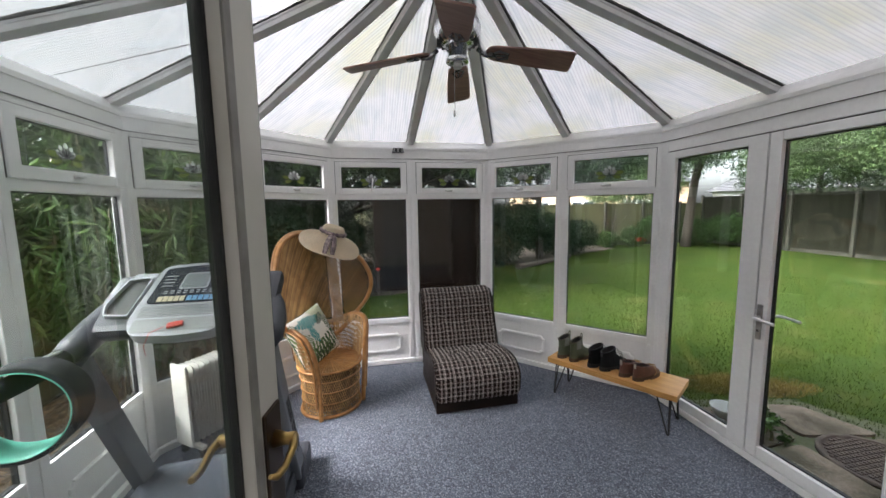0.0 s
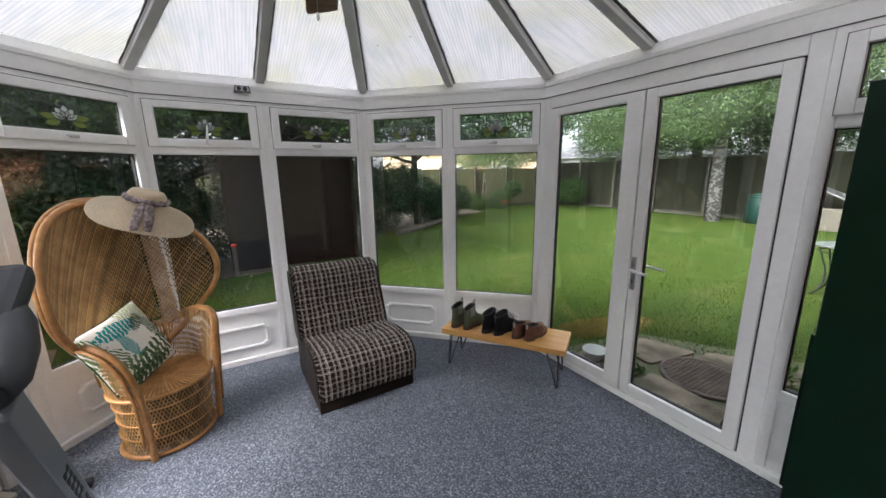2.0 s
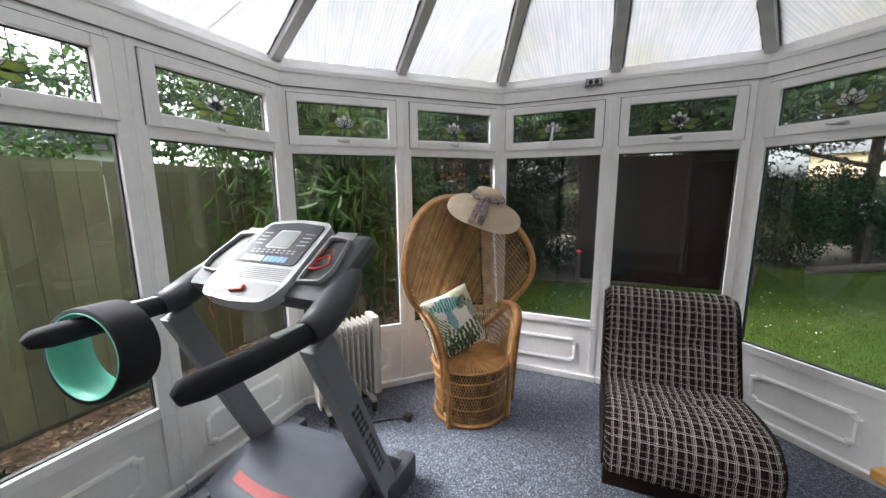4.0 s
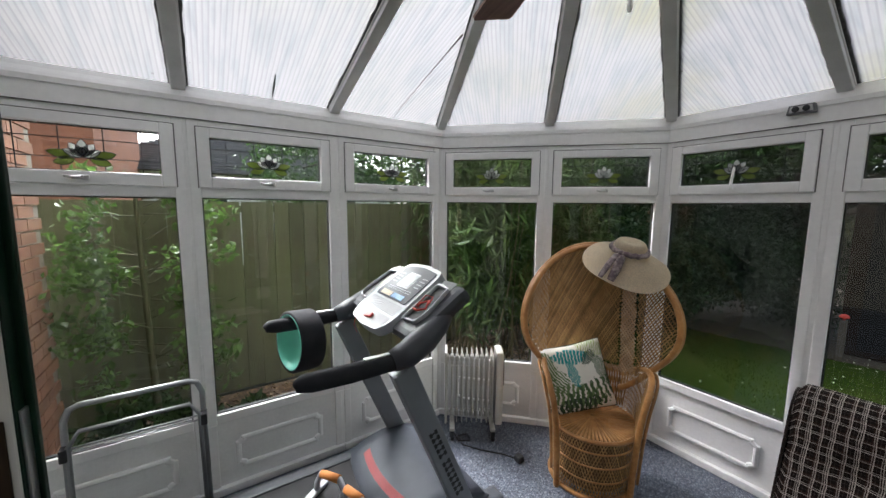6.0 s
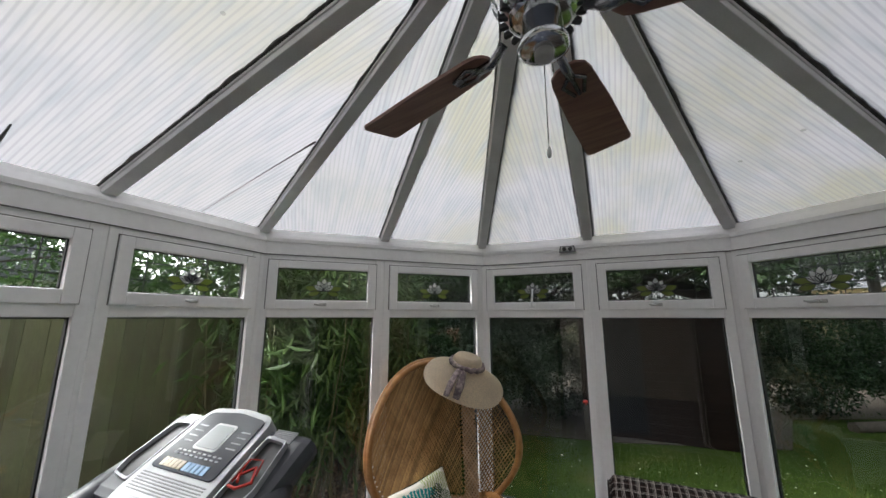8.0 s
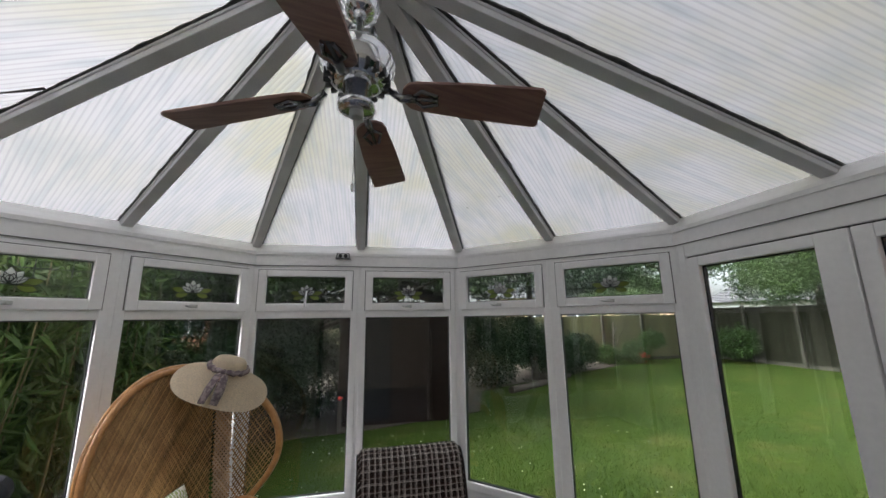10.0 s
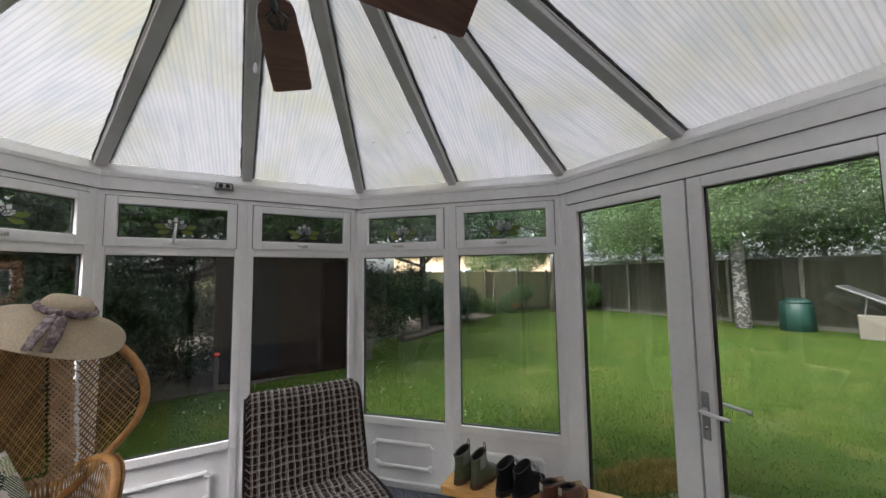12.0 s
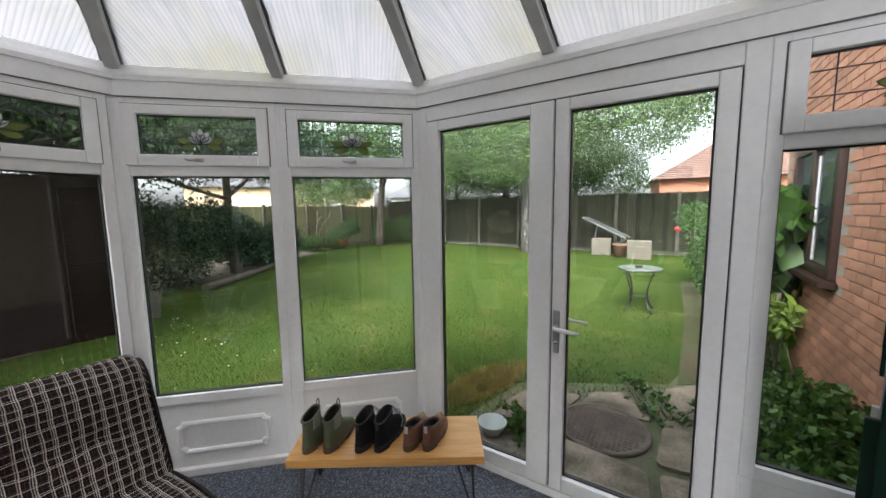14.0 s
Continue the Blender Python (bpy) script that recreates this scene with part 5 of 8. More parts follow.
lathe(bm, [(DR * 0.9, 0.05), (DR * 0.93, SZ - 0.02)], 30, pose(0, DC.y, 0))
part("drum_lining", bm, mat("shade_brown_rattan", (0.10, 0.05, 0.02), 0.8), pk, "dark sheet for the shade inside the drum")
vs, fs = [], []
for k in range(72):
    a = 2 * math.pi * k / 72
    o = drum(a, SZ)
    strand(vs, fs, [Vector((0, DC.y, SZ + 0.012)).lerp(Vector((o.x, o.y, SZ + 0.004)), 0.06 + 0.96 * t / 4) for t in range(5)], 0.012, Vector((0, 0, 1)), 0.002)
tagged(strand_part("sunburst", vs, fs, RATTAN, pk, "sunburst of rattan strands on the seat"), kind="stuff")
bm = bmesh.new()
lathe(bm, [(DR * 1.04, SZ - 0.02), (DR * 1.04, SZ + 0.001), (0.01, SZ + 0.006)], 36, pose(0, DC.y, 0))
part("seat", bm, WEAVE, pk)
# arms: down from the back, forward, and down to the floor at the front
for s in (-1, 1):
    bm = bmesh.new()
    pts = [(s * 0.20, 0.20, 0.58), (s * 0.275, 0.10, 0.665), (s * 0.298, -0.02, 0.700), (s * 0.292, -0.11, 0.690), (s * 0.268, -0.175, 0.640), (s * 0.235, -0.205, 0.52), (s * 0.215, -0.215, 0.36), (s * 0.205, -0.205, 0.16), (s * 0.20, -0.20, 0.0)]
    sm = []
    for i in range(len(pts) - 1):
        p0, p1, p2, p3 = (Vector(pts[max(0, min(len(pts) - 1, i + d))]) for d in (-1, 0, 1, 2))
        for t in range(4):
            w = t / 4
            sm.append(0.5 * ((2 * p1) + (p2 - p0) * w + (2 * p0 - 5 * p1 + 4 * p2 - p3) * w * w + (3 * p1 - p0 - 3 * p2 + p3) * w ** 3))
    sm.append(Vector(pts[-1]))
    tube(bm, sm, 0.018, 10)
    tube(bm, [p + Vector((s * 0.030, 0.004, -0.004)) for p in sm[:-3]], 0.009, 7)
    part("arm", bm, RATTAN, pk, "wrapped rattan arm running down to the floor")
    vs, fs = [], []
    for k in range(31):
        t = k / 30
        top_ = Vector((s * (0.20 + 0.09 * min(1, t * 1.6)), 0.19 - 0.37 * t, 0.585 + 0.11 * math.sin(math.pi * min(1, t * 0.75 + 0.1))))
        for dk in (-4, 4):
            t2 = max(0, min(1, (k + dk) / 30))
            bot = Vector((s * (0.19 + 0.05 * math.sin(math.pi * t2)), 0.15 - 0.34 * t2, SZ))
            strand(vs, fs, [top_.lerp(bot, q / 4) for q in range(5)], 0.0085, Vector((s, 0, 0)))
    strand_part("arm_lattice", vs, fs, WEAVE, pk, "open lattice under the arm")
# waist lattice behind the seat
vs, fs = [], []
for k in range(-14, 15):
    for dk in (-2, 2):
        strand(vs, fs, [Vector(((k + dk * q / 5) * 0.0145, 0.185 - 0.3 * ((k + dk * q / 5) * 0.0145) ** 2 * 3 + 0.02 * q / 5, SZ + (0.64 - SZ) * q / 5)) for q in range(6)], 0.0095)
strand_part("waist_lattice", vs, fs, WEAVE, pk, "open lattice behind the seat")

# ---- cushion on the peacock chair ----


def palm_mat():
    """Cream cloth printed with dark green fronds, lighter leaves and teal parrots' wings."""
    m = mat("tropical_leaf_print", (0.78, 0.75, 0.68), 0.9, col2=(0.72, 0.69, 0.61), scale=5, bump=0.2, bump_scale=350)
    n, l = m.node_tree.nodes, m.node_tree.links
    p = n["Principled BSDF"]
    col = p.inputs["Base Color"].links[0].from_socket
    tc = n.new("ShaderNodeTexCoord")

    def patch(cx, cy, rx, ry, rot, colour, wave, thr, dist=2.0):
        """A leaf or wing: an oval area cut into blades."""
        nonlocal col
        mp = n.new("ShaderNodeMapping")
        mp.vector_type = "TEXTURE"
        mp.inputs["Location"].default_value = (cx, cy, 0)
        mp.inputs["Rotation"].default_value = (0, 0, radians(rot))
        mp.inputs["Scale"].default_value = (rx, ry, 1)
        l.new(tc.outputs["Object"], mp.inputs["Vector"])
        flat = n.new("ShaderNodeVectorMath")
        flat.operation, flat.inputs[1].default_value = "MULTIPLY", (1, 1, 0)
        l.new(mp.outputs[0], flat.inputs[0])
        ln = n.new("ShaderNodeVectorMath")
        ln.operation = "LENGTH"
        l.new(flat.outputs[0], ln.inputs[0])
        ns = n.new("ShaderNodeTexNoise")
        ns.inputs["Scale"].default_value = 3.5
        l.new(flat.outputs[0], ns.inputs["Vector"])
        ad = n.new("ShaderNodeMath")
        ad.operation, ad.inputs[1].default_value = "MULTIPLY_ADD", 0.9
        l.new(ns.outputs["Fac"], ad.inputs[0])
        l.new(ln.outputs["Value"], ad.inputs[2])
        inside = n.new("ShaderNodeMath")
        inside.operation, inside.inputs[1].default_value = "LESS_THAN", 1.4
        l.new(ad.outputs[0], inside.inputs[0])
        w = n.new("ShaderNodeTexWave")
        w.inputs["Scale"].default_value, w.inputs["Distortion"].default_value, w.inputs["Detail"].default_value, w.inputs["Detail Scale"].default_value = wave, dist * 1.6, 3.0, 1.3
        l.new(flat.outputs[0], w.inputs["Vector"])
        g = n.new("ShaderNodeMath")
        g.operation, g.inputs[1].default_value = "GREATER_THAN", thr
        l.new(w.outputs["Fac"], g.inputs[0])
        k = n.new("ShaderNodeMath")
        k.operation = "MULTIPLY"
        l.new(g.outputs[0], k.inputs[0])
        l.new(inside.outputs[0], k.inputs[1])
        mx = n.new("ShaderNodeMix")
        mx.data_type = "RGBA"
        l.new(col, mx.inputs["A"])
        mx.inputs["B"].default_value = (*colour, 1)
        l.new(k.outputs[0], mx.inputs["Factor"])
        col = mx.outputs["Result"]

    leafy, deep, dark, lime, teal = (0.13, 0.20, 0.075), (0.055, 0.10, 0.035), (0.030, 0.050, 0.026), (0.36, 0.42, 0.18), (0.010, 0.26, 0.26)
    patch(0.13, 0.16, 0.10, 0.055, -20, lime, 2.2, 0.45, 5)
    patch(-0.18, 0.10, 0.06, 0.10, 15, leafy, 1.4, 0.30, 3)
    patch(-0.13, -0.01, 0.08, 0.07, 40, leafy, 1.6, 0.45, 3)
    patch(0.16, 0.02, 0.045, 0.11, 20, deep, 1.8, 0.30)
    patch(-0.05, -0.10, 0.22, 0.075, -12, leafy, 2.3, 0.40, 3)
    patch(0.06, -0.11, 0.24, 0.085, 14, deep, 2.0, 0.48, 3)
    patch(-0.07, -0.17, 0.20, 0.060, 5, dark, 2.1, 0.55, 3)
    patch(-0.02, 0.13, 0.125, 0.046, -8, teal, 1.9, 0.16, 3)
    patch(0.09, 0.11, 0.060, 0.034, 35, dark, 1.5, 0.25, 3)
    patch(-0.03, 0.03, 0.032, 0.085, 10, teal, 1.2, 0.18, 3)
    l.new(col, p.inputs["Base Color"])
    return m


def pillow(bm, w, h, t):
    n = 22
    for side in (1, -1):
        g = []
        for i in range(n + 1):
            row = []
            for j in range(n + 1):
                u, v = -1 + 2 * i / n, -1 + 2 * j / n
                k = max(0.0, (1 - u ** 2) * (1 - v ** 2)) ** 0.42
                pinch = 1 - 0.07 * (1 - abs(v)) * abs(u) ** 3 - 0.0
                pinch2 = 1 - 0.07 * (1 - abs(u)) * abs(v) ** 3
                row.append(bm.verts.new((u * w / 2 * pinch, v * h / 2 * pinch2, side * t / 2 * k * (1 + 0.06 * noise.noise(Vector((u * 2, v * 2, side)))))))
            g.append(row)
        for i in range(n):
            for j in range(n):
                f = bm.faces.new((g[i][j], g[i + 1][j], g[i + 1][j + 1], g[i][j + 1]))
                f.smooth = True
    bmesh.ops.remove_doubles(bm, verts=bm.verts, dist=0.0005)


bm = bmesh.new()
pillow(bm, 0.42, 0.42, 0.15)
cush = new("cushion", mesh_of("cushion", bm, palm_mat()))
cush.matrix_basis = PK @ pose(-0.100, 0.035, SZ + 0.205, 73, 0, 0) @ pose(0, 0, 0, 0, 14, 17)
tagged(cush, "square cushion with a green and teal tropical leaf print", "cushion")
bm = bmesh.new()
ed = [(-1, -1), (-0.5, -0.965), (0, -0.95), (0.5, -0.965), (1, -1), (0.965, -0.5), (0.95, 0), (0.965, 0.5), (1, 1), (0.5, 0.965), (0, 0.95), (-0.5, 0.965), (-1, 1), (-0.965, 0.5), (-0.95, 0), (-0.965, -0.5)]
tube(bm, [(u * 0.207, v * 0.207, 0) for u, v in ed], 0.004, 6, True)
part("piping", bm, mat("dark_green_piping", (0.03, 0.05, 0.025), 0.85), cush, "dark green piping")

# ---- straw hat on the back of the peacock chair ----
STRAW = mat("natural_straw", (0.88, 0.76, 0.58), 0.8, col2=(0.78, 0.66, 0.50), scale=6, fine=0.14, fine_scale=160, bump=0.35, bump_scale=220)
SCARF = mat("grey_lilac_scarf", (0.36, 0.29, 0.28), 0.9, col2=(0.16, 0.12, 0.13), scale=55, mix=(0.42, 0.56))
HAT = PK @ pose(0.165, 0.085, 1.393, 0, 0, -35) @ pose(0, 0, 0, 9, 0, 0) @ pose(0, 0, 0, 0, 17, 0) @ Matrix.Scale(1.04, 4)
hat = thing("straw_hat", "wide-brimmed straw sun hat with a lilac scarf on the chair", "hat", HAT)
bm = bmesh.new()
rings = []
prof = [(0.001, 0.060), (0.028, 0.062), (0.054, 0.076), (0.074, 0.073), (0.086, 0.056), (0.094, 0.020), (0.098, 0.002), (0.110, -0.006), (0.160, -0.010), (0.205, -0.016), (0.232, -0.024)]
for r, z in prof:
    ring = []
    for k in range(48):
        a = 2 * math.pi * k / 48
        f = max(0, r - 0.09) / 0.14
        sag = -0.075 * f ** 1.3 * (0.75 - 0.75 * math.sin(a)) - 0.012 * f * f * math.cos(a) + 0.008 * f * math.sin(3 * a)
        ring.append(bm.verts.new((r * math.cos(a) * (1.06 if r > 0.1 else 1), r * math.sin(a) * (0.82 if r > 0.12 else 0.92 if r > 0.1 else 1.0), z + sag)))
    rings.append(ring)
for a_, b_ in zip(rings, rings[1:]):
    for k in range(48):
        f = bm.faces.new((a_[k], a_[(k + 1) % 48], b_[(k + 1) % 48], b_[k]))
        f.smooth = True
bmesh.ops.solidify(bm, geom=bm.faces[:], thickness=0.003)
part("straw_body", bm, STRAW, hat)
bm = bmesh.new()
tube(bm, [(0.097 * math.cos(2 * math.pi * t / 30), 0.097 * math.sin(2 * math.pi * t / 30), 0.026 + 0.004 * math.sin(9 * t)) for t in range(30)], 0.015, 8, True)
scarf = part("scarf_band", bm, SCARF, hat, "patterned lilac scarf band")
bm = bmesh.new()
for sx, ln in ((-0.030, 0.125), (0.026, 0.115)):
    tube(bm, [(0, -0.098, 0.026), (sx * 0.6, -0.122, 0.012), (sx * 0.9, -0.165, -0.045), (sx * 1.0, -0.092 - ln, -0.105)], [0.012, 0.020, 0.024, 0.018], 8, flat=0.35)
lathe(bm, [(0.001, -0.016), (0.016, -0.008), (0.018, 0.006), (0.001, 0.018)], 12, pose(0, -0.102, 0.028))
part("scarf_bow", bm, SCARF, hat, "tied ends of the scarf")

# ---- treadmill ----
TGREY = mat("charcoal_plastic", (0.046, 0.050, 0.060), 0.45, col2=(0.038, 0.041, 0.050), scale=10, fine=0.06, fine_scale=300, bump=0.12, bump_scale=350)
TSILVER = mat("silver_plastic", (0.36, 0.372, 0.39), 0.38, col2=(0.29, 0.30, 0.318), scale=8)
TPOST = mat("grey_painted_steel", (0.15, 0.165, 0.18), 0.42, col2=(0.17, 0.18, 0.195), scale=8)
FOAM = mat("black_foam_grip", (0.011, 0.012, 0.015), 0.85, spec=0.3, col2=(0.018, 0.019, 0.022), scale=20, bump=0.2, bump_scale=260)
SCREEN = mat("dark_display", (0.016, 0.019, 0.032), 0.3, rvar=0.04, spec=0.06)
LCD = mat("grey_lcd", (0.17, 0.19, 0.20), 0.35, spec=0.3)
RED = mat("red_plastic", (0.60, 0.035, 0.02), 0.4)
TX = -1.265
tm = thing("treadmill", "grey treadmill with a silver console and black foam handles", "treadmill", pose(TX, 0, 0))
bm = bmesh.new()
for s in (-1, 1):
    bx(bm, s * 0.335 - 0.04, s * 0.335 + 0.04, -1.10, 0.55, 0.03, 0.15, None, 0.015)
part("side_rail", bm, TGREY, tm)
bm = bmesh.new()
bx(bm, -0.295, 0.295, -1.10, 0.30, 0.10, 0.142, None, 0.006)
part("running_belt", bm, mat("black_rubber_belt", (0.014, 0.014, 0.015), 0.8, bump=0.3, bump_scale=300), tm, "black rubber running belt")
bm = bmesh.new()
hood = []
for i in range(9):
    x = -0.36 + 0.72 * i / 8
    e = 1 - abs(i - 4) / 4 * 0.12
    col_ = []
    for y, z in ((0.03, 0.135), (0.05, 0.175), (0.13, 0.215), (0.26, 0.245), (0.40, 0.235), (0.52, 0.18), (0.56, 0.05)):
        bulge = 0.05 * (1 - ((i - 4) / 4) ** 2) if y < 0.14 else 0.0
        col_.append(bm.verts.new((x, y - bulge, 0.05 + (z - 0.05) * e)))
    hood.append(col_)
for a_, b_ in zip(hood, hood[1:]):
    for k in range(6):
        f = bm.faces.new((a_[k], b_[k], b_[k + 1], a_[k + 1]))
        f.smooth = True
for c_ in (hood[0], hood[-1]):
    bm.faces.new(c_ + [bm.verts.new((c_[0].co.x, 0.03, 0.05))])
part("motor_hood", bm, mat("slate_plastic", (0.060, 0.067, 0.082), 0.5, spec=0.25, bump=0.1, bump_scale=300), tm, "slate grey curved motor hood")
bm = bmesh.new()
stripe = []
for i in range(13):
    x = -0.22 + 0.44 * i / 12
    y = 0.115 - 0.055 * (1 - (x / 0.30) ** 2)
    stripe.append((x, y, 0.207 + 0.006 * (1 - (x / 0.3) ** 2)))
for a_, b_ in zip(stripe, stripe[1:]):
    q = [bm.verts.new((c[0], c[1] + dy, c[2] + dz)) for c in (a_, b_) for dy, dz in ((-0.012, -0.002), (0.026, 0.018))]
    bm.faces.new((q[0], q[2], q[3], q[1]))
bmesh.ops.remove_doubles(bm, verts=bm.verts, dist=0.0005)
bmesh.ops.solidify(bm, geom=bm.faces[:], thickness=0.004)
part("red_stripe", bm, mat("red_mesh_strip", (0.26, 0.022, 0.024), 0.6, fine=0.3, fine_scale=300), tm, "red strip across the hood")
for s in (-1, 1):
    bm = bmesh.new()
    p0, p1 = Vector((s * 0.372, 0.42, 0.06)), Vector((s * 0.372, 0.025, 0.98))
    d = (p1 - p0).normalized()
    for v in bx(bm, -0.032, 0.032, -0.052, 0.052, 0, (p1 - p0).length, None, 0.008):
        v.co = p0 + d * v.co.z + Vector((1, 0, 0)) * v.co.x + Vector((1, 0, 0)).cross(d) * -v.co.y
    post = part("upright", bm, TPOST, tm, "grey steel upright with a black name on its side")
    bm = bmesh.new()
    up = Vector((1, 0, 0)).cross(d)
    z = 0.34
    for nn in (5, 7):
        for _ in range(nn):
            c = p0 + d * (0.98 - z) + Vector((s * 0.0325, 0, 0))
            for a0, b0 in ((-0.024, -0.010), (0.006, 0.020)):
                for v in bx(bm, -0.001, 0.001, a0, b0, -0.012, 0.012):
                    v.co = c + Vector((1, 0, 0)) * v.co.x + up * v.co.y + d * v.co.z
            for v in bx(bm, -0.001, 0.001, -0.024, 0.020, -0.004, 0.004):
                v.co = c + Vector((1, 0, 0)) * v.co.x + up * v.co.y + d * v.co.z
            z += 0.033
        z += 0.020
    if s > 0:
        part("name_marks", bm, BLACK_PLASTIC, post, "black marks of a name down the upright")
    else:
        bm.free()
    bm = bmesh.new()
    bx(bm, s * 0.365 - 0.05, s * 0.365 + 0.05, 0.36, 0.62, 0.0, 0.14, None, 0.02)
    part("foot_cover", bm, TGREY, tm)
    # handle: the shell sweeps from the console's side to the grip
    bm = bmesh.new()
    tube(bm, [(s * 0.345, 0.275, 1.165), (s * 0.358, 0.22, 1.135), (s * 0.370, 0.14, 1.085), (s * 0.380, 0.05, 1.042), (s * 0.380, -0.02, 1.025)], [0.034, 0.052, 0.062, 0.058, 0.044], 16)
    part("side_shell", bm, TGREY, tm, "charcoal moulded shell")
    bm = bmesh.new()
    tube(bm, [(s * 0.380, -0.01, 1.025), (s * 0.374, -0.20, 1.018), (s * 0.370, -0.34, 1.020), (s * 0.370, -0.385, 1.024), (s * 0.370, -0.40, 1.034)], [0.038, 0.038, 0.037, 0.030, 0.010], 14)
    grip = part("handle", bm, FOAM, tm, "black foam handle")
    bm = bmesh.new()
    bx(bm, s * 0.377 - 0.013, s * 0.377 + 0.013, -0.14, -0.03, 1.052, 1.064, None, 0.004)
    part("pulse_plate", bm, SATIN, grip, "silver pulse plate")
# console, leaning back
MC = pose(0.0, 0.080, 1.117, 33, 0, 0) @ Matrix.Diagonal((1.10, 1.12, 1, 1))
bm = bmesh.new()
bx(bm, -0.345, 0.345, -0.02, 0.30, -0.085, -0.006, MC, 0.03)
console = part("console_shell", bm, TGREY, tm, "charcoal console shell")
bm = bmesh.new()
outl = rounded([(-0.146, -0.070), (0.0, -0.082), (0.146, -0.070), (0.182, 0.0), (0.165, 0.320), (0.0, 0.338), (-0.165, 0.320), (-0.182, 0.0)], 0.045, 5)
prism(bm, outl, -0.03, 0.020, MC)
bez = part("bezel", bm, TSILVER, console, "silver console bezel")
bm = bmesh.new()
prism(bm, rounded([(-0.152, 0.088), (0.152, 0.088), (0.143, 0.300), (0.0, 0.316), (-0.143, 0.300)], 0.02, 4), 0.020, 0.024, MC)
part("display_panel", bm, SCREEN, console, "glossy dark display panel")
bm = bmesh.new()
prism(bm, rounded([(-0.058, 0.165), (0.058, 0.165), (0.052, 0.265), (-0.052, 0.265)], 0.014, 4), 0.024, 0.0255, MC)
part("screen_border", bm, TSILVER, console, "silver screen border")
bm = bmesh.new()
prism(bm, rounded([(-0.050, 0.173), (0.050, 0.173), (0.045, 0.257), (-0.045, 0.257)], 0.010, 4), 0.0255, 0.027, MC)
part("screen", bm, LCD, console, "grey blank screen")
bm = bmesh.new()
for i in range(9):
    for j, zz in enumerate((0.140, 0.152)):
        bx(bm, -0.105 + i * 0.025, -0.091 + i * 0.025, zz, zz + 0.005, 0.024, 0.0255, MC)
for i in range(4):
    bx(bm, -0.128, -0.085, 0.185 + i * 0.020, 0.189 + i * 0.020, 0.024, 0.0252, MC)
    bx(bm, 0.085, 0.128, 0.185 + i * 0.020, 0.189 + i * 0.020, 0.024, 0.0252, MC)
kp = part("keypad_print", bm, mat("pale_print", (0.35, 0.36, 0.40), 0.5), console, "small pale unreadable print")
tagged(kp, kind="stuff")
for nm, x0, x1, c in (("cream_keys", -0.115, -0.010, (0.62, 0.52, 0.34)), ("blue_keys", -0.005, 0.105, (0.12, 0.33, 0.60))):
    bm = bmesh.new()
    k = 5
    for i in range(k):
        a = x0 + (x1 - x0) * i / k
        bx(bm, a, a + (x1 - x0) / k - 0.004, 0.096, 0.124, 0.024, 0.0262, MC, 0.001)
    part(nm, bm, mat(nm + "_plastic", c, 0.4), console, "row of %s" % nm.replace("_", " "))
bm = bmesh.new()
for i in range(7):
    bx(bm, -0.155, 0.155, 0.018 + i * 0.0085, 0.0215 + i * 0.0085, 0.018, 0.0212, MC)
part("speaker_grille", bm, mat("grey_slots", (0.16, 0.165, 0.17), 0.6), console, "grey slotted speaker grille")
bm = bmesh.new()
prism(bm, rounded([(-0.15, -0.058), (0.15, -0.058), (0.158, 0.005), (-0.158, 0.005)], 0.012, 3), 0.018, 0.0215, MC)
part("key_tray", bm, mat("grey_tray", (0.22, 0.225, 0.23), 0.5), console, "grey key tray")
bm = bmesh.new()
bx(bm, -0.030, 0.025, -0.045, -0.022, 0.0215, 0.036, MC @ pose(0, 0, 0, 0, 0, 12), 0.005)
key = part("safety_key", bm, RED, console, "red safety key on a cord")
bm = bmesh.new()
tube(bm, [MC @ Vector(c) for c in ((-0.03, -0.04, 0.03), (-0.07, -0.07, 0.03), (-0.09, -0.10, -0.01), (-0.095, -0.11, -0.06))], 0.0015, 5)
part("cord", bm, RED, key)
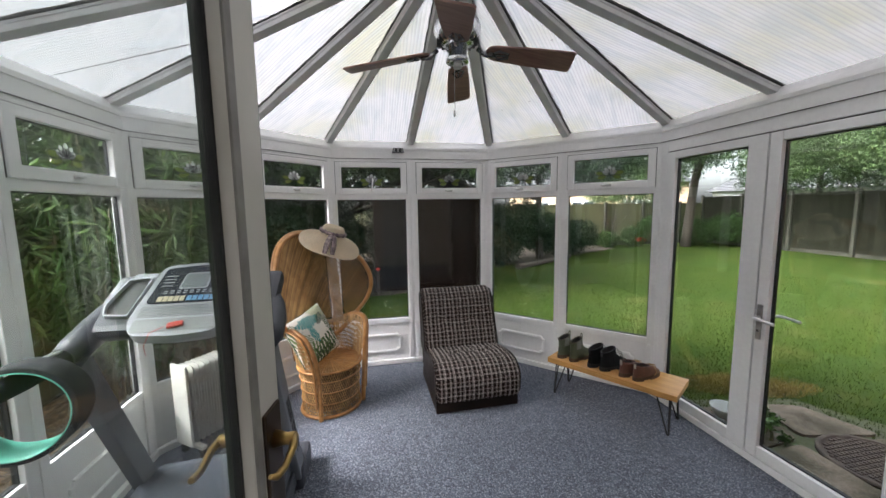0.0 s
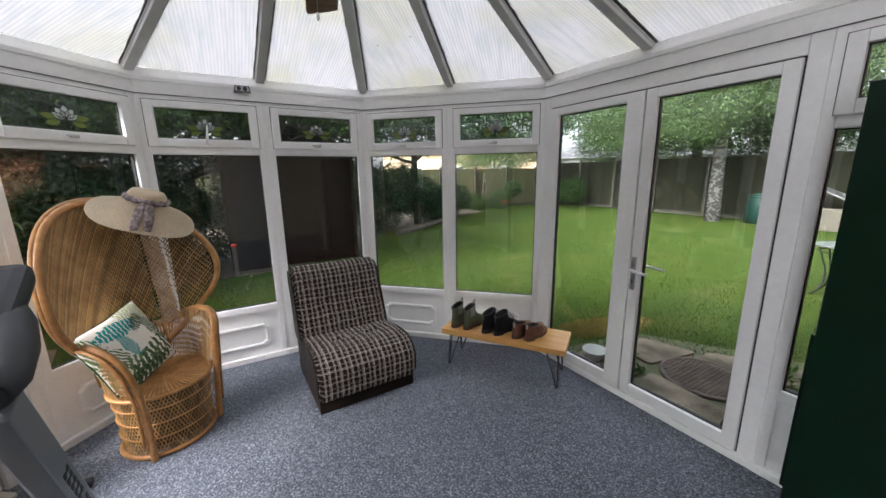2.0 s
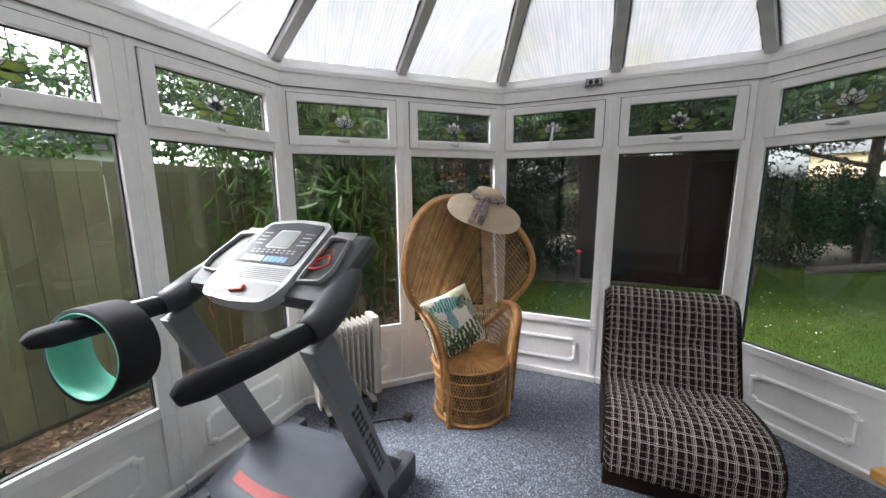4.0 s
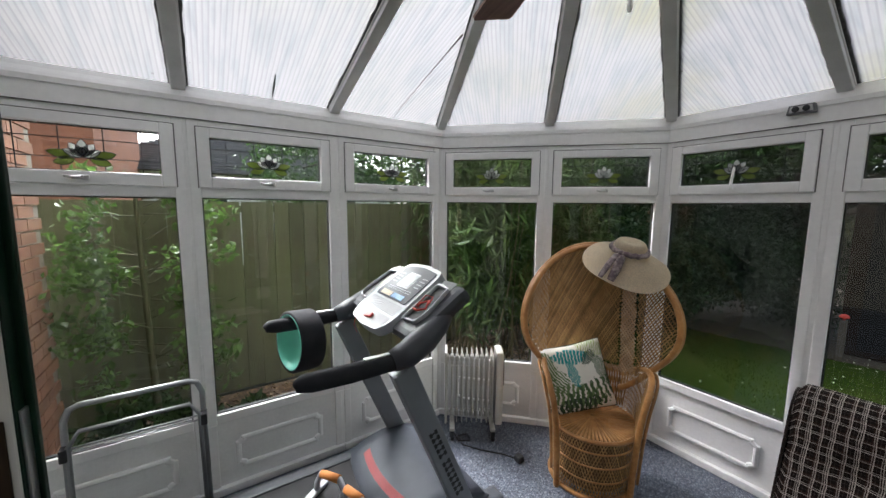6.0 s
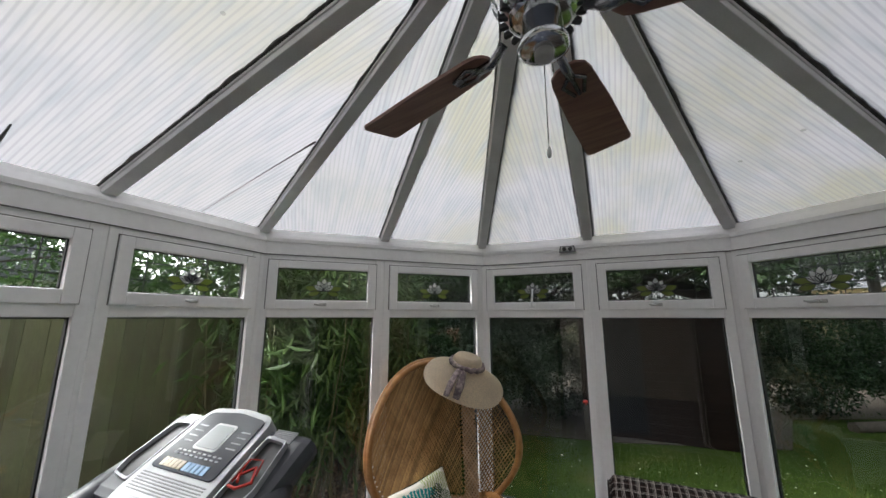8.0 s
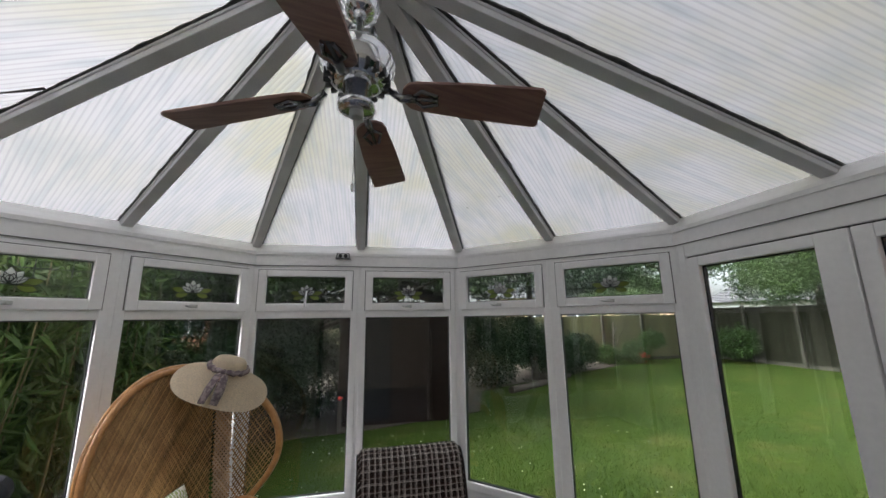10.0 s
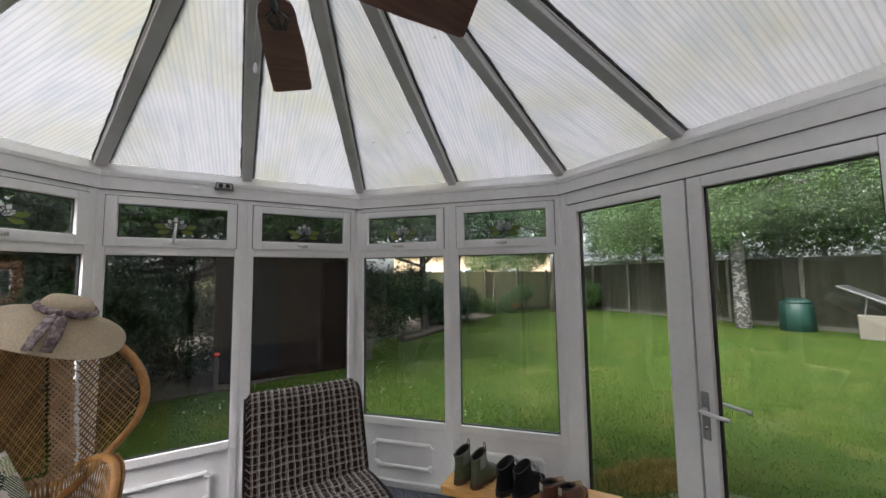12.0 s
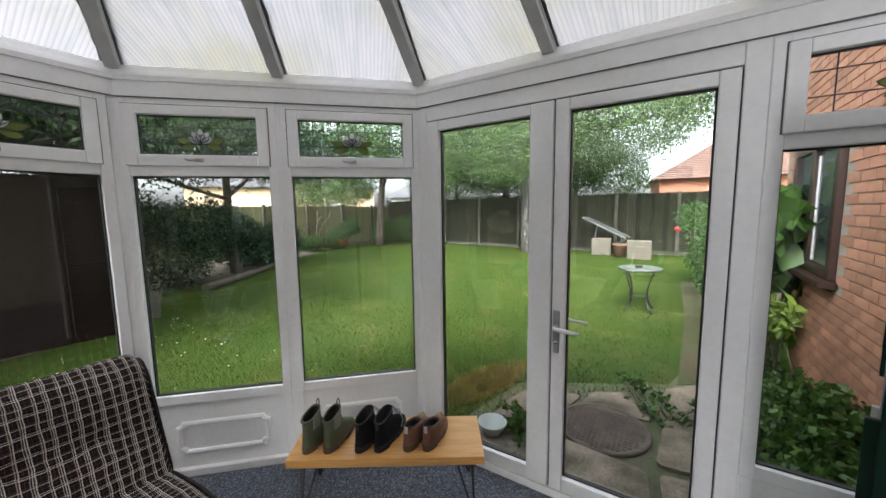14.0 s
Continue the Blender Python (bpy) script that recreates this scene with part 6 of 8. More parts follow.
for s in (-1, 1):
    bm = bmesh.new()
    base = rounded([(0.196, 0.035), (0.288, 0.045), (0.306, 0.100), (0.280, 0.255), (0.190, 0.262)], 0.014, 3)
    cx, cy = sum(p[0] for p in base) / len(base), sum(p[1] for p in base) / len(base)
    for k, kk in zip(range(len(base)), [(q + 1) % len(base) for q in range(len(base))]):
        rim_ = []
        for (x, y) in (base[k], base[kk]):
            for sc, z in ((1.0, -0.008), (1.0, 0.014), (0.92, 0.014), (0.92, -0.008)):
                rim_.append(bm.verts.new(MC @ Vector((s * (cx + (x - cx) * sc), cy + (y - cy) * sc, z))))
        for q in range(3):
            bm.faces.new((rim_[q], rim_[q + 1], rim_[q + 5], rim_[q + 4]))
    bmesh.ops.remove_doubles(bm, verts=bm.verts, dist=0.0003)
    cup = part("tray_rim", bm, TSILVER, console, "silver rim of a side tray")
    bm = bmesh.new()
    prism(bm, [(s * (cx + (x - cx) * 0.925), cy + (y - cy) * 0.925) for x, y in base][::s], -0.008, -0.003, MC)
    part("side_tray", bm, GASKET, console, "black side tray")
    if s > 0:
        bm = bmesh.new()
        tube(bm, [MC @ Vector(c) for c in ((0.20, 0.10, 0.008), (0.24, 0.095, 0.014), (0.275, 0.12, 0.010), (0.25, 0.16, 0.012), (0.215, 0.13, 0.014), (0.235, 0.11, 0.02))], 0.005, 6)
        tube(bm, [MC @ Vector(c) for c in ((0.205, 0.11, 0.01), (0.225, 0.17, 0.03), (0.262, 0.18, 0.02), (0.27, 0.14, 0.01))], 0.003, 6)
        rd = new("headphones", mesh_of("headphones", bm, RED))
        rd.matrix_basis = pose(TX, 0, 0)
        tagged(rd, "tangle of bright red earphone cord in the treadmill tray", "earphones")
    bm = bmesh.new()
    for i in range(7):
        bx(bm, s * 0.235 - 0.045, s * 0.235 + 0.045, 0.258 + i * 0.006, 0.261 + i * 0.006, -0.006, -0.002, MC)
    part("vent_slats", bm, TSILVER, console)

# yoga wheel hung on the far handle
bm = bmesh.new()
MW = pose(TX - 0.352, -0.225, 0.925, 86, 0, 13)
lathe(bm, [(0.150, -0.065), (0.164, -0.065), (0.166, -0.060), (0.166, 0.060), (0.164, 0.065), (0.150, 0.065)], 48, MW, caps=False)
wheel = solid("yoga_wheel", bm, FOAM, "black and mint green yoga wheel hung on the treadmill handle", "yoga wheel", kind="", m=None)
bm = bmesh.new()
prof = [(0.150, -0.0665), (0.150, 0.0665), (0.146, 0.0665), (0.144, 0.0), (0.146, -0.0665), (0.150, -0.0665)]
lathe(bm, [(r, z) for r, z in prof], 48, MW, caps=False)
part("inner_ring", bm, mat("mint_plastic", (0.16, 0.62, 0.46), 0.35), wheel, "mint green inner ring")

# push-up stands on the belt
for dx, dy, a in ((0.10, -0.10, 20), (-0.08, -0.16, 35)):
    st = thing("push_up_stand", "grey push-up stand with an orange grip on the treadmill belt", "push-up stand", pose(TX + dx, dy, 0.142, 0, 0, a), group="push-up stands")
    bm = bmesh.new()
    tube(bm, [(-0.09, 0, 0.012), (-0.085, 0, 0.06), (-0.06, 0, 0.115), (0.06, 0, 0.115), (0.085, 0, 0.06), (0.09, 0, 0.012)], 0.016, 10)
    bx(bm, -0.11, -0.07, -0.07, 0.07, 0.0, 0.02, None, 0.006)
    bx(bm, 0.07, 0.11, -0.07, 0.07, 0.0, 0.02, None, 0.006)
    part("frame", bm, TSILVER, st)
    bm = bmesh.new()
    tube(bm, [(-0.055, 0, 0.118), (0.055, 0, 0.118)], 0.021, 12)
    part("grip", bm, mat("orange_grip", (0.60, 0.22, 0.05), 0.6) if "orange_grip" not in bpy.data.materials else bpy.data.materials["orange_grip"], st, "orange foam grip")

# ---- oil radiator ----
RADW = mat("cream_enamel", (0.58, 0.56, 0.51), 0.32, col2=(0.52, 0.50, 0.45), scale=8)
rad = thing("oil_radiator", "white finned oil-filled radiator on castors", "radiator", pose(-1.535, 0.935, 0, 0, 0, 55))
fin_bm = bmesh.new()
fo = rounded([(-0.075, 0.11), (0.075, 0.11), (0.075, 0.635), (-0.075, 0.635)], 0.035, 4)
prism(fin_bm, fo, -0.0025, 0.0025, pose(0, 0, 0, 90, 0, 90))
for y0, y1 in ((0.14, 0.18), (0.56, 0.60)):
    bx(fin_bm, -0.014, 0.014, -0.022, 0.022, y0, y1, None, 0.008)
bx(fin_bm, -0.008, 0.008, -0.058, -0.030, 0.20, 0.54, None, 0.006)
bx(fin_bm, -0.008, 0.008, 0.030, 0.058, 0.20, 0.54, None, 0.006)
fin = mesh_of("fin", fin_bm, RADW)
for i in range(10):
    o = new("fin", fin)
    o.parent = rad
    o.matrix_basis = pose(-0.185 + i * 0.036, 0, 0)
bm = bmesh.new()
bx(bm, 0.160, 0.215, -0.080, 0.080, 0.105, 0.650, None, 0.018)
cb = part("control_box", bm, RADW, rad)
bm = bmesh.new()
bx(bm, 0.214, 0.222, -0.060, 0.060, 0.40, 0.62, None, 0.004)
part("control_panel", bm, BLACK_PLASTIC, cb, "black control panel")
bm = bmesh.new()
bx(bm, -0.20, -0.185, -0.078, 0.078, 0.11, 0.645, None, 0.006)
part("end_cover", bm, RADW, rad)
for x in (-0.145, 0.145):
    bm = bmesh.new()
    bx(bm, x - 0.018, x + 0.018, -0.115, 0.115, 0.075, 0.100, None, 0.008)
    ft = part("foot", bm, RADW, rad)
    for y in (-0.10, 0.10):
        bm = bmesh.new()
        lathe(bm, [(0.012, -0.012), (0.024, -0.012), (0.026, 0), (0.024, 0.012), (0.012, 0.012)], 16, pose(x, y, 0.027, 90, 0, 90))
        bx(bm, x - 0.015, x + 0.015, y - 0.018, y + 0.018, 0.040, 0.077, None, 0.005)
        part("castor", bm, BLACK_PLASTIC, ft, "black castor")
bm = bmesh.new()
tube(bm, [(-1.60, 0.83, 0.10), (-1.58, 0.80, 0.03), (-1.50, 0.79, 0.006), (-1.46, 0.86, 0.006), (-1.53, 0.89, 0.006), (-1.545, 0.82, 0.008), (-1.45, 0.79, 0.006), (-1.34, 0.86, 0.006), (-1.22, 0.96, 0.006), (-1.14, 1.0, 0.008)], 0.0045, 6)
cable = solid("power_cable", bm, BLACK_PLASTIC, "black mains cable lying on the carpet by the radiator", "cable", kind="")
bm = bmesh.new()
bx(bm, -1.145, -1.095, 0.980, 1.030, 0.002, 0.042, None, 0.010)
part("plug", bm, BLACK_PLASTIC, cable, "black three-pin plug")

# ---- folding trolley frame against the wall ----
tr = thing("folding_trolley", "folded grey tubular trolley frame leaning by the wall", "trolley", pose(-1.735, -0.945, 0, 0, 0, 90))
bm = bmesh.new()
tube(bm, [(-0.26, 0, 0.0), (-0.255, 0.02, 0.70), (-0.235, 0.02, 0.755), (-0.20, 0.02, 0.77), (0.20, 0.02, 0.77), (0.235, 0.02, 0.755), (0.255, 0.02, 0.70), (0.26, 0, 0.0)], 0.013, 10)
part("outer_frame", bm, mat("grey_metal_tube", (0.36, 0.37, 0.37), 0.35, metal=0.7), tr)
bm = bmesh.new()
tube(bm, [(-0.245, -0.022, 0.02), (-0.24, -0.02, 0.60), (-0.20, -0.02, 0.665), (0.20, -0.02, 0.665), (0.24, -0.02, 0.60), (0.245, -0.022, 0.02)], 0.010, 8)
part("inner_frame", bm, bpy.data.materials["grey_metal_tube"], tr)
for z in (0.12, 0.56, 0.585):
    bm = bmesh.new()
    tube(bm, [(-0.25, 0.0, z), (0.25, 0.0, z)], 0.005, 6)
    part("cross_wire", bm, bpy.data.materials["grey_metal_tube"], tr)
for s in (-1, 1):
    bm = bmesh.new()
    bx(bm, s * 0.256 - 0.014, s * 0.256 + 0.014, -0.035, 0.035, 0.54, 0.60, None, 0.006)
    part("hinge", bm, BLACK_PLASTIC, tr, "black plastic hinge")

# ---- garden ----
NR = np.random.RandomState(5)


def leaf_mat(name, col, col2, trans=0.35, rough=0.5):
    m = mat(name, col, rough, col2=col2, scale=3, island=0.35, spec=0.05 if "grass" in name else 0.25)
    n, l = m.node_tree.nodes, m.node_tree.links
    p = n["Principled BSDF"]
    src = p.inputs["Base Color"].links[0].from_socket
    t, mx = n.new("ShaderNodeBsdfTranslucent"), n.new("ShaderNodeMixShader")
    l.new(src, t.inputs["Color"])
    mx.inputs[0].default_value = trans
    l.new(p.outputs[0], mx.inputs[1])
    l.new(t.outputs[0], mx.inputs[2])
    l.new(mx.outputs[0], n["Material Output"].inputs["Surface"])
    return m


LEAF_BIRCH = leaf_mat("birch_leaf", (0.085, 0.135, 0.045), (0.055, 0.095, 0.03))
LEAF_DARK = leaf_mat("dark_evergreen_leaf", (0.022, 0.048, 0.018), (0.012, 0.030, 0.012), 0.2)
LEAF_MID = leaf_mat("garden_leaf", (0.055, 0.105, 0.028), (0.035, 0.075, 0.02))
LEAF_BAMBOO = leaf_mat("bamboo_leaf", (0.060, 0.118, 0.026), (0.10, 0.145, 0.040))
LEAF_HOLLY = leaf_mat("holly_leaf", (0.13, 0.22, 0.05), (0.08, 0.15, 0.03), 0.35, 0.3)
LEAF_LIME = leaf_mat("lime_leaf", (0.22, 0.30, 0.05), (0.14, 0.22, 0.04))
LEAF_GLOSSY = leaf_mat("glossy_shrub_leaf", (0.075, 0.145, 0.03), (0.045, 0.095, 0.02), 0.3, 0.3)
BARK = mat("dark_bark", (0.045, 0.036, 0.028), 0.95, col2=(0.075, 0.06, 0.045), scale=9, bump=0.7, bump_scale=30, stretch=(3, 3, 0.7))
STEM = mat("green_brown_stem", (0.10, 0.085, 0.04), 0.8, col2=(0.07, 0.08, 0.03), scale=20)
CANE = mat("bamboo_cane", (0.11, 0.105, 0.035), 0.5, col2=(0.15, 0.11, 0.05), scale=4)


def unit(n):
    v = NR.normal(size=(n, 3))
    return v / np.linalg.norm(v, axis=1, keepdims=True)


def leaf_mesh(name, pts, size, material, droop=0.0, narrow=0.45, axis=None):
    """Small leaves, each a folded four-cornered blade, at the points."""
    n = len(pts)
    d = unit(n) if axis is None else axis + unit(n) * 0.5
    d[:, 2] -= droop
    d /= np.linalg.norm(d, axis=1, keepdims=True)
    s = np.cross(d, unit(n))
    s /= np.linalg.norm(s, axis=1, keepdims=True) + 1e-9
    k = (size * NR.uniform(0.6, 1.25, n))[:, None]
    up = np.cross(s, d) * k * 0.12
    v = np.empty((n, 4, 3))
    v[:, 0] = pts
    v[:, 1] = pts + d * k * 0.45 + s * k * narrow * 0.5 - up
    v[:, 2] = pts + d * k
    v[:, 3] = pts + d * k * 0.45 - s * k * narrow * 0.5 - up
    v = v.reshape(-1, 3)
    me = bpy.data.meshes.new(name)
    me.vertices.add(4 * n)
    me.vertices.foreach_set("co", v.ravel())
    idx = np.arange(4 * n).reshape(-1, 4)
    tri = np.concatenate([idx[:, [0, 1, 2]], idx[:, [0, 2, 3]]], 1).ravel()
    me.loops.add(len(tri))
    me.loops.foreach_set("vertex_index", tri)
    me.polygons.add(2 * n)
    me.polygons.foreach_set("loop_start", np.arange(0, 6 * n, 3))
    me.polygons.foreach_set("loop_total", np.full(2 * n, 3))
    me.update(calc_edges=True)
    me.materials.append(material)
    return me


def clumps(blobs, per, spread=0.35):
    """Points gathered in small clumps over the outer parts of rough balls."""
    out = []
    for (x, y, z, r), n in blobs:
        k = max(3, n // per)
        d = unit(k)
        rad_ = r * NR.uniform(0.45, 1.0, k) ** 0.5
        c = np.array((x, y, z)) + d * rad_[:, None] * np.array((1, 1, 0.8))
        p = np.repeat(c, per, 0) + NR.normal(size=(k * per, 3)) * spread * r * 0.35
        out.append(p)
    return np.concatenate(out)


def limb(bm, a, b, r0, r1, bend=0.15, seg=7, rnd=None):
    rnd = rnd or random
    a, b = Vector(a), Vector(b)
    pts, rs = [], []
    w = Vector((rnd.uniform(-1, 1), rnd.uniform(-1, 1), 0)) * bend * (b - a).length
    for i in range(7):
        t = i / 6
        pts.append(a.lerp(b, t) + w * math.sin(math.pi * t))
        rs.append(r0 + (r1 - r0) * t)
    tube(bm, pts, rs, seg)


def tree(name, label, base, height, trunk_r, blobs, leaf, size, per, bark, limbs=7, droop=0.3, lean=(0, 0)):
    rnd = random.Random(name + str(base))
    t = thing(name, label, "tree", pose(*base, GZ))
    bm = bmesh.new()
    top = Vector((lean[0], lean[1], height * 0.7))
    limb(bm, (0, 0, -0.1), top, trunk_r, trunk_r * 0.45, 0.03, 10, rnd)
    for i in range(limbs):
        bl = blobs[i % len(blobs)][0]
        s = Vector((0, 0, -0.1)).lerp(top, rnd.uniform(0.4, 0.95))
        limb(bm, s, (bl[0], bl[1], bl[2]), trunk_r * 0.45, trunk_r * 0.08, 0.12, 6, rnd)
    part("trunk", bm, bark, t)
    ob = new("crown", leaf_mesh("crown", clumps(blobs, per), size, leaf, droop))
    ob.parent = t
    return t


def birch_bark():
    m = mat("birch_bark", (0.17, 0.16, 0.145), 0.8, col2=(0.03, 0.028, 0.025), scale=5, mix=(0.44, 0.50), stretch=(1.5, 1.5, 2.5), bump=0.4)
    return m


tree("birch_tree", "silver birch with a black and white trunk", (13.47, 4.39), 9.0, 0.22,
     [((0.3, 0.2, 5.6, 2.2), 15300), ((-1.6, 1.3, 4.4, 1.7), 11900), ((-1.4, -1.7, 4.6, 1.8), 11900), ((0.8, 2.6, 4.6, 1.8), 8500), ((0.4, -3.2, 4.4, 1.7), 10200), ((-2.2, -0.2, 3.4, 1.2), 6800), ((-0.6, -4.8, 5.1, 1.1), 3740), ((-0.4, 3.6, 3.4, 1.2), 5100), ((0, 0, 7.6, 1.8), 6800), ((-1.2, -5.6, 4.6, 1.2), 5200), ((-2.2, -4.3, 4.0, 1.0), 4200), ((-0.2, -6.6, 5.2, 1.1), 3600)],
     LEAF_BIRCH, 0.088, 12, birch_bark(), 12, 0.7)
tree("garden_tree", "dark forked tree at the end of the lawn", (12.6, 11.3), 7.5, 0.20,
     [((0.2, 0.0, 4.9, 1.9), 6500), ((-1.8, -0.6, 4.0, 1.5), 5000), ((1.4, 1.4, 4.4, 1.6), 3500), ((-3.4, -0.2, 4.5, 1.6), 4500), ((-0.6, -1.7, 4.4, 1.3), 3000)],
     LEAF_MID, 0.12, 14, BARK, 8, 0.5, (0.4, -0.3))
tree("fruit_tree", "leafy tree overhanging the shed and lawn", (5.1, 9.6), 6.5, 0.13,
     [((0, 0, 3.9, 1.6), 7000), ((-1.8, -0.6, 3.5, 1.5), 6500), ((1.7, 0.2, 3.5, 1.3), 5000), ((0.6, -1.3, 3.3, 1.0), 3500), ((-3.4, 0.2, 3.6, 1.5), 5000), ((3.2, 1.0, 3.7, 1.2), 4000)],
     LEAF_DARK, 0.11, 14, BARK, 8, 0.5)
tree("laurel_tree", "dense dark evergreen tree behind the shed", (0.8, 9.3), 6.0, 0.16,
     [((0, -0.6, 3.6, 1.8), 8000), ((-2.0, -1.2, 3.4, 1.8), 8000), ((1.6, -0.4, 3.8, 1.5), 5000), ((-0.6, -2.3, 3.5, 1.2), 5000), ((-3.6, -2.0, 3.0, 1.6), 6500), ((0.3, 0.4, 5.2, 1.6), 4000)],
     LEAF_DARK, 0.12, 14, BARK, 8, 0.4)
tree("cherry_tree", "spreading leafy tree hanging over the shed front", (-1.3, 7.4), 5.2, 0.13,
     [((1.3, -2.1, 3.1, 0.9), 5500), ((2.7, -2.2, 3.2, 0.9), 5500), ((-0.2, -2.1, 3.0, 1.0), 5500), ((4.0, -1.7, 3.3, 1.0), 4500), ((1.9, -0.9, 3.9, 1.2), 5000), ((0.3, -2.7, 2.72, 0.5), 1500), ((3.0, -2.8, 2.7, 0.5), 1400), ((-1.5, -2.4, 2.9, 0.9), 4500)],
     LEAF_MID, 0.115, 14, BARK, 8, 0.5)
tree("ash_tree", "tall tree beyond the far fence", (18.5, 7.5), 10.0, 0.25,
     [((0, 0, 6.0, 2.6), 6000), ((-1.5, 2.4, 4.9, 2.0), 5000), ((0.5, -2.8, 5.0, 2.0), 5000), ((-0.8, -4.6, 4.2, 1.4), 3000), ((0.5, 4.6, 4.6, 2.0), 4000)],
     LEAF_BIRCH, 0.17, 12, BARK, 8, 0.5)
tree("hedge_tree", "leafy tree over the side fence", (-5.0, 3.6), 5.5, 0.12,
     [((0, 0, 3.2, 1.4), 7000), ((0.5, -1.6, 2.7, 1.0), 4000), ((0.7, 1.8, 3.0, 1.3), 6000), ((-0.5, -2.9, 2.4, 0.8), 2500), ((1.0, 3.2, 2.6, 1.2), 4500)],
     LEAF_MID, 0.10, 14, BARK, 6, 0.5)
for k, (x, y, s) in enumerate(((17.6, 3.6, 1.0), (16.6, 5.6, 1.15), (17.2, 9.6, 1.1), (13.5, 16.0, 0.9))):
    tree("boundary_tree", "leafy tree rising behind the far fence", (x, y), 6.5 * s, 0.14,
         [((0, 0, 3.4 * s, 1.6 * s), 5000), ((-0.3, 1.7, 3.0 * s, 1.3 * s), 4000), ((0.2, -1.7, 3.1 * s, 1.3 * s), 4000), ((0, 0.4, 5.2 * s, 1.5 * s), 3500)], LEAF_BIRCH if k % 2 else LEAF_MID, 0.13, 12, BARK, 6, 0.5)


def bush(name, label, base, blobs, leaf, size, per=12, stems=8, droop=0.2, narrow=0.45):
    rnd = random.Random(name + str(base))
    t = thing(name, label, "shrub", pose(*base, GZ))
    bm = bmesh.new()
    for i in range(stems):
        b = blobs[i % len(blobs)][0]
        limb(bm, (rnd.uniform(-0.12, 0.12), rnd.uniform(-0.12, 0.12), 0), (b[0] + rnd.uniform(-0.3, 0.3) * b[3], b[1] + rnd.uniform(-0.3, 0.3) * b[3], b[2] + b[3] * 0.4), 0.016, 0.004, 0.15, 5, rnd)
    part("stems", bm, STEM, t)
    ob = new("foliage", leaf_mesh("foliage", clumps(blobs, per), size, leaf, droop, narrow))
    ob.parent = t
    return t


# dark shrubs round the end of the lawn
bush("evergreen_shrub", "dense dark evergreen shrub beside the bamboo", (-2.4, 5.0), [((0, 0, 0.9, 0.95), 9000), ((-0.4, 0.6, 1.7, 0.9), 7000), ((0.7, 0.9, 1.1, 0.8), 6000), ((0.2, 1.4, 2.0, 0.9), 5000)], LEAF_DARK, 0.085)
bush("evergreen_shrub", "dense dark evergreen shrub beside the shed", (-0.95, 6.9), [((0, 0, 0.7, 0.8), 5500), ((0.1, 0.6, 1.6, 0.9), 5500), ((-0.9, 0.3, 1.2, 0.9), 5500)], LEAF_DARK, 0.085)
bush("dark_shrub", "dark shrub in the shady border", (3.4, 9.0), [((0, 0, 0.8, 0.9), 5500), ((0.9, 0.5, 1.3, 0.9), 5500), ((-0.6, 0.3, 1.5, 0.8), 4000), ((1.9, 0.9, 0.9, 0.8), 4000)], LEAF_DARK, 0.09)
bush("dark_shrub", "dark shrub under the fruit tree", (6.3, 10.4), [((0, 0, 0.6, 0.8), 4500), ((1.0, 0.4, 0.7, 0.7), 3500), ((-0.8, 0.3, 1.0, 0.8), 3500)], LEAF_DARK, 0.09)
bush("border_shrub", "green shrub against the end fence", (10.6, 12.0), [((0, 0, 0.45, 0.5), 2200), ((0.9, 0.1, 0.9, 0.45), 1800), ((-1.2, 0.1, 0.35, 0.45), 1800)], LEAF_MID, 0.09)
bush("border_shrub", "green shrub against the end fence", (13.5, 11.6), [((0, 0, 0.6, 0.7), 2800), ((0.7, -0.8, 0.8, 0.7), 2600)], LEAF_MID, 0.10)
for (x, y), h in (((8.0, -1.05), 1.6), ((9.4, -1.1), 1.5), ((6.6, -1.25), 1.25)):
    bush("rose_bush", "green rose bush beside the path", (x, y), [((0, 0, h * 0.45, 0.45), 900), ((0.25, 0.25, h * 0.92, 0.36), 600), ((-0.3, -0.1, h * 0.75, 0.40), 600), ((0.1, -0.1, h * 0.2, 0.4), 500)], LEAF_MID, 0.075, per=7, stems=12)
ROSE = mat("red_rose", (0.45, 0.02, 0.03), 0.6)
bm = bmesh.new()
lathe(bm, [(0.01, 0), (0.05, 0.02), (0.06, 0.06), (0.03, 0.09), (0.001, 0.08)], 10)
solid("rose_bloom", bm, ROSE, "single red rose bloom on the bush", "flower", kind="", m=pose(8.45, -0.45, 1.02, 20, 10, 0))

# bamboo beside the glass
bam = thing("bamboo_clump", "dense bamboo clump with long drooping leaves by the glass", "bamboo", pose(-2.75, 2.55, GZ))
rnd = random.Random(3)
bm = bmesh.new()
tips = []
for i in range(80):
    x, y = rnd.gauss(0, 0.28), rnd.uniform(-1.0, 1.1)
    h = rnd.uniform(1.6, 3.3)
    b = Vector((x, y, 0))
    e = Vector((x + rnd.gauss(0, 0.25), y + rnd.gauss(0, 0.25), h))
    limb(bm, b, e, 0.009, 0.003, 0.05, 5, rnd)
    for k in range(26):
        tips.append(b.lerp(e, rnd.uniform(0.28, 1.0)))
part("canes", bm, CANE, bam)
tp = np.repeat(np.array([tuple(p) for p in tips]), 8, 0) + NR.normal(size=(len(tips) * 8, 3)) * (0.10, 0.10, 0.07)
ob = new("foliage", leaf_mesh("foliage", tp, 0.19, LEAF_BAMBOO, 0.75, 0.14))
ob.parent = bam

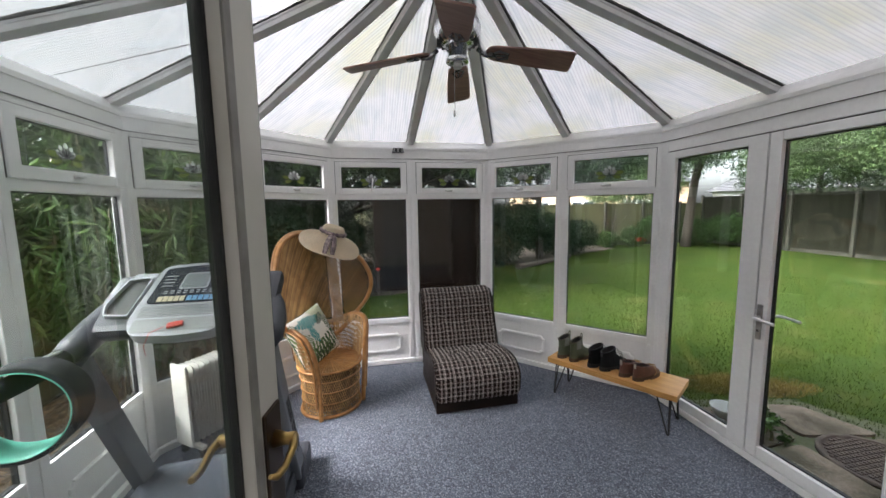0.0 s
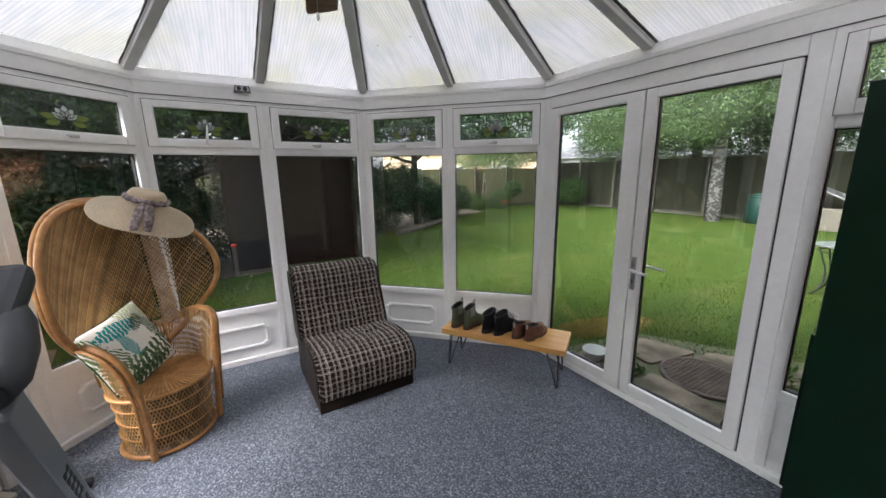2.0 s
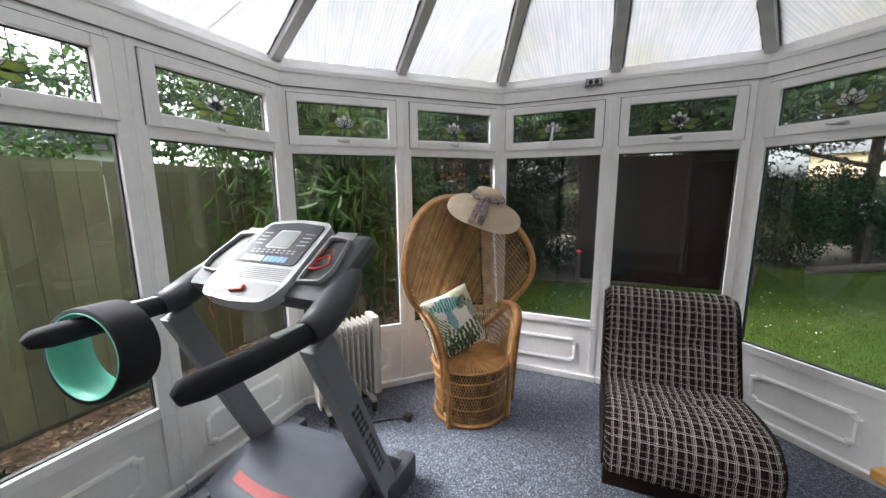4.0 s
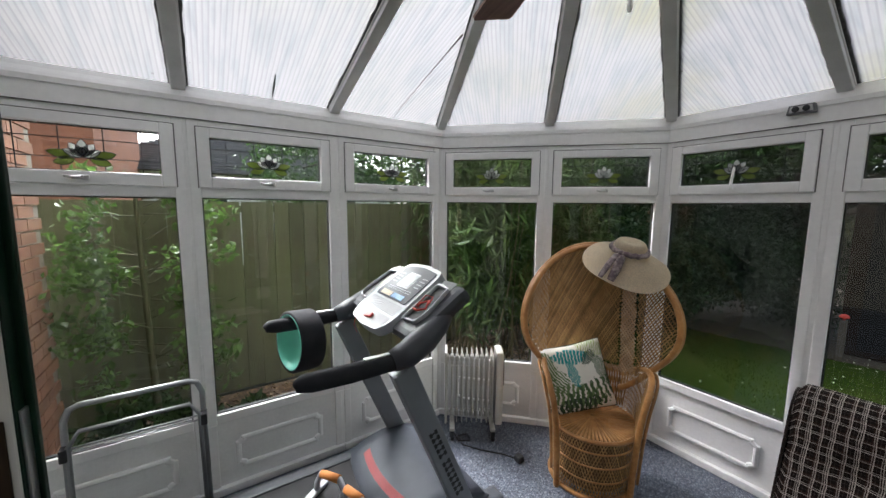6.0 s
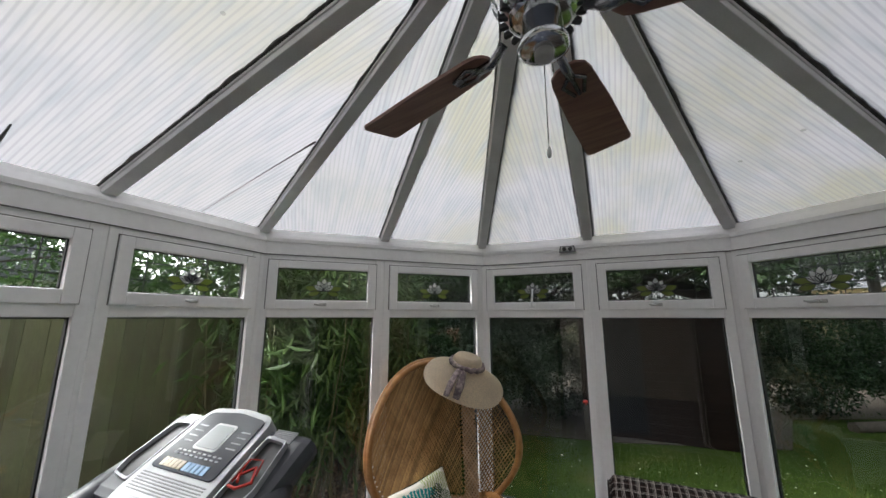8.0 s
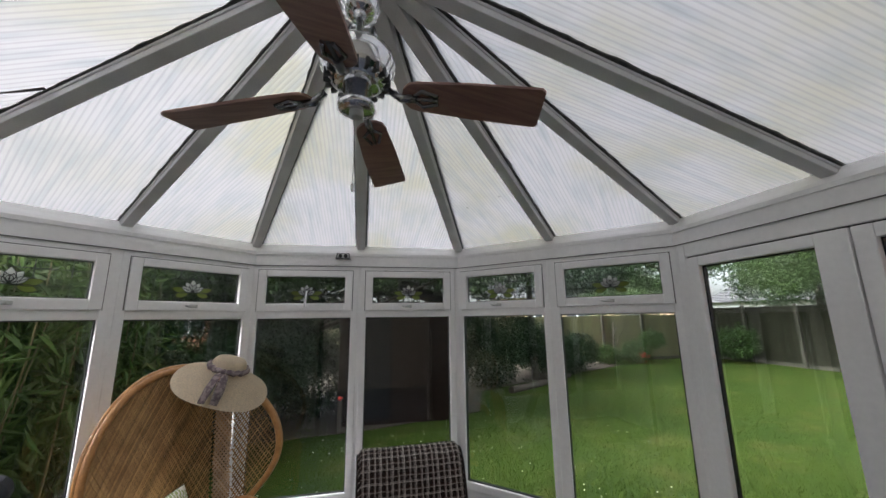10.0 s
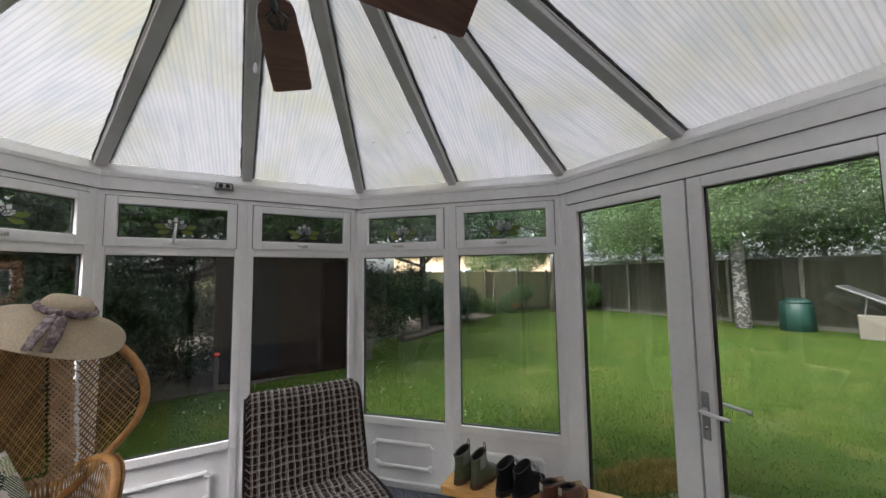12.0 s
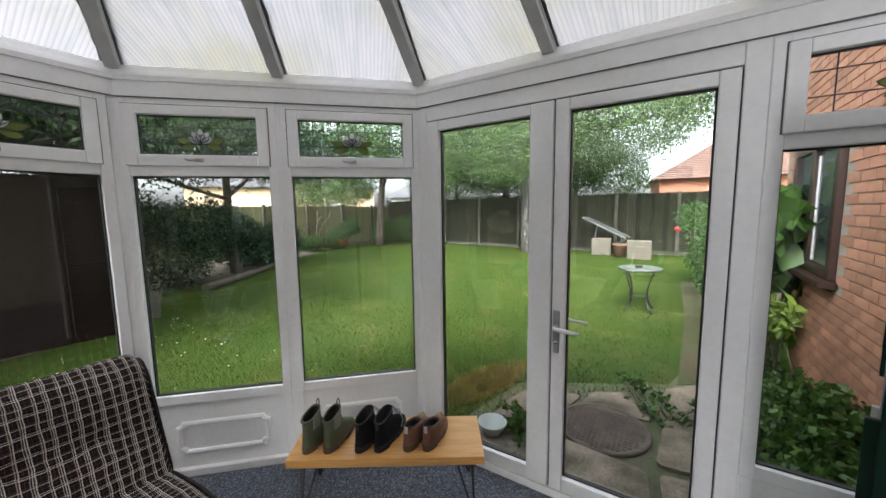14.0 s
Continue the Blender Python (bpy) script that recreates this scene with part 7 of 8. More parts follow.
# thin trained shrub by the fence
sh = thing("holly_shrub", "open twiggy shrub with glossy green leaves before the fence", "shrub", pose(-2.85, -0.98, GZ))
bm = bmesh.new()
limb(bm, (0, 0, 0), (0.03, -0.03, 2.0), 0.028, 0.012, 0.01, 7, rnd)
pts = []
for i in range(46):
    z = rnd.uniform(0.35, 1.95)
    a = rnd.choice((1, -1)) * rnd.uniform(0.6, 2.4)
    L = rnd.uniform(0.25, 0.62)
    s = Vector((0, 0, z))
    e = s + Vector((math.cos(a) * L * 0.55, math.sin(a) * L, rnd.uniform(-0.08, 0.3)))
    limb(bm, s, e, 0.006, 0.002, 0.12, 5, rnd)
    for k in range(7):
        pts.append(s.lerp(e, rnd.uniform(0.5, 1.0)))
part("stems", bm, STEM, sh)
tp = np.repeat(np.array([tuple(p) for p in pts]), 7, 0) + NR.normal(size=(len(pts) * 7, 3)) * 0.045
ob = new("foliage", leaf_mesh("foliage", tp, 0.070, LEAF_HOLLY, 0.0, 0.5))
ob.parent = sh
bush("ground_plant", "low green plant at the foot of the fence", (-2.75, -0.75), [((0, 0, 0.12, 0.22), 900), ((0.1, 0.35, 0.1, 0.2), 700), ((-0.1, -0.35, 0.2, 0.25), 900)], LEAF_MID, 0.09, droop=0.0)

# bed by the house wall
bush("herb_patch", "low bright green herbs along the house wall", (2.95, -1.12), [((0, 0, 0.14, 0.28), 1800), ((0.5, 0.05, 0.16, 0.28), 1800), ((0.95, 0.0, 0.2, 0.25), 1500), ((-0.45, 0, 0.16, 0.25), 1400), ((0.25, -0.15, 0.3, 0.22), 1100)], LEAF_GLOSSY, 0.055, droop=0.0, narrow=0.8)
bush("vine", "broad-leaved vine climbing by the kitchen window", (4.85, -1.25), [((0, 0, 0.8, 0.40), 90), ((-0.1, 0.05, 1.35, 0.35), 110), ((0.2, 0, 1.75, 0.3), 70), ((0.15, 0.0, 0.45, 0.35), 80)], LEAF_GLOSSY, 0.26, per=5, droop=0.35, narrow=0.85)
bush("lime_plant", "yellow-green variegated plant before the brick wall", (3.75, -1.05), [((0, 0, 0.80, 0.17), 260), ((0.12, 0.1, 0.72, 0.13), 160)], LEAF_LIME, 0.10, per=6, droop=0.2, narrow=0.6)
bush("lime_plant", "yellow-green variegated plant before the brick wall", (4.6, -1.0), [((0, 0, 1.12, 0.17), 240)], LEAF_LIME, 0.10, per=6, droop=0.2, narrow=0.6)
bush("patio_plant", "small trailing plant with a pink flower at the patio edge", (3.25, -0.42), [((0, 0, 0.06, 0.16), 220), ((0.2, 0.25, 0.08, 0.14), 180), ((0.05, -0.2, 0.05, 0.14), 160)], LEAF_GLOSSY, 0.05, droop=0.0, narrow=0.7)
bush("patio_plant", "small trailing plant at the door sill", (2.45, 0.38), [((0, 0, 0.06, 0.13), 260), ((0.1, 0.15, 0.08, 0.12), 220)], LEAF_GLOSSY, 0.045, droop=0.0, narrow=0.7)

# ---- lawn blades, daisies, leaf litter ----
BLADE = leaf_mat("grass_blade", (0.055, 0.098, 0.016), (0.085, 0.115, 0.022), 0.3, 0.6)
n = 95000
ang = NR.uniform(-0.25, 2.5, n)
rad_ = 2.2 + 8.5 * NR.uniform(0, 1, n) ** 1.35
px_, py_ = rad_ * np.cos(ang), rad_ * np.sin(ang) + 0.4
keep = ~((px_ < 3.15) & (py_ < 0.62)) & ~((np.abs(px_) < 2.1) & (py_ < 2.2)) & (px_ + py_ > 2.95) & ~((px_ > -0.6) & (px_ < 2.1) & (py_ > 5.3)) & (py_ > -0.45) & (px_ > -1.9)
gp = np.stack([px_, py_, np.full(n, GZ)], 1)[keep]
g = new("grass", leaf_mesh("grass", gp, 0.034, BLADE, 0.0, 0.16, np.array((0.0, 0.0, 1.1))))
tagged(g, "short green grass blades of the lawn", "grass", kind="stuff")
DAISY = mat("daisy_white", (0.75, 0.74, 0.62), 0.7)
n = 230
fx, fy = NR.uniform(-1.2, 4.2, n), NR.uniform(2.6, 6.0, n)
me = leaf_mesh("daisies", np.stack([fx, fy, np.full(n, GZ + 0.035)], 1), 0.018, DAISY, 0.0, 0.9, np.array((0.9, 0.0, 0.1)))
tagged(new("daisies", me), "scattered small white daisies in the lawn", "daisies", kind="stuff")
LITTER = mat("brown_leaf_litter", (0.22, 0.14, 0.085), 0.95, col2=(0.13, 0.085, 0.055), scale=12, fine=0.4, fine_scale=60, bump=0.8, bump_scale=50)
bm = bmesh.new()
prism(bm, [(-3.42, -1.5), (-1.98, -1.5), (-1.98, 1.0), (-1.6, 1.5), (-2.0, 3.6), (-3.42, 4.2)], GZ - 0.05, GZ + 0.012)
solid("soil_bed", bm, LITTER, "brown soil and leaf litter between the glass and the fence", "soil bed")
n = 5200
lp_ = np.stack([NR.uniform(-3.4, -2.0, n), NR.uniform(-1.4, 3.4, n), np.full(n, GZ + 0.02)], 1)
LEAFBROWN = mat("dead_leaf", (0.32, 0.19, 0.10), 0.85, col2=(0.45, 0.33, 0.22), scale=4, island=0.5)
tagged(new("dead_leaves", leaf_mesh("dead_leaves", lp_, 0.055, LEAFBROWN, 0.0, 0.55, np.array((0.8, 0.2, 0.1)))), "fallen brown leaves on the soil", "dead leaves", kind="stuff")
bm = bmesh.new()
prism(bm, [(-3.3, 5.2), (0.0, 5.7), (2.3, 6.4), (3.0, 8.4), (6.0, 9.9), (9.5, 11.6), (9.5, 13.0), (-3.3, 13.0)], GZ - 0.05, GZ + 0.01)
solid("shade_border", bm, mat("dark_soil", (0.055, 0.042, 0.03), 0.95, bump=0.7, bump_scale=40), "dark bare soil under the trees", "soil bed")

DRY = leaf_mat("dry_grass_blade", (0.27, 0.20, 0.065), (0.17, 0.16, 0.045), 0.3, 0.7)
n = 5200
wa, wr = NR.uniform(0, 2 * math.pi, n), np.sqrt(NR.uniform(0, 1, n)) * (1 + 0.25 * np.sin(3 * NR.uniform(0, 2 * math.pi, n)))
wp = np.stack([3.05 + 0.52 * wr * np.cos(wa), 1.02 + 0.20 * wr * np.sin(wa) - 0.12 * wr * np.cos(wa), np.full(n, GZ + 0.002)], 1)
tagged(new("dry_grass", leaf_mesh("dry_grass", wp, 0.045, DRY, 0.0, 0.16, np.array((0.3, 0.2, 0.55)))), "straw-coloured worn grass beside the patio", "grass", kind="stuff")

# ---- patio ----
STONE = mat("worn_paving_stone", (0.22, 0.178, 0.138), 0.9, spec=0.15, col2=(0.075, 0.066, 0.044), scale=3.5, fine=0.38, fine_scale=70, bump=0.5, bump_scale=35, island=0.18)
bm = bmesh.new()
prism(bm, [(1.95, -1.45), (4.4, -1.45), (4.9, -0.75), (3.9, -0.45), (3.45, 0.35), (3.2, 0.75), (2.2, 0.95), (1.95, 0.9)], GZ - 0.06, GZ + 0.008)
patio = solid("patio", bm, mat("patio_joint_soil", (0.075, 0.075, 0.040), 0.95, col2=(0.055, 0.070, 0.022), scale=4, fine=0.3, fine_scale=60, bump=0.5), "worn irregular stone patio outside the garden doors", "patio")
for k, out in enumerate(([(2.0, 0.22), (2.62, 0.28), (2.72, 0.70), (2.05, 0.82)], [(2.68, 0.30), (3.25, 0.18), (3.12, 0.62), (2.78, 0.72)], [(2.0, -0.42), (2.50, -0.36), (2.56, 0.22), (2.0, 0.16)], [(3.12, -0.36), (3.55, -0.20), (3.36, 0.12), (3.08, 0.16)],
                         [(2.0, -0.98), (2.6, -0.92), (2.52, -0.42), (2.0, -0.48)], [(2.66, -0.92), (3.3, -0.84), (3.2, -0.44), (2.6, -0.40)], [(3.36, -0.82), (4.1, -0.80), (3.75, -0.42), (3.26, -0.42)])):
    bm = bmesh.new()
    prism(bm, rounded(out, 0.06, 3), GZ + 0.004, GZ + 0.026 + 0.004 * (k % 3))
    part("paving_slab", bm, STONE, patio)
mh = thing("manhole_cover", "round rusty iron manhole cover set in the patio", "manhole cover", pose(2.86, -0.05, GZ + 0.008))
IRON = mat("rusty_cast_iron", (0.115, 0.085, 0.065), 0.85, metal=0.1, col2=(0.07, 0.052, 0.042), scale=9, bump=0.4)
bm = bmesh.new()
lathe(bm, [(0.32, 0.0), (0.32, 0.022), (0.290, 0.024), (0.288, 0.014), (0.001, 0.014)], 40)
part("plate", bm, IRON, mh)
bm = bmesh.new()
for i in range(-8, 9):
    for j in range(-8, 9):
        if math.hypot(i, j) < 8.2:
            bx(bm, i * 0.033 - 0.011, i * 0.033 + 0.011, j * 0.033 - 0.011, j * 0.033 + 0.011, 0.012, 0.022)
part("tread_studs", bm, IRON, mh)
bowl = new("bowl", None)
tagged(bowl, "white plastic bowl on the ground by the door", "bowl")
bowl.matrix_basis = pose(2.36, 0.62, GZ + 0.027)
bm = bmesh.new()
lathe(bm, [(0.001, 0.006), (0.055, 0.006), (0.095, 0.085), (0.105, 0.088), (0.105, 0.080), (0.062, 0.0), (0.001, 0.0)], 28)
part("shell", bm, mat("pale_plastic", (0.40, 0.42, 0.40), 0.4), bowl)

# ---- bistro table ----
tb = thing("bistro_table", "small round garden table with a pale top and metal legs", "garden table", pose(6.56, 0.01, GZ))
bm = bmesh.new()
lathe(bm, [(0.001, 0.665), (0.30, 0.665), (0.318, 0.672), (0.318, 0.690), (0.30, 0.694), (0.001, 0.692)], 36)
part("tabletop", bm, mat("pale_mosaic_top", (0.10, 0.11, 0.10), 0.5, spec=0.3, col2=(0.075, 0.09, 0.08), scale=14), tb)
for i in range(4):
    a = math.pi / 4 + i * math.pi / 2
    bm = bmesh.new()
    c, s = math.cos(a), math.sin(a)
    tube(bm, [(c * r, s * r, z) for r, z in ((0.27, 0.665), (0.225, 0.52), (0.165, 0.36), (0.15, 0.22), (0.20, 0.08), (0.28, 0.0))], 0.011, 8)
    part("leg", bm, BLACK_METAL, tb)
for r, z in ((0.155, 0.24), (0.25, 0.60)):
    bm = bmesh.new()
    tube(bm, [(r * math.cos(2 * math.pi * t / 24), r * math.sin(2 * math.pi * t / 24), z) for t in range(24)], 0.007, 6, True)
    part("ring", bm, BLACK_METAL, tb)
bm = bmesh.new()
lathe(bm, [(0.02, 0.694), (0.05, 0.70), (0.06, 0.725), (0.045, 0.72), (0.02, 0.70)], 14)
ash = new("ashtray", mesh_of("ashtray", bm, BLACK_METAL))
ash.matrix_basis = pose(6.55, 0.03, GZ)
tagged(ash, "small dark dish on the garden table", "dish")

# ---- things by the far fence ----
CANVAS = mat("faded_beige_canvas", (0.095, 0.085, 0.068), 0.9, col2=(0.11, 0.095, 0.072), scale=4, bump=0.1)
for x, y, w, a in ((13.55, 1.72, 0.62, 96), (12.95, 0.50, 0.68, 88)):
    bm = bmesh.new()
    bx(bm, -w / 2, w / 2, -0.06, 0.06, 0.0, 0.62, pose(0, 0, 0, -12, 0, 0), 0.03)
    solid("garden_cushion", bm, CANVAS, "faded beige garden seat pad propped upright by the fence", "seat pad", kind="", m=pose(x, y, GZ, 0, 0, a))
bm = bmesh.new()
lathe(bm, [(0.16, 0.0), (0.22, 0.36), (0.25, 0.38), (0.25, 0.44), (0.22, 0.44), (0.20, 0.40), (0.001, 0.38)], 24)
solid("plant_pot", bm, mat("terracotta", (0.13, 0.065, 0.04), 0.85, col2=(0.10, 0.058, 0.04), scale=7), "terracotta plant pot between the seat pads", "plant pot", kind="", m=pose(13.35, 1.10, GZ))
lg = thing("sun_lounger", "folded grey sun lounger leaning by the far fence", "sun lounger", pose(14.0, 1.75, GZ, 0, 0, 80))
bm = bmesh.new()
tube(bm, [(-0.35, 0, 0.35), (-0.9, 0, 0.62), (0.55, 0, 1.30), (0.55, 0.5, 1.30), (-0.9, 0.5, 0.62)], 0.025, 8)
tube(bm, [(0.2, 0, 1.1), (0.35, 0, 0.0)], 0.02, 8)
tube(bm, [(-0.6, 0, 0.7), (-0.7, 0, 0.0)], 0.02, 8)
part("frame", bm, mat("grey_lounger_tube", (0.13, 0.13, 0.125), 0.5), lg)
bm = bmesh.new()
bx(bm, -0.85, 0.0, 0.02, 0.48, -0.015, 0.015, pose(0.5, 0, 1.30, 0, -27, 0), 0.01)
bx(bm, -1.45, -0.85, 0.02, 0.48, -0.015, 0.015, pose(0.5, 0, 1.30, 0, -27, 0), 0.01)
part("sling", bm, mat("grey_sling", (0.06, 0.062, 0.06), 0.9, spec=0.05), lg)
wb = thing("compost_bin", "dark green plastic compost bin by the far fence", "compost bin", pose(14.1, 3.35, GZ))
bm = bmesh.new()
lathe(bm, [(0.40, 0.0), (0.36, 0.75), (0.34, 0.80)], 24)
part("body", bm, mat("green_plastic", (0.007, 0.034, 0.026), 0.5), wb)
bm = bmesh.new()
lathe(bm, [(0.36, 0.79), (0.37, 0.84), (0.20, 0.92), (0.001, 0.94)], 24)
part("lid", bm, bpy.data.materials["green_plastic"], wb)
gn = mat("bright_red_petals", (0.62, 0.05, 0.03), 0.6)
for x, y, s in ((10.6, 11.6, 0.07), (10.85, 11.7, 0.05)):
    me = leaf_mesh("flowers", np.array((x, y, GZ + 0.35)) + NR.normal(size=(60, 3)) * s, 0.06, gn, 0.0, 0.9)
    tagged(new("red_flowers", me), "clump of bright red flowers before the end fence", "flowers")
tl_ = thing("toadstool_ornament", "small red toadstool ornament on a post by the shed", "garden ornament", pose(-0.36, 5.70, GZ))
bm = bmesh.new()
bx(bm, -0.03, 0.03, -0.03, 0.03, 0.0, 0.50)
part("post", bm, BARK, tl_, "dark wooden post")
bm = bmesh.new()
lathe(bm, [(0.012, 0.50), (0.012, 0.53), (0.045, 0.53), (0.045, 0.545), (0.028, 0.568), (0.001, 0.575)], 14)
part("cap", bm, gn, tl_, "bright red cap")
bm = bmesh.new()
prism(bm, [(3.95, -0.52), (6.5, -0.62), (9.5, -0.55), (9.8, -1.45), (4.4, -1.45)], GZ - 0.05, GZ + 0.010)
solid("garden_path", bm, mat("muddy_path", (0.065, 0.050, 0.032), 0.95, spec=0.05, col2=(0.05, 0.062, 0.028), scale=3, fine=0.35, fine_scale=50, bump=0.7, bump_scale=40), "muddy path with moss beside the house", "path")
bm = bmesh.new()
limb(bm, (3.6, 7.9, GZ + 0.07), (6.2, 9.6, GZ + 0.07), 0.09, 0.07, 0.02, 8, rnd)
solid("edging_log", bm, BARK, "weathered log edging the shady border", "log", kind="")
bm = bmesh.new()
limb(bm, (9.7, 12.1, GZ), (9.9, 12.2, 1.5), 0.05, 0.03, 0.1, 7, rnd)
for i in range(7):
    limb(bm, (9.8, 12.1, 0.4 + 0.12 * i), (9.8 + rnd.uniform(-0.7, 0.7), 12.0, 1.0 + rnd.uniform(0, 0.6)), 0.02, 0.008, 0.2, 5, rnd)
solid("bare_shrub", bm, BARK, "bare branched shrub against the end fence", "shrub", kind="")

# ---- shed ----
# brown boards, with the deep shade of the trees put into their colour
SHEDWOOD = mat("shade_dark_shed_boards", (0.015, 0.0075, 0.005), 0.9, col2=(0.007, 0.004, 0.003), spec=0.1, scale=4, stretch=(1, 8, 8), bump=0.3, island=0.2)
shed = thing("garden_shed", "brown timber garden shed, tree shade put into its board colour", "shed", pose(-0.42, 6.0, GZ))
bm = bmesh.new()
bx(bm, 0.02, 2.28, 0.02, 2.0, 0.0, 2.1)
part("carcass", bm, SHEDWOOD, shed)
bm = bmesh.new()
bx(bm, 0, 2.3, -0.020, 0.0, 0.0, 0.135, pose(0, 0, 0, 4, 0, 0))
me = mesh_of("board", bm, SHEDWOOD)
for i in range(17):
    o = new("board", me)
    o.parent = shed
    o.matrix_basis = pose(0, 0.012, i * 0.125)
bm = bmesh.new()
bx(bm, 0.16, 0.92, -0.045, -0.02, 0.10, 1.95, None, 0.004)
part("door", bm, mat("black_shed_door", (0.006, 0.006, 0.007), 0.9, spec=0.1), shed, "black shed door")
bm = bmesh.new()
prism(bm, [(-0.15, 2.08), (1.15, 2.55), (2.45, 2.08), (2.45, 2.12), (1.15, 2.60), (-0.15, 2.12)], -0.15, 2.15, pose(0, 0, 0, 90, 0, 0) @ Matrix.Scale(-1, 4, (0, 0, 1)))
part("roof", bm, mat("roofing_felt", (0.03, 0.03, 0.03), 0.9, bump=0.3), shed, "dark felt roof")

# ---- neighbouring houses ----
RENDER_W = mat("white_render", (0.66, 0.66, 0.64), 0.9, col2=(0.56, 0.56, 0.54), scale=1.5, bump=0.1)
RENDER_C = mat("cream_render", (0.60, 0.43, 0.28), 0.9, col2=(0.52, 0.37, 0.24), scale=1.5, bump=0.1)
SLATE = mat("grey_slate", (0.13, 0.13, 0.135), 0.7, col2=(0.09, 0.09, 0.10), scale=3, fine=0.2, fine_scale=30)
TILE = mat("red_brown_roof_tile", (0.14, 0.078, 0.060), 0.8, col2=(0.10, 0.060, 0.050), scale=2, fine=0.2, fine_scale=20)
FARBRICK = mat("far_brick", (0.33, 0.13, 0.075), 0.9, col2=(0.25, 0.10, 0.06), scale=3, fine=0.2, fine_scale=25)
WINFAR = mat("dark_window", (0.03, 0.035, 0.045), 0.1, rvar=0.05)


def house_far(name, label, m, w, d, h, rise, wall, roof, windows):
    t = thing(name, label, "house", m)
    bm = bmesh.new()
    bx(bm, -w / 2, w / 2, -d / 2, d / 2, 0, h)
    part("wall", bm, wall, t)
    bm = bmesh.new()
    o = 0.4
    a = [bm.verts.new(c) for c in ((-w / 2 - o, -d / 2 - o, h), (w / 2 + o, -d / 2 - o, h), (w / 2 + o, d / 2 + o, h), (-w / 2 - o, d / 2 + o, h))]
    r = [bm.verts.new(c) for c in ((-w / 2 + d * 0.42, 0, h + rise), (w / 2 - d * 0.42, 0, h + rise))]
    for f in ((a[0], a[1], r[1], r[0]), (a[2], a[3], r[0], r[1]), (a[1], a[2], r[1]), (a[3], a[0], r[0]), (a[3], a[2], a[1], a[0])):
        bm.faces.new(f)
    rf = part("roof", bm, roof, t)
    bm = bmesh.new()
    k = int(d * 3)
    for i in range(k):
        t0 = i / k
        for sy in (-1, 1):
            y, z = sy * (d / 2 + o) * (1 - t0), h + rise * t0
            x = (w / 2 + o) * (1 - t0) + (w / 2 - d * 0.42) * t0
            bx(bm, -x, x, y - 0.03, y + 0.03, z + 0.005, z + 0.05)
    part("tile_courses", bm, roof, rf)
    for x, z, ww, hh, sd in windows:
        bm = bmesh.new()
        bx(bm, x - ww / 2, x + ww / 2, sd * d / 2 - 0.06, sd * d / 2 + 0.06, z, z + hh)
        win = part("window", bm, UPVC, t, "white framed window")
        bm = bmesh.new()
        for q in (0, 1):
            bx(bm, x - ww / 2 + 0.08 + q * ww / 2, x + q * ww / 2 - 0.06, sd * d / 2 - 0.075, sd * d / 2 + 0.075, z + 0.08, z + hh - 0.08)
        part("pane", bm, WINFAR, win)
    return t


house_far("bungalow", "brick bungalow with a red-brown tiled hip roof beyond the far fence", pose(26.0, -5.2, GZ, 0, 0, 96), 12, 8, 3.0, 2.5, FARBRICK, TILE, [(-2.5, 1.0, 1.8, 1.3, 1), (1.5, 1.0, 1.8, 1.3, 1)])
house_far("cream_house", "cream rendered house behind the end fence", pose(17.5, 25.5, GZ, 0, 0, 145), 12, 8, 3.3, 2.2, RENDER_C, SLATE, [(-3, 0.9, 1.6, 1.3, 1), (0.5, 0.9, 1.6, 1.3, 1), (3.5, 0.9, 1.2, 1.3, 1)])
house_far("white_house", "white rendered house behind the end fence", pose(27, 16, GZ, 0, 0, 125), 10, 7, 2.6, 2.2, RENDER_W, SLATE, [(-2, 0.9, 1.5, 1.2, 1), (2, 0.9, 1.5, 1.2, 1)])
house_far("slate_roof_house", "white house with a grey slate roof beyond the side fence", pose(-15.5, 1.0, GZ, 0, 0, 95), 9, 7, 2.7, 1.7, RENDER_W, SLATE, [(-2, 0.9, 1.5, 1.2, -1), (2, 0.9, 1.5, 1.2, -1)])
house_far("brick_house", "red brick house beyond the side fence", pose(-9.5, -5.4, GZ, 0, 0, 90), 7, 5, 4.6, 1.6, FARBRICK, SLATE, [(0, 2.9, 1.3, 1.2, -1)])

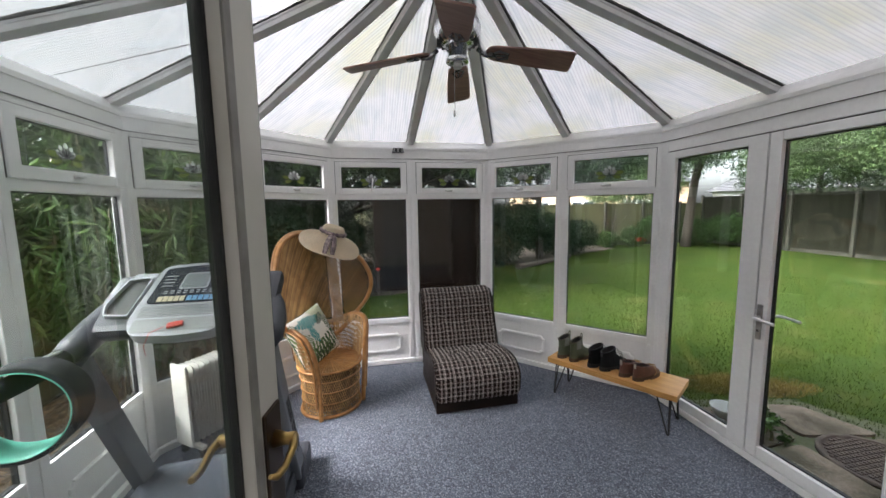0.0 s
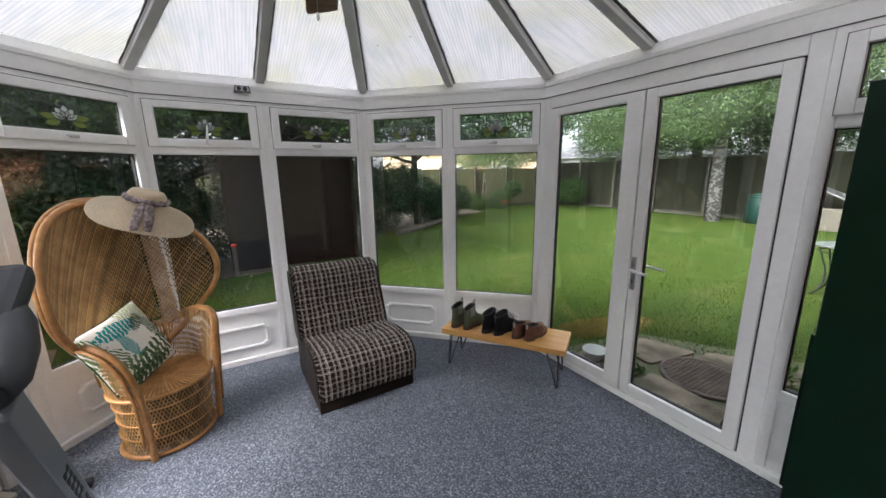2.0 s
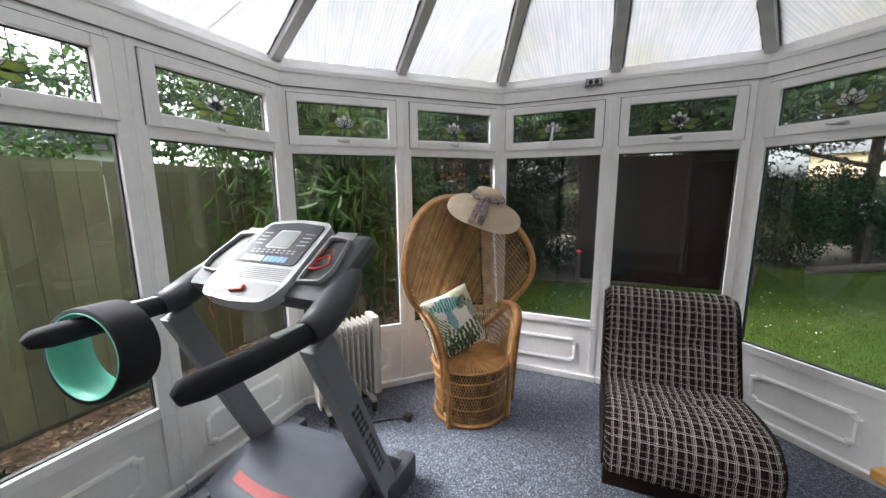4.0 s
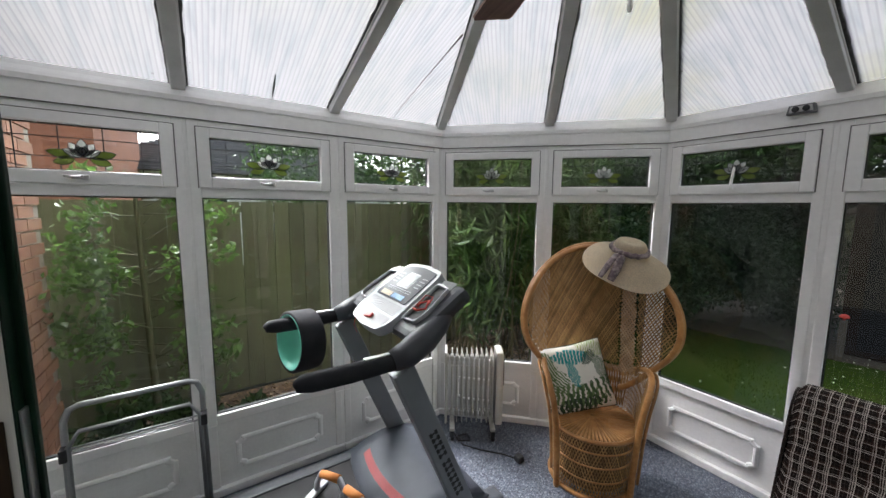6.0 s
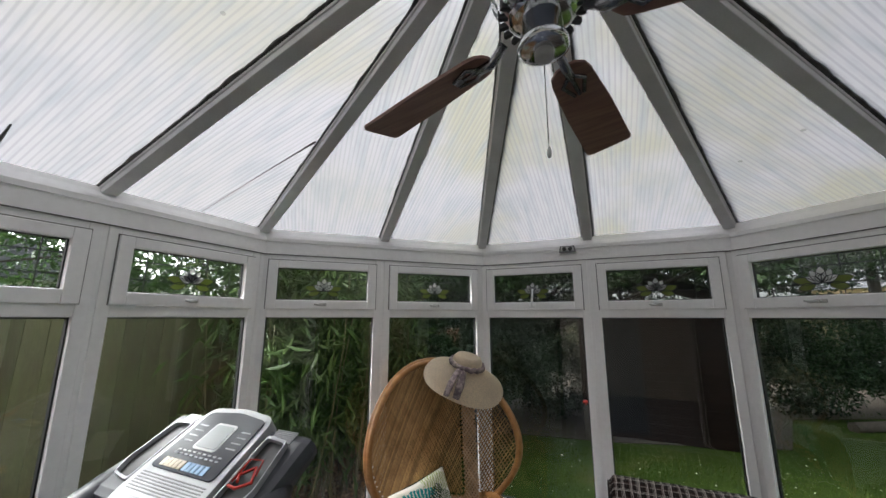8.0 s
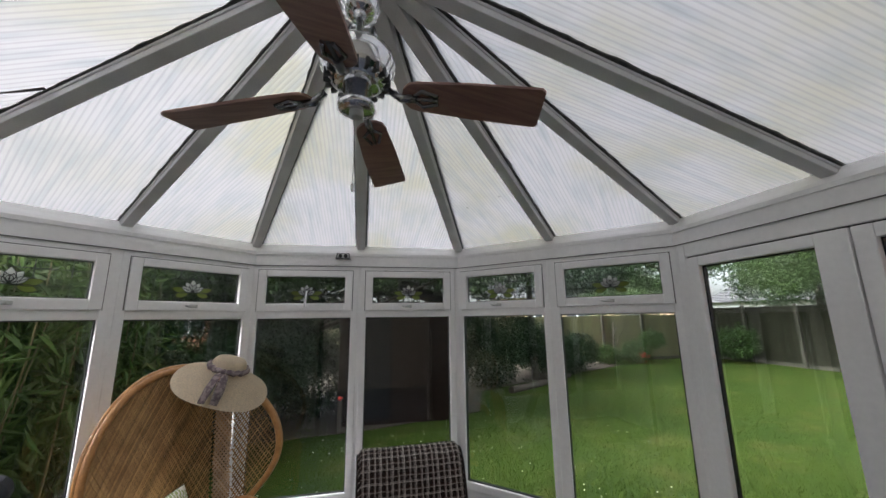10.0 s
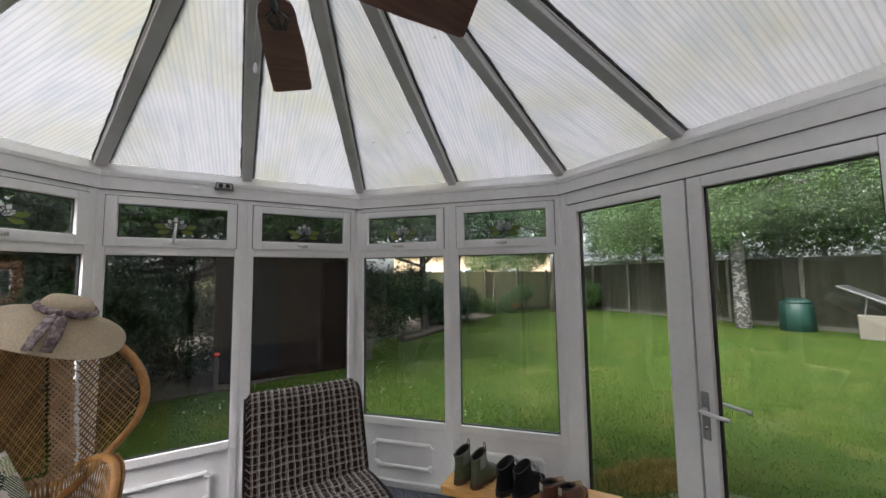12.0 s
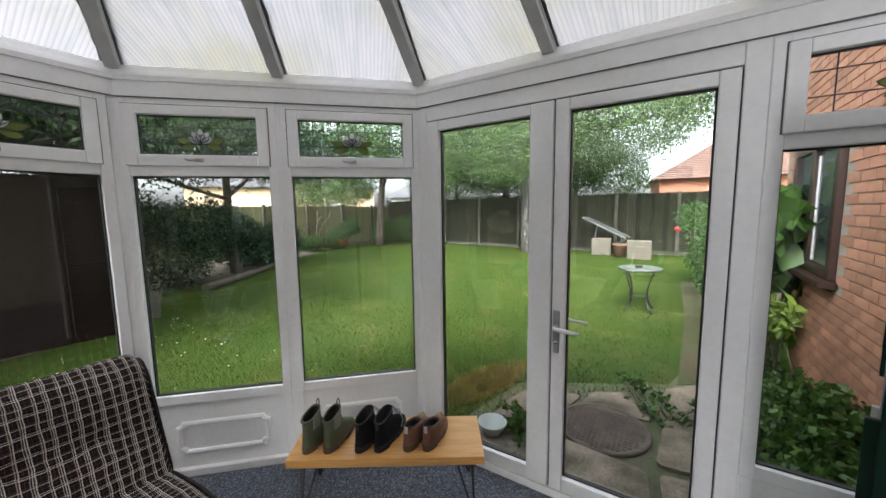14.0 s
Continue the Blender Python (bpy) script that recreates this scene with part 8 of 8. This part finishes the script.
# ---- kitchen window and drainpipe in the house wall ----
kw = thing("window_11", "dark framed kitchen window in the brick wall", "window", pose(4.62, YH - 0.012, 0), kind="structure")
DARKWOOD = mat("dark_brown_frame", (0.035, 0.016, 0.012), 0.4)
bm = bmesh.new()
for x0, x1, z0, z1 in ((-0.62, -0.54, 0.92, 2.05), (0.54, 0.62, 0.92, 2.05), (-0.54, 0.54, 0.92, 1.0), (-0.54, 0.54, 1.97, 2.05), (-0.05, 0.05, 1.0, 1.97)):
    bx(bm, x0, x1, 0.002, 0.05, z0, z1, None, 0.006)
part("window_frame", bm, DARKWOOD, kw)
bm = bmesh.new()
bx(bm, -0.68, 0.68, 0.002, 0.12, 0.86, 0.92, None, 0.01)
part("sill", bm, DARKWOOD, kw)
for x in (-0.295, 0.295):
    bm = bmesh.new()
    bx(bm, x - 0.242, x + 0.242, 0.012, 0.02, 1.0, 1.97)
    part("pane", bm, mat("kitchen_pane", (0.05, 0.06, 0.06), 0.06, rvar=0.03) if "kitchen_pane" not in bpy.data.materials else bpy.data.materials["kitchen_pane"], kw)
bm = bmesh.new()
bx(bm, -0.10, -0.06, 0.022, 0.028, 1.02, 1.92)
part("blind_edge", bm, UPVC, kw, "white blind edge")

# ---- bricks of the house wall, proud of the mortar ----
bm = bmesh.new()
bx(bm, -0.1075, 0.1075, -0.006, 0.014, -0.0325, 0.0325)
brick_me = mesh_of("brick", bm, BRICK)
bm = bmesh.new()
count = 0
for row in range(44):
    z = GZ + 0.04 + row * 0.075
    for col in range(28):
        x = 2.03 + col * 0.225 + (0.1125 if row % 2 else 0)
        if x > 5.6 or (abs(x - 4.62) < 0.76 and 0.84 < z < 2.08):
            continue
        if x < 5.3 and z < 2.2 and count < 300:
            o = new("brick", brick_me)
            o.parent = house
            o.matrix_basis = pose(x, YH - 0.012, z)
            count += 1
        else:
            bx(bm, x - 0.1075, x + 0.1075, YH - 0.018, YH + 0.002, z - 0.0325, z + 0.0325)
for row in range(44):
    z = GZ + 0.04 + row * 0.075
    for col in range(4):
        x = -2.73 + col * 0.225 + (0.1125 if row % 2 else 0)
        bx(bm, x - 0.1075, x + 0.1075, YH - 0.018, YH + 0.002, z - 0.0325, z + 0.0325)
tagged(part("far_bricks", bm, BRICK, house), kind="stuff")
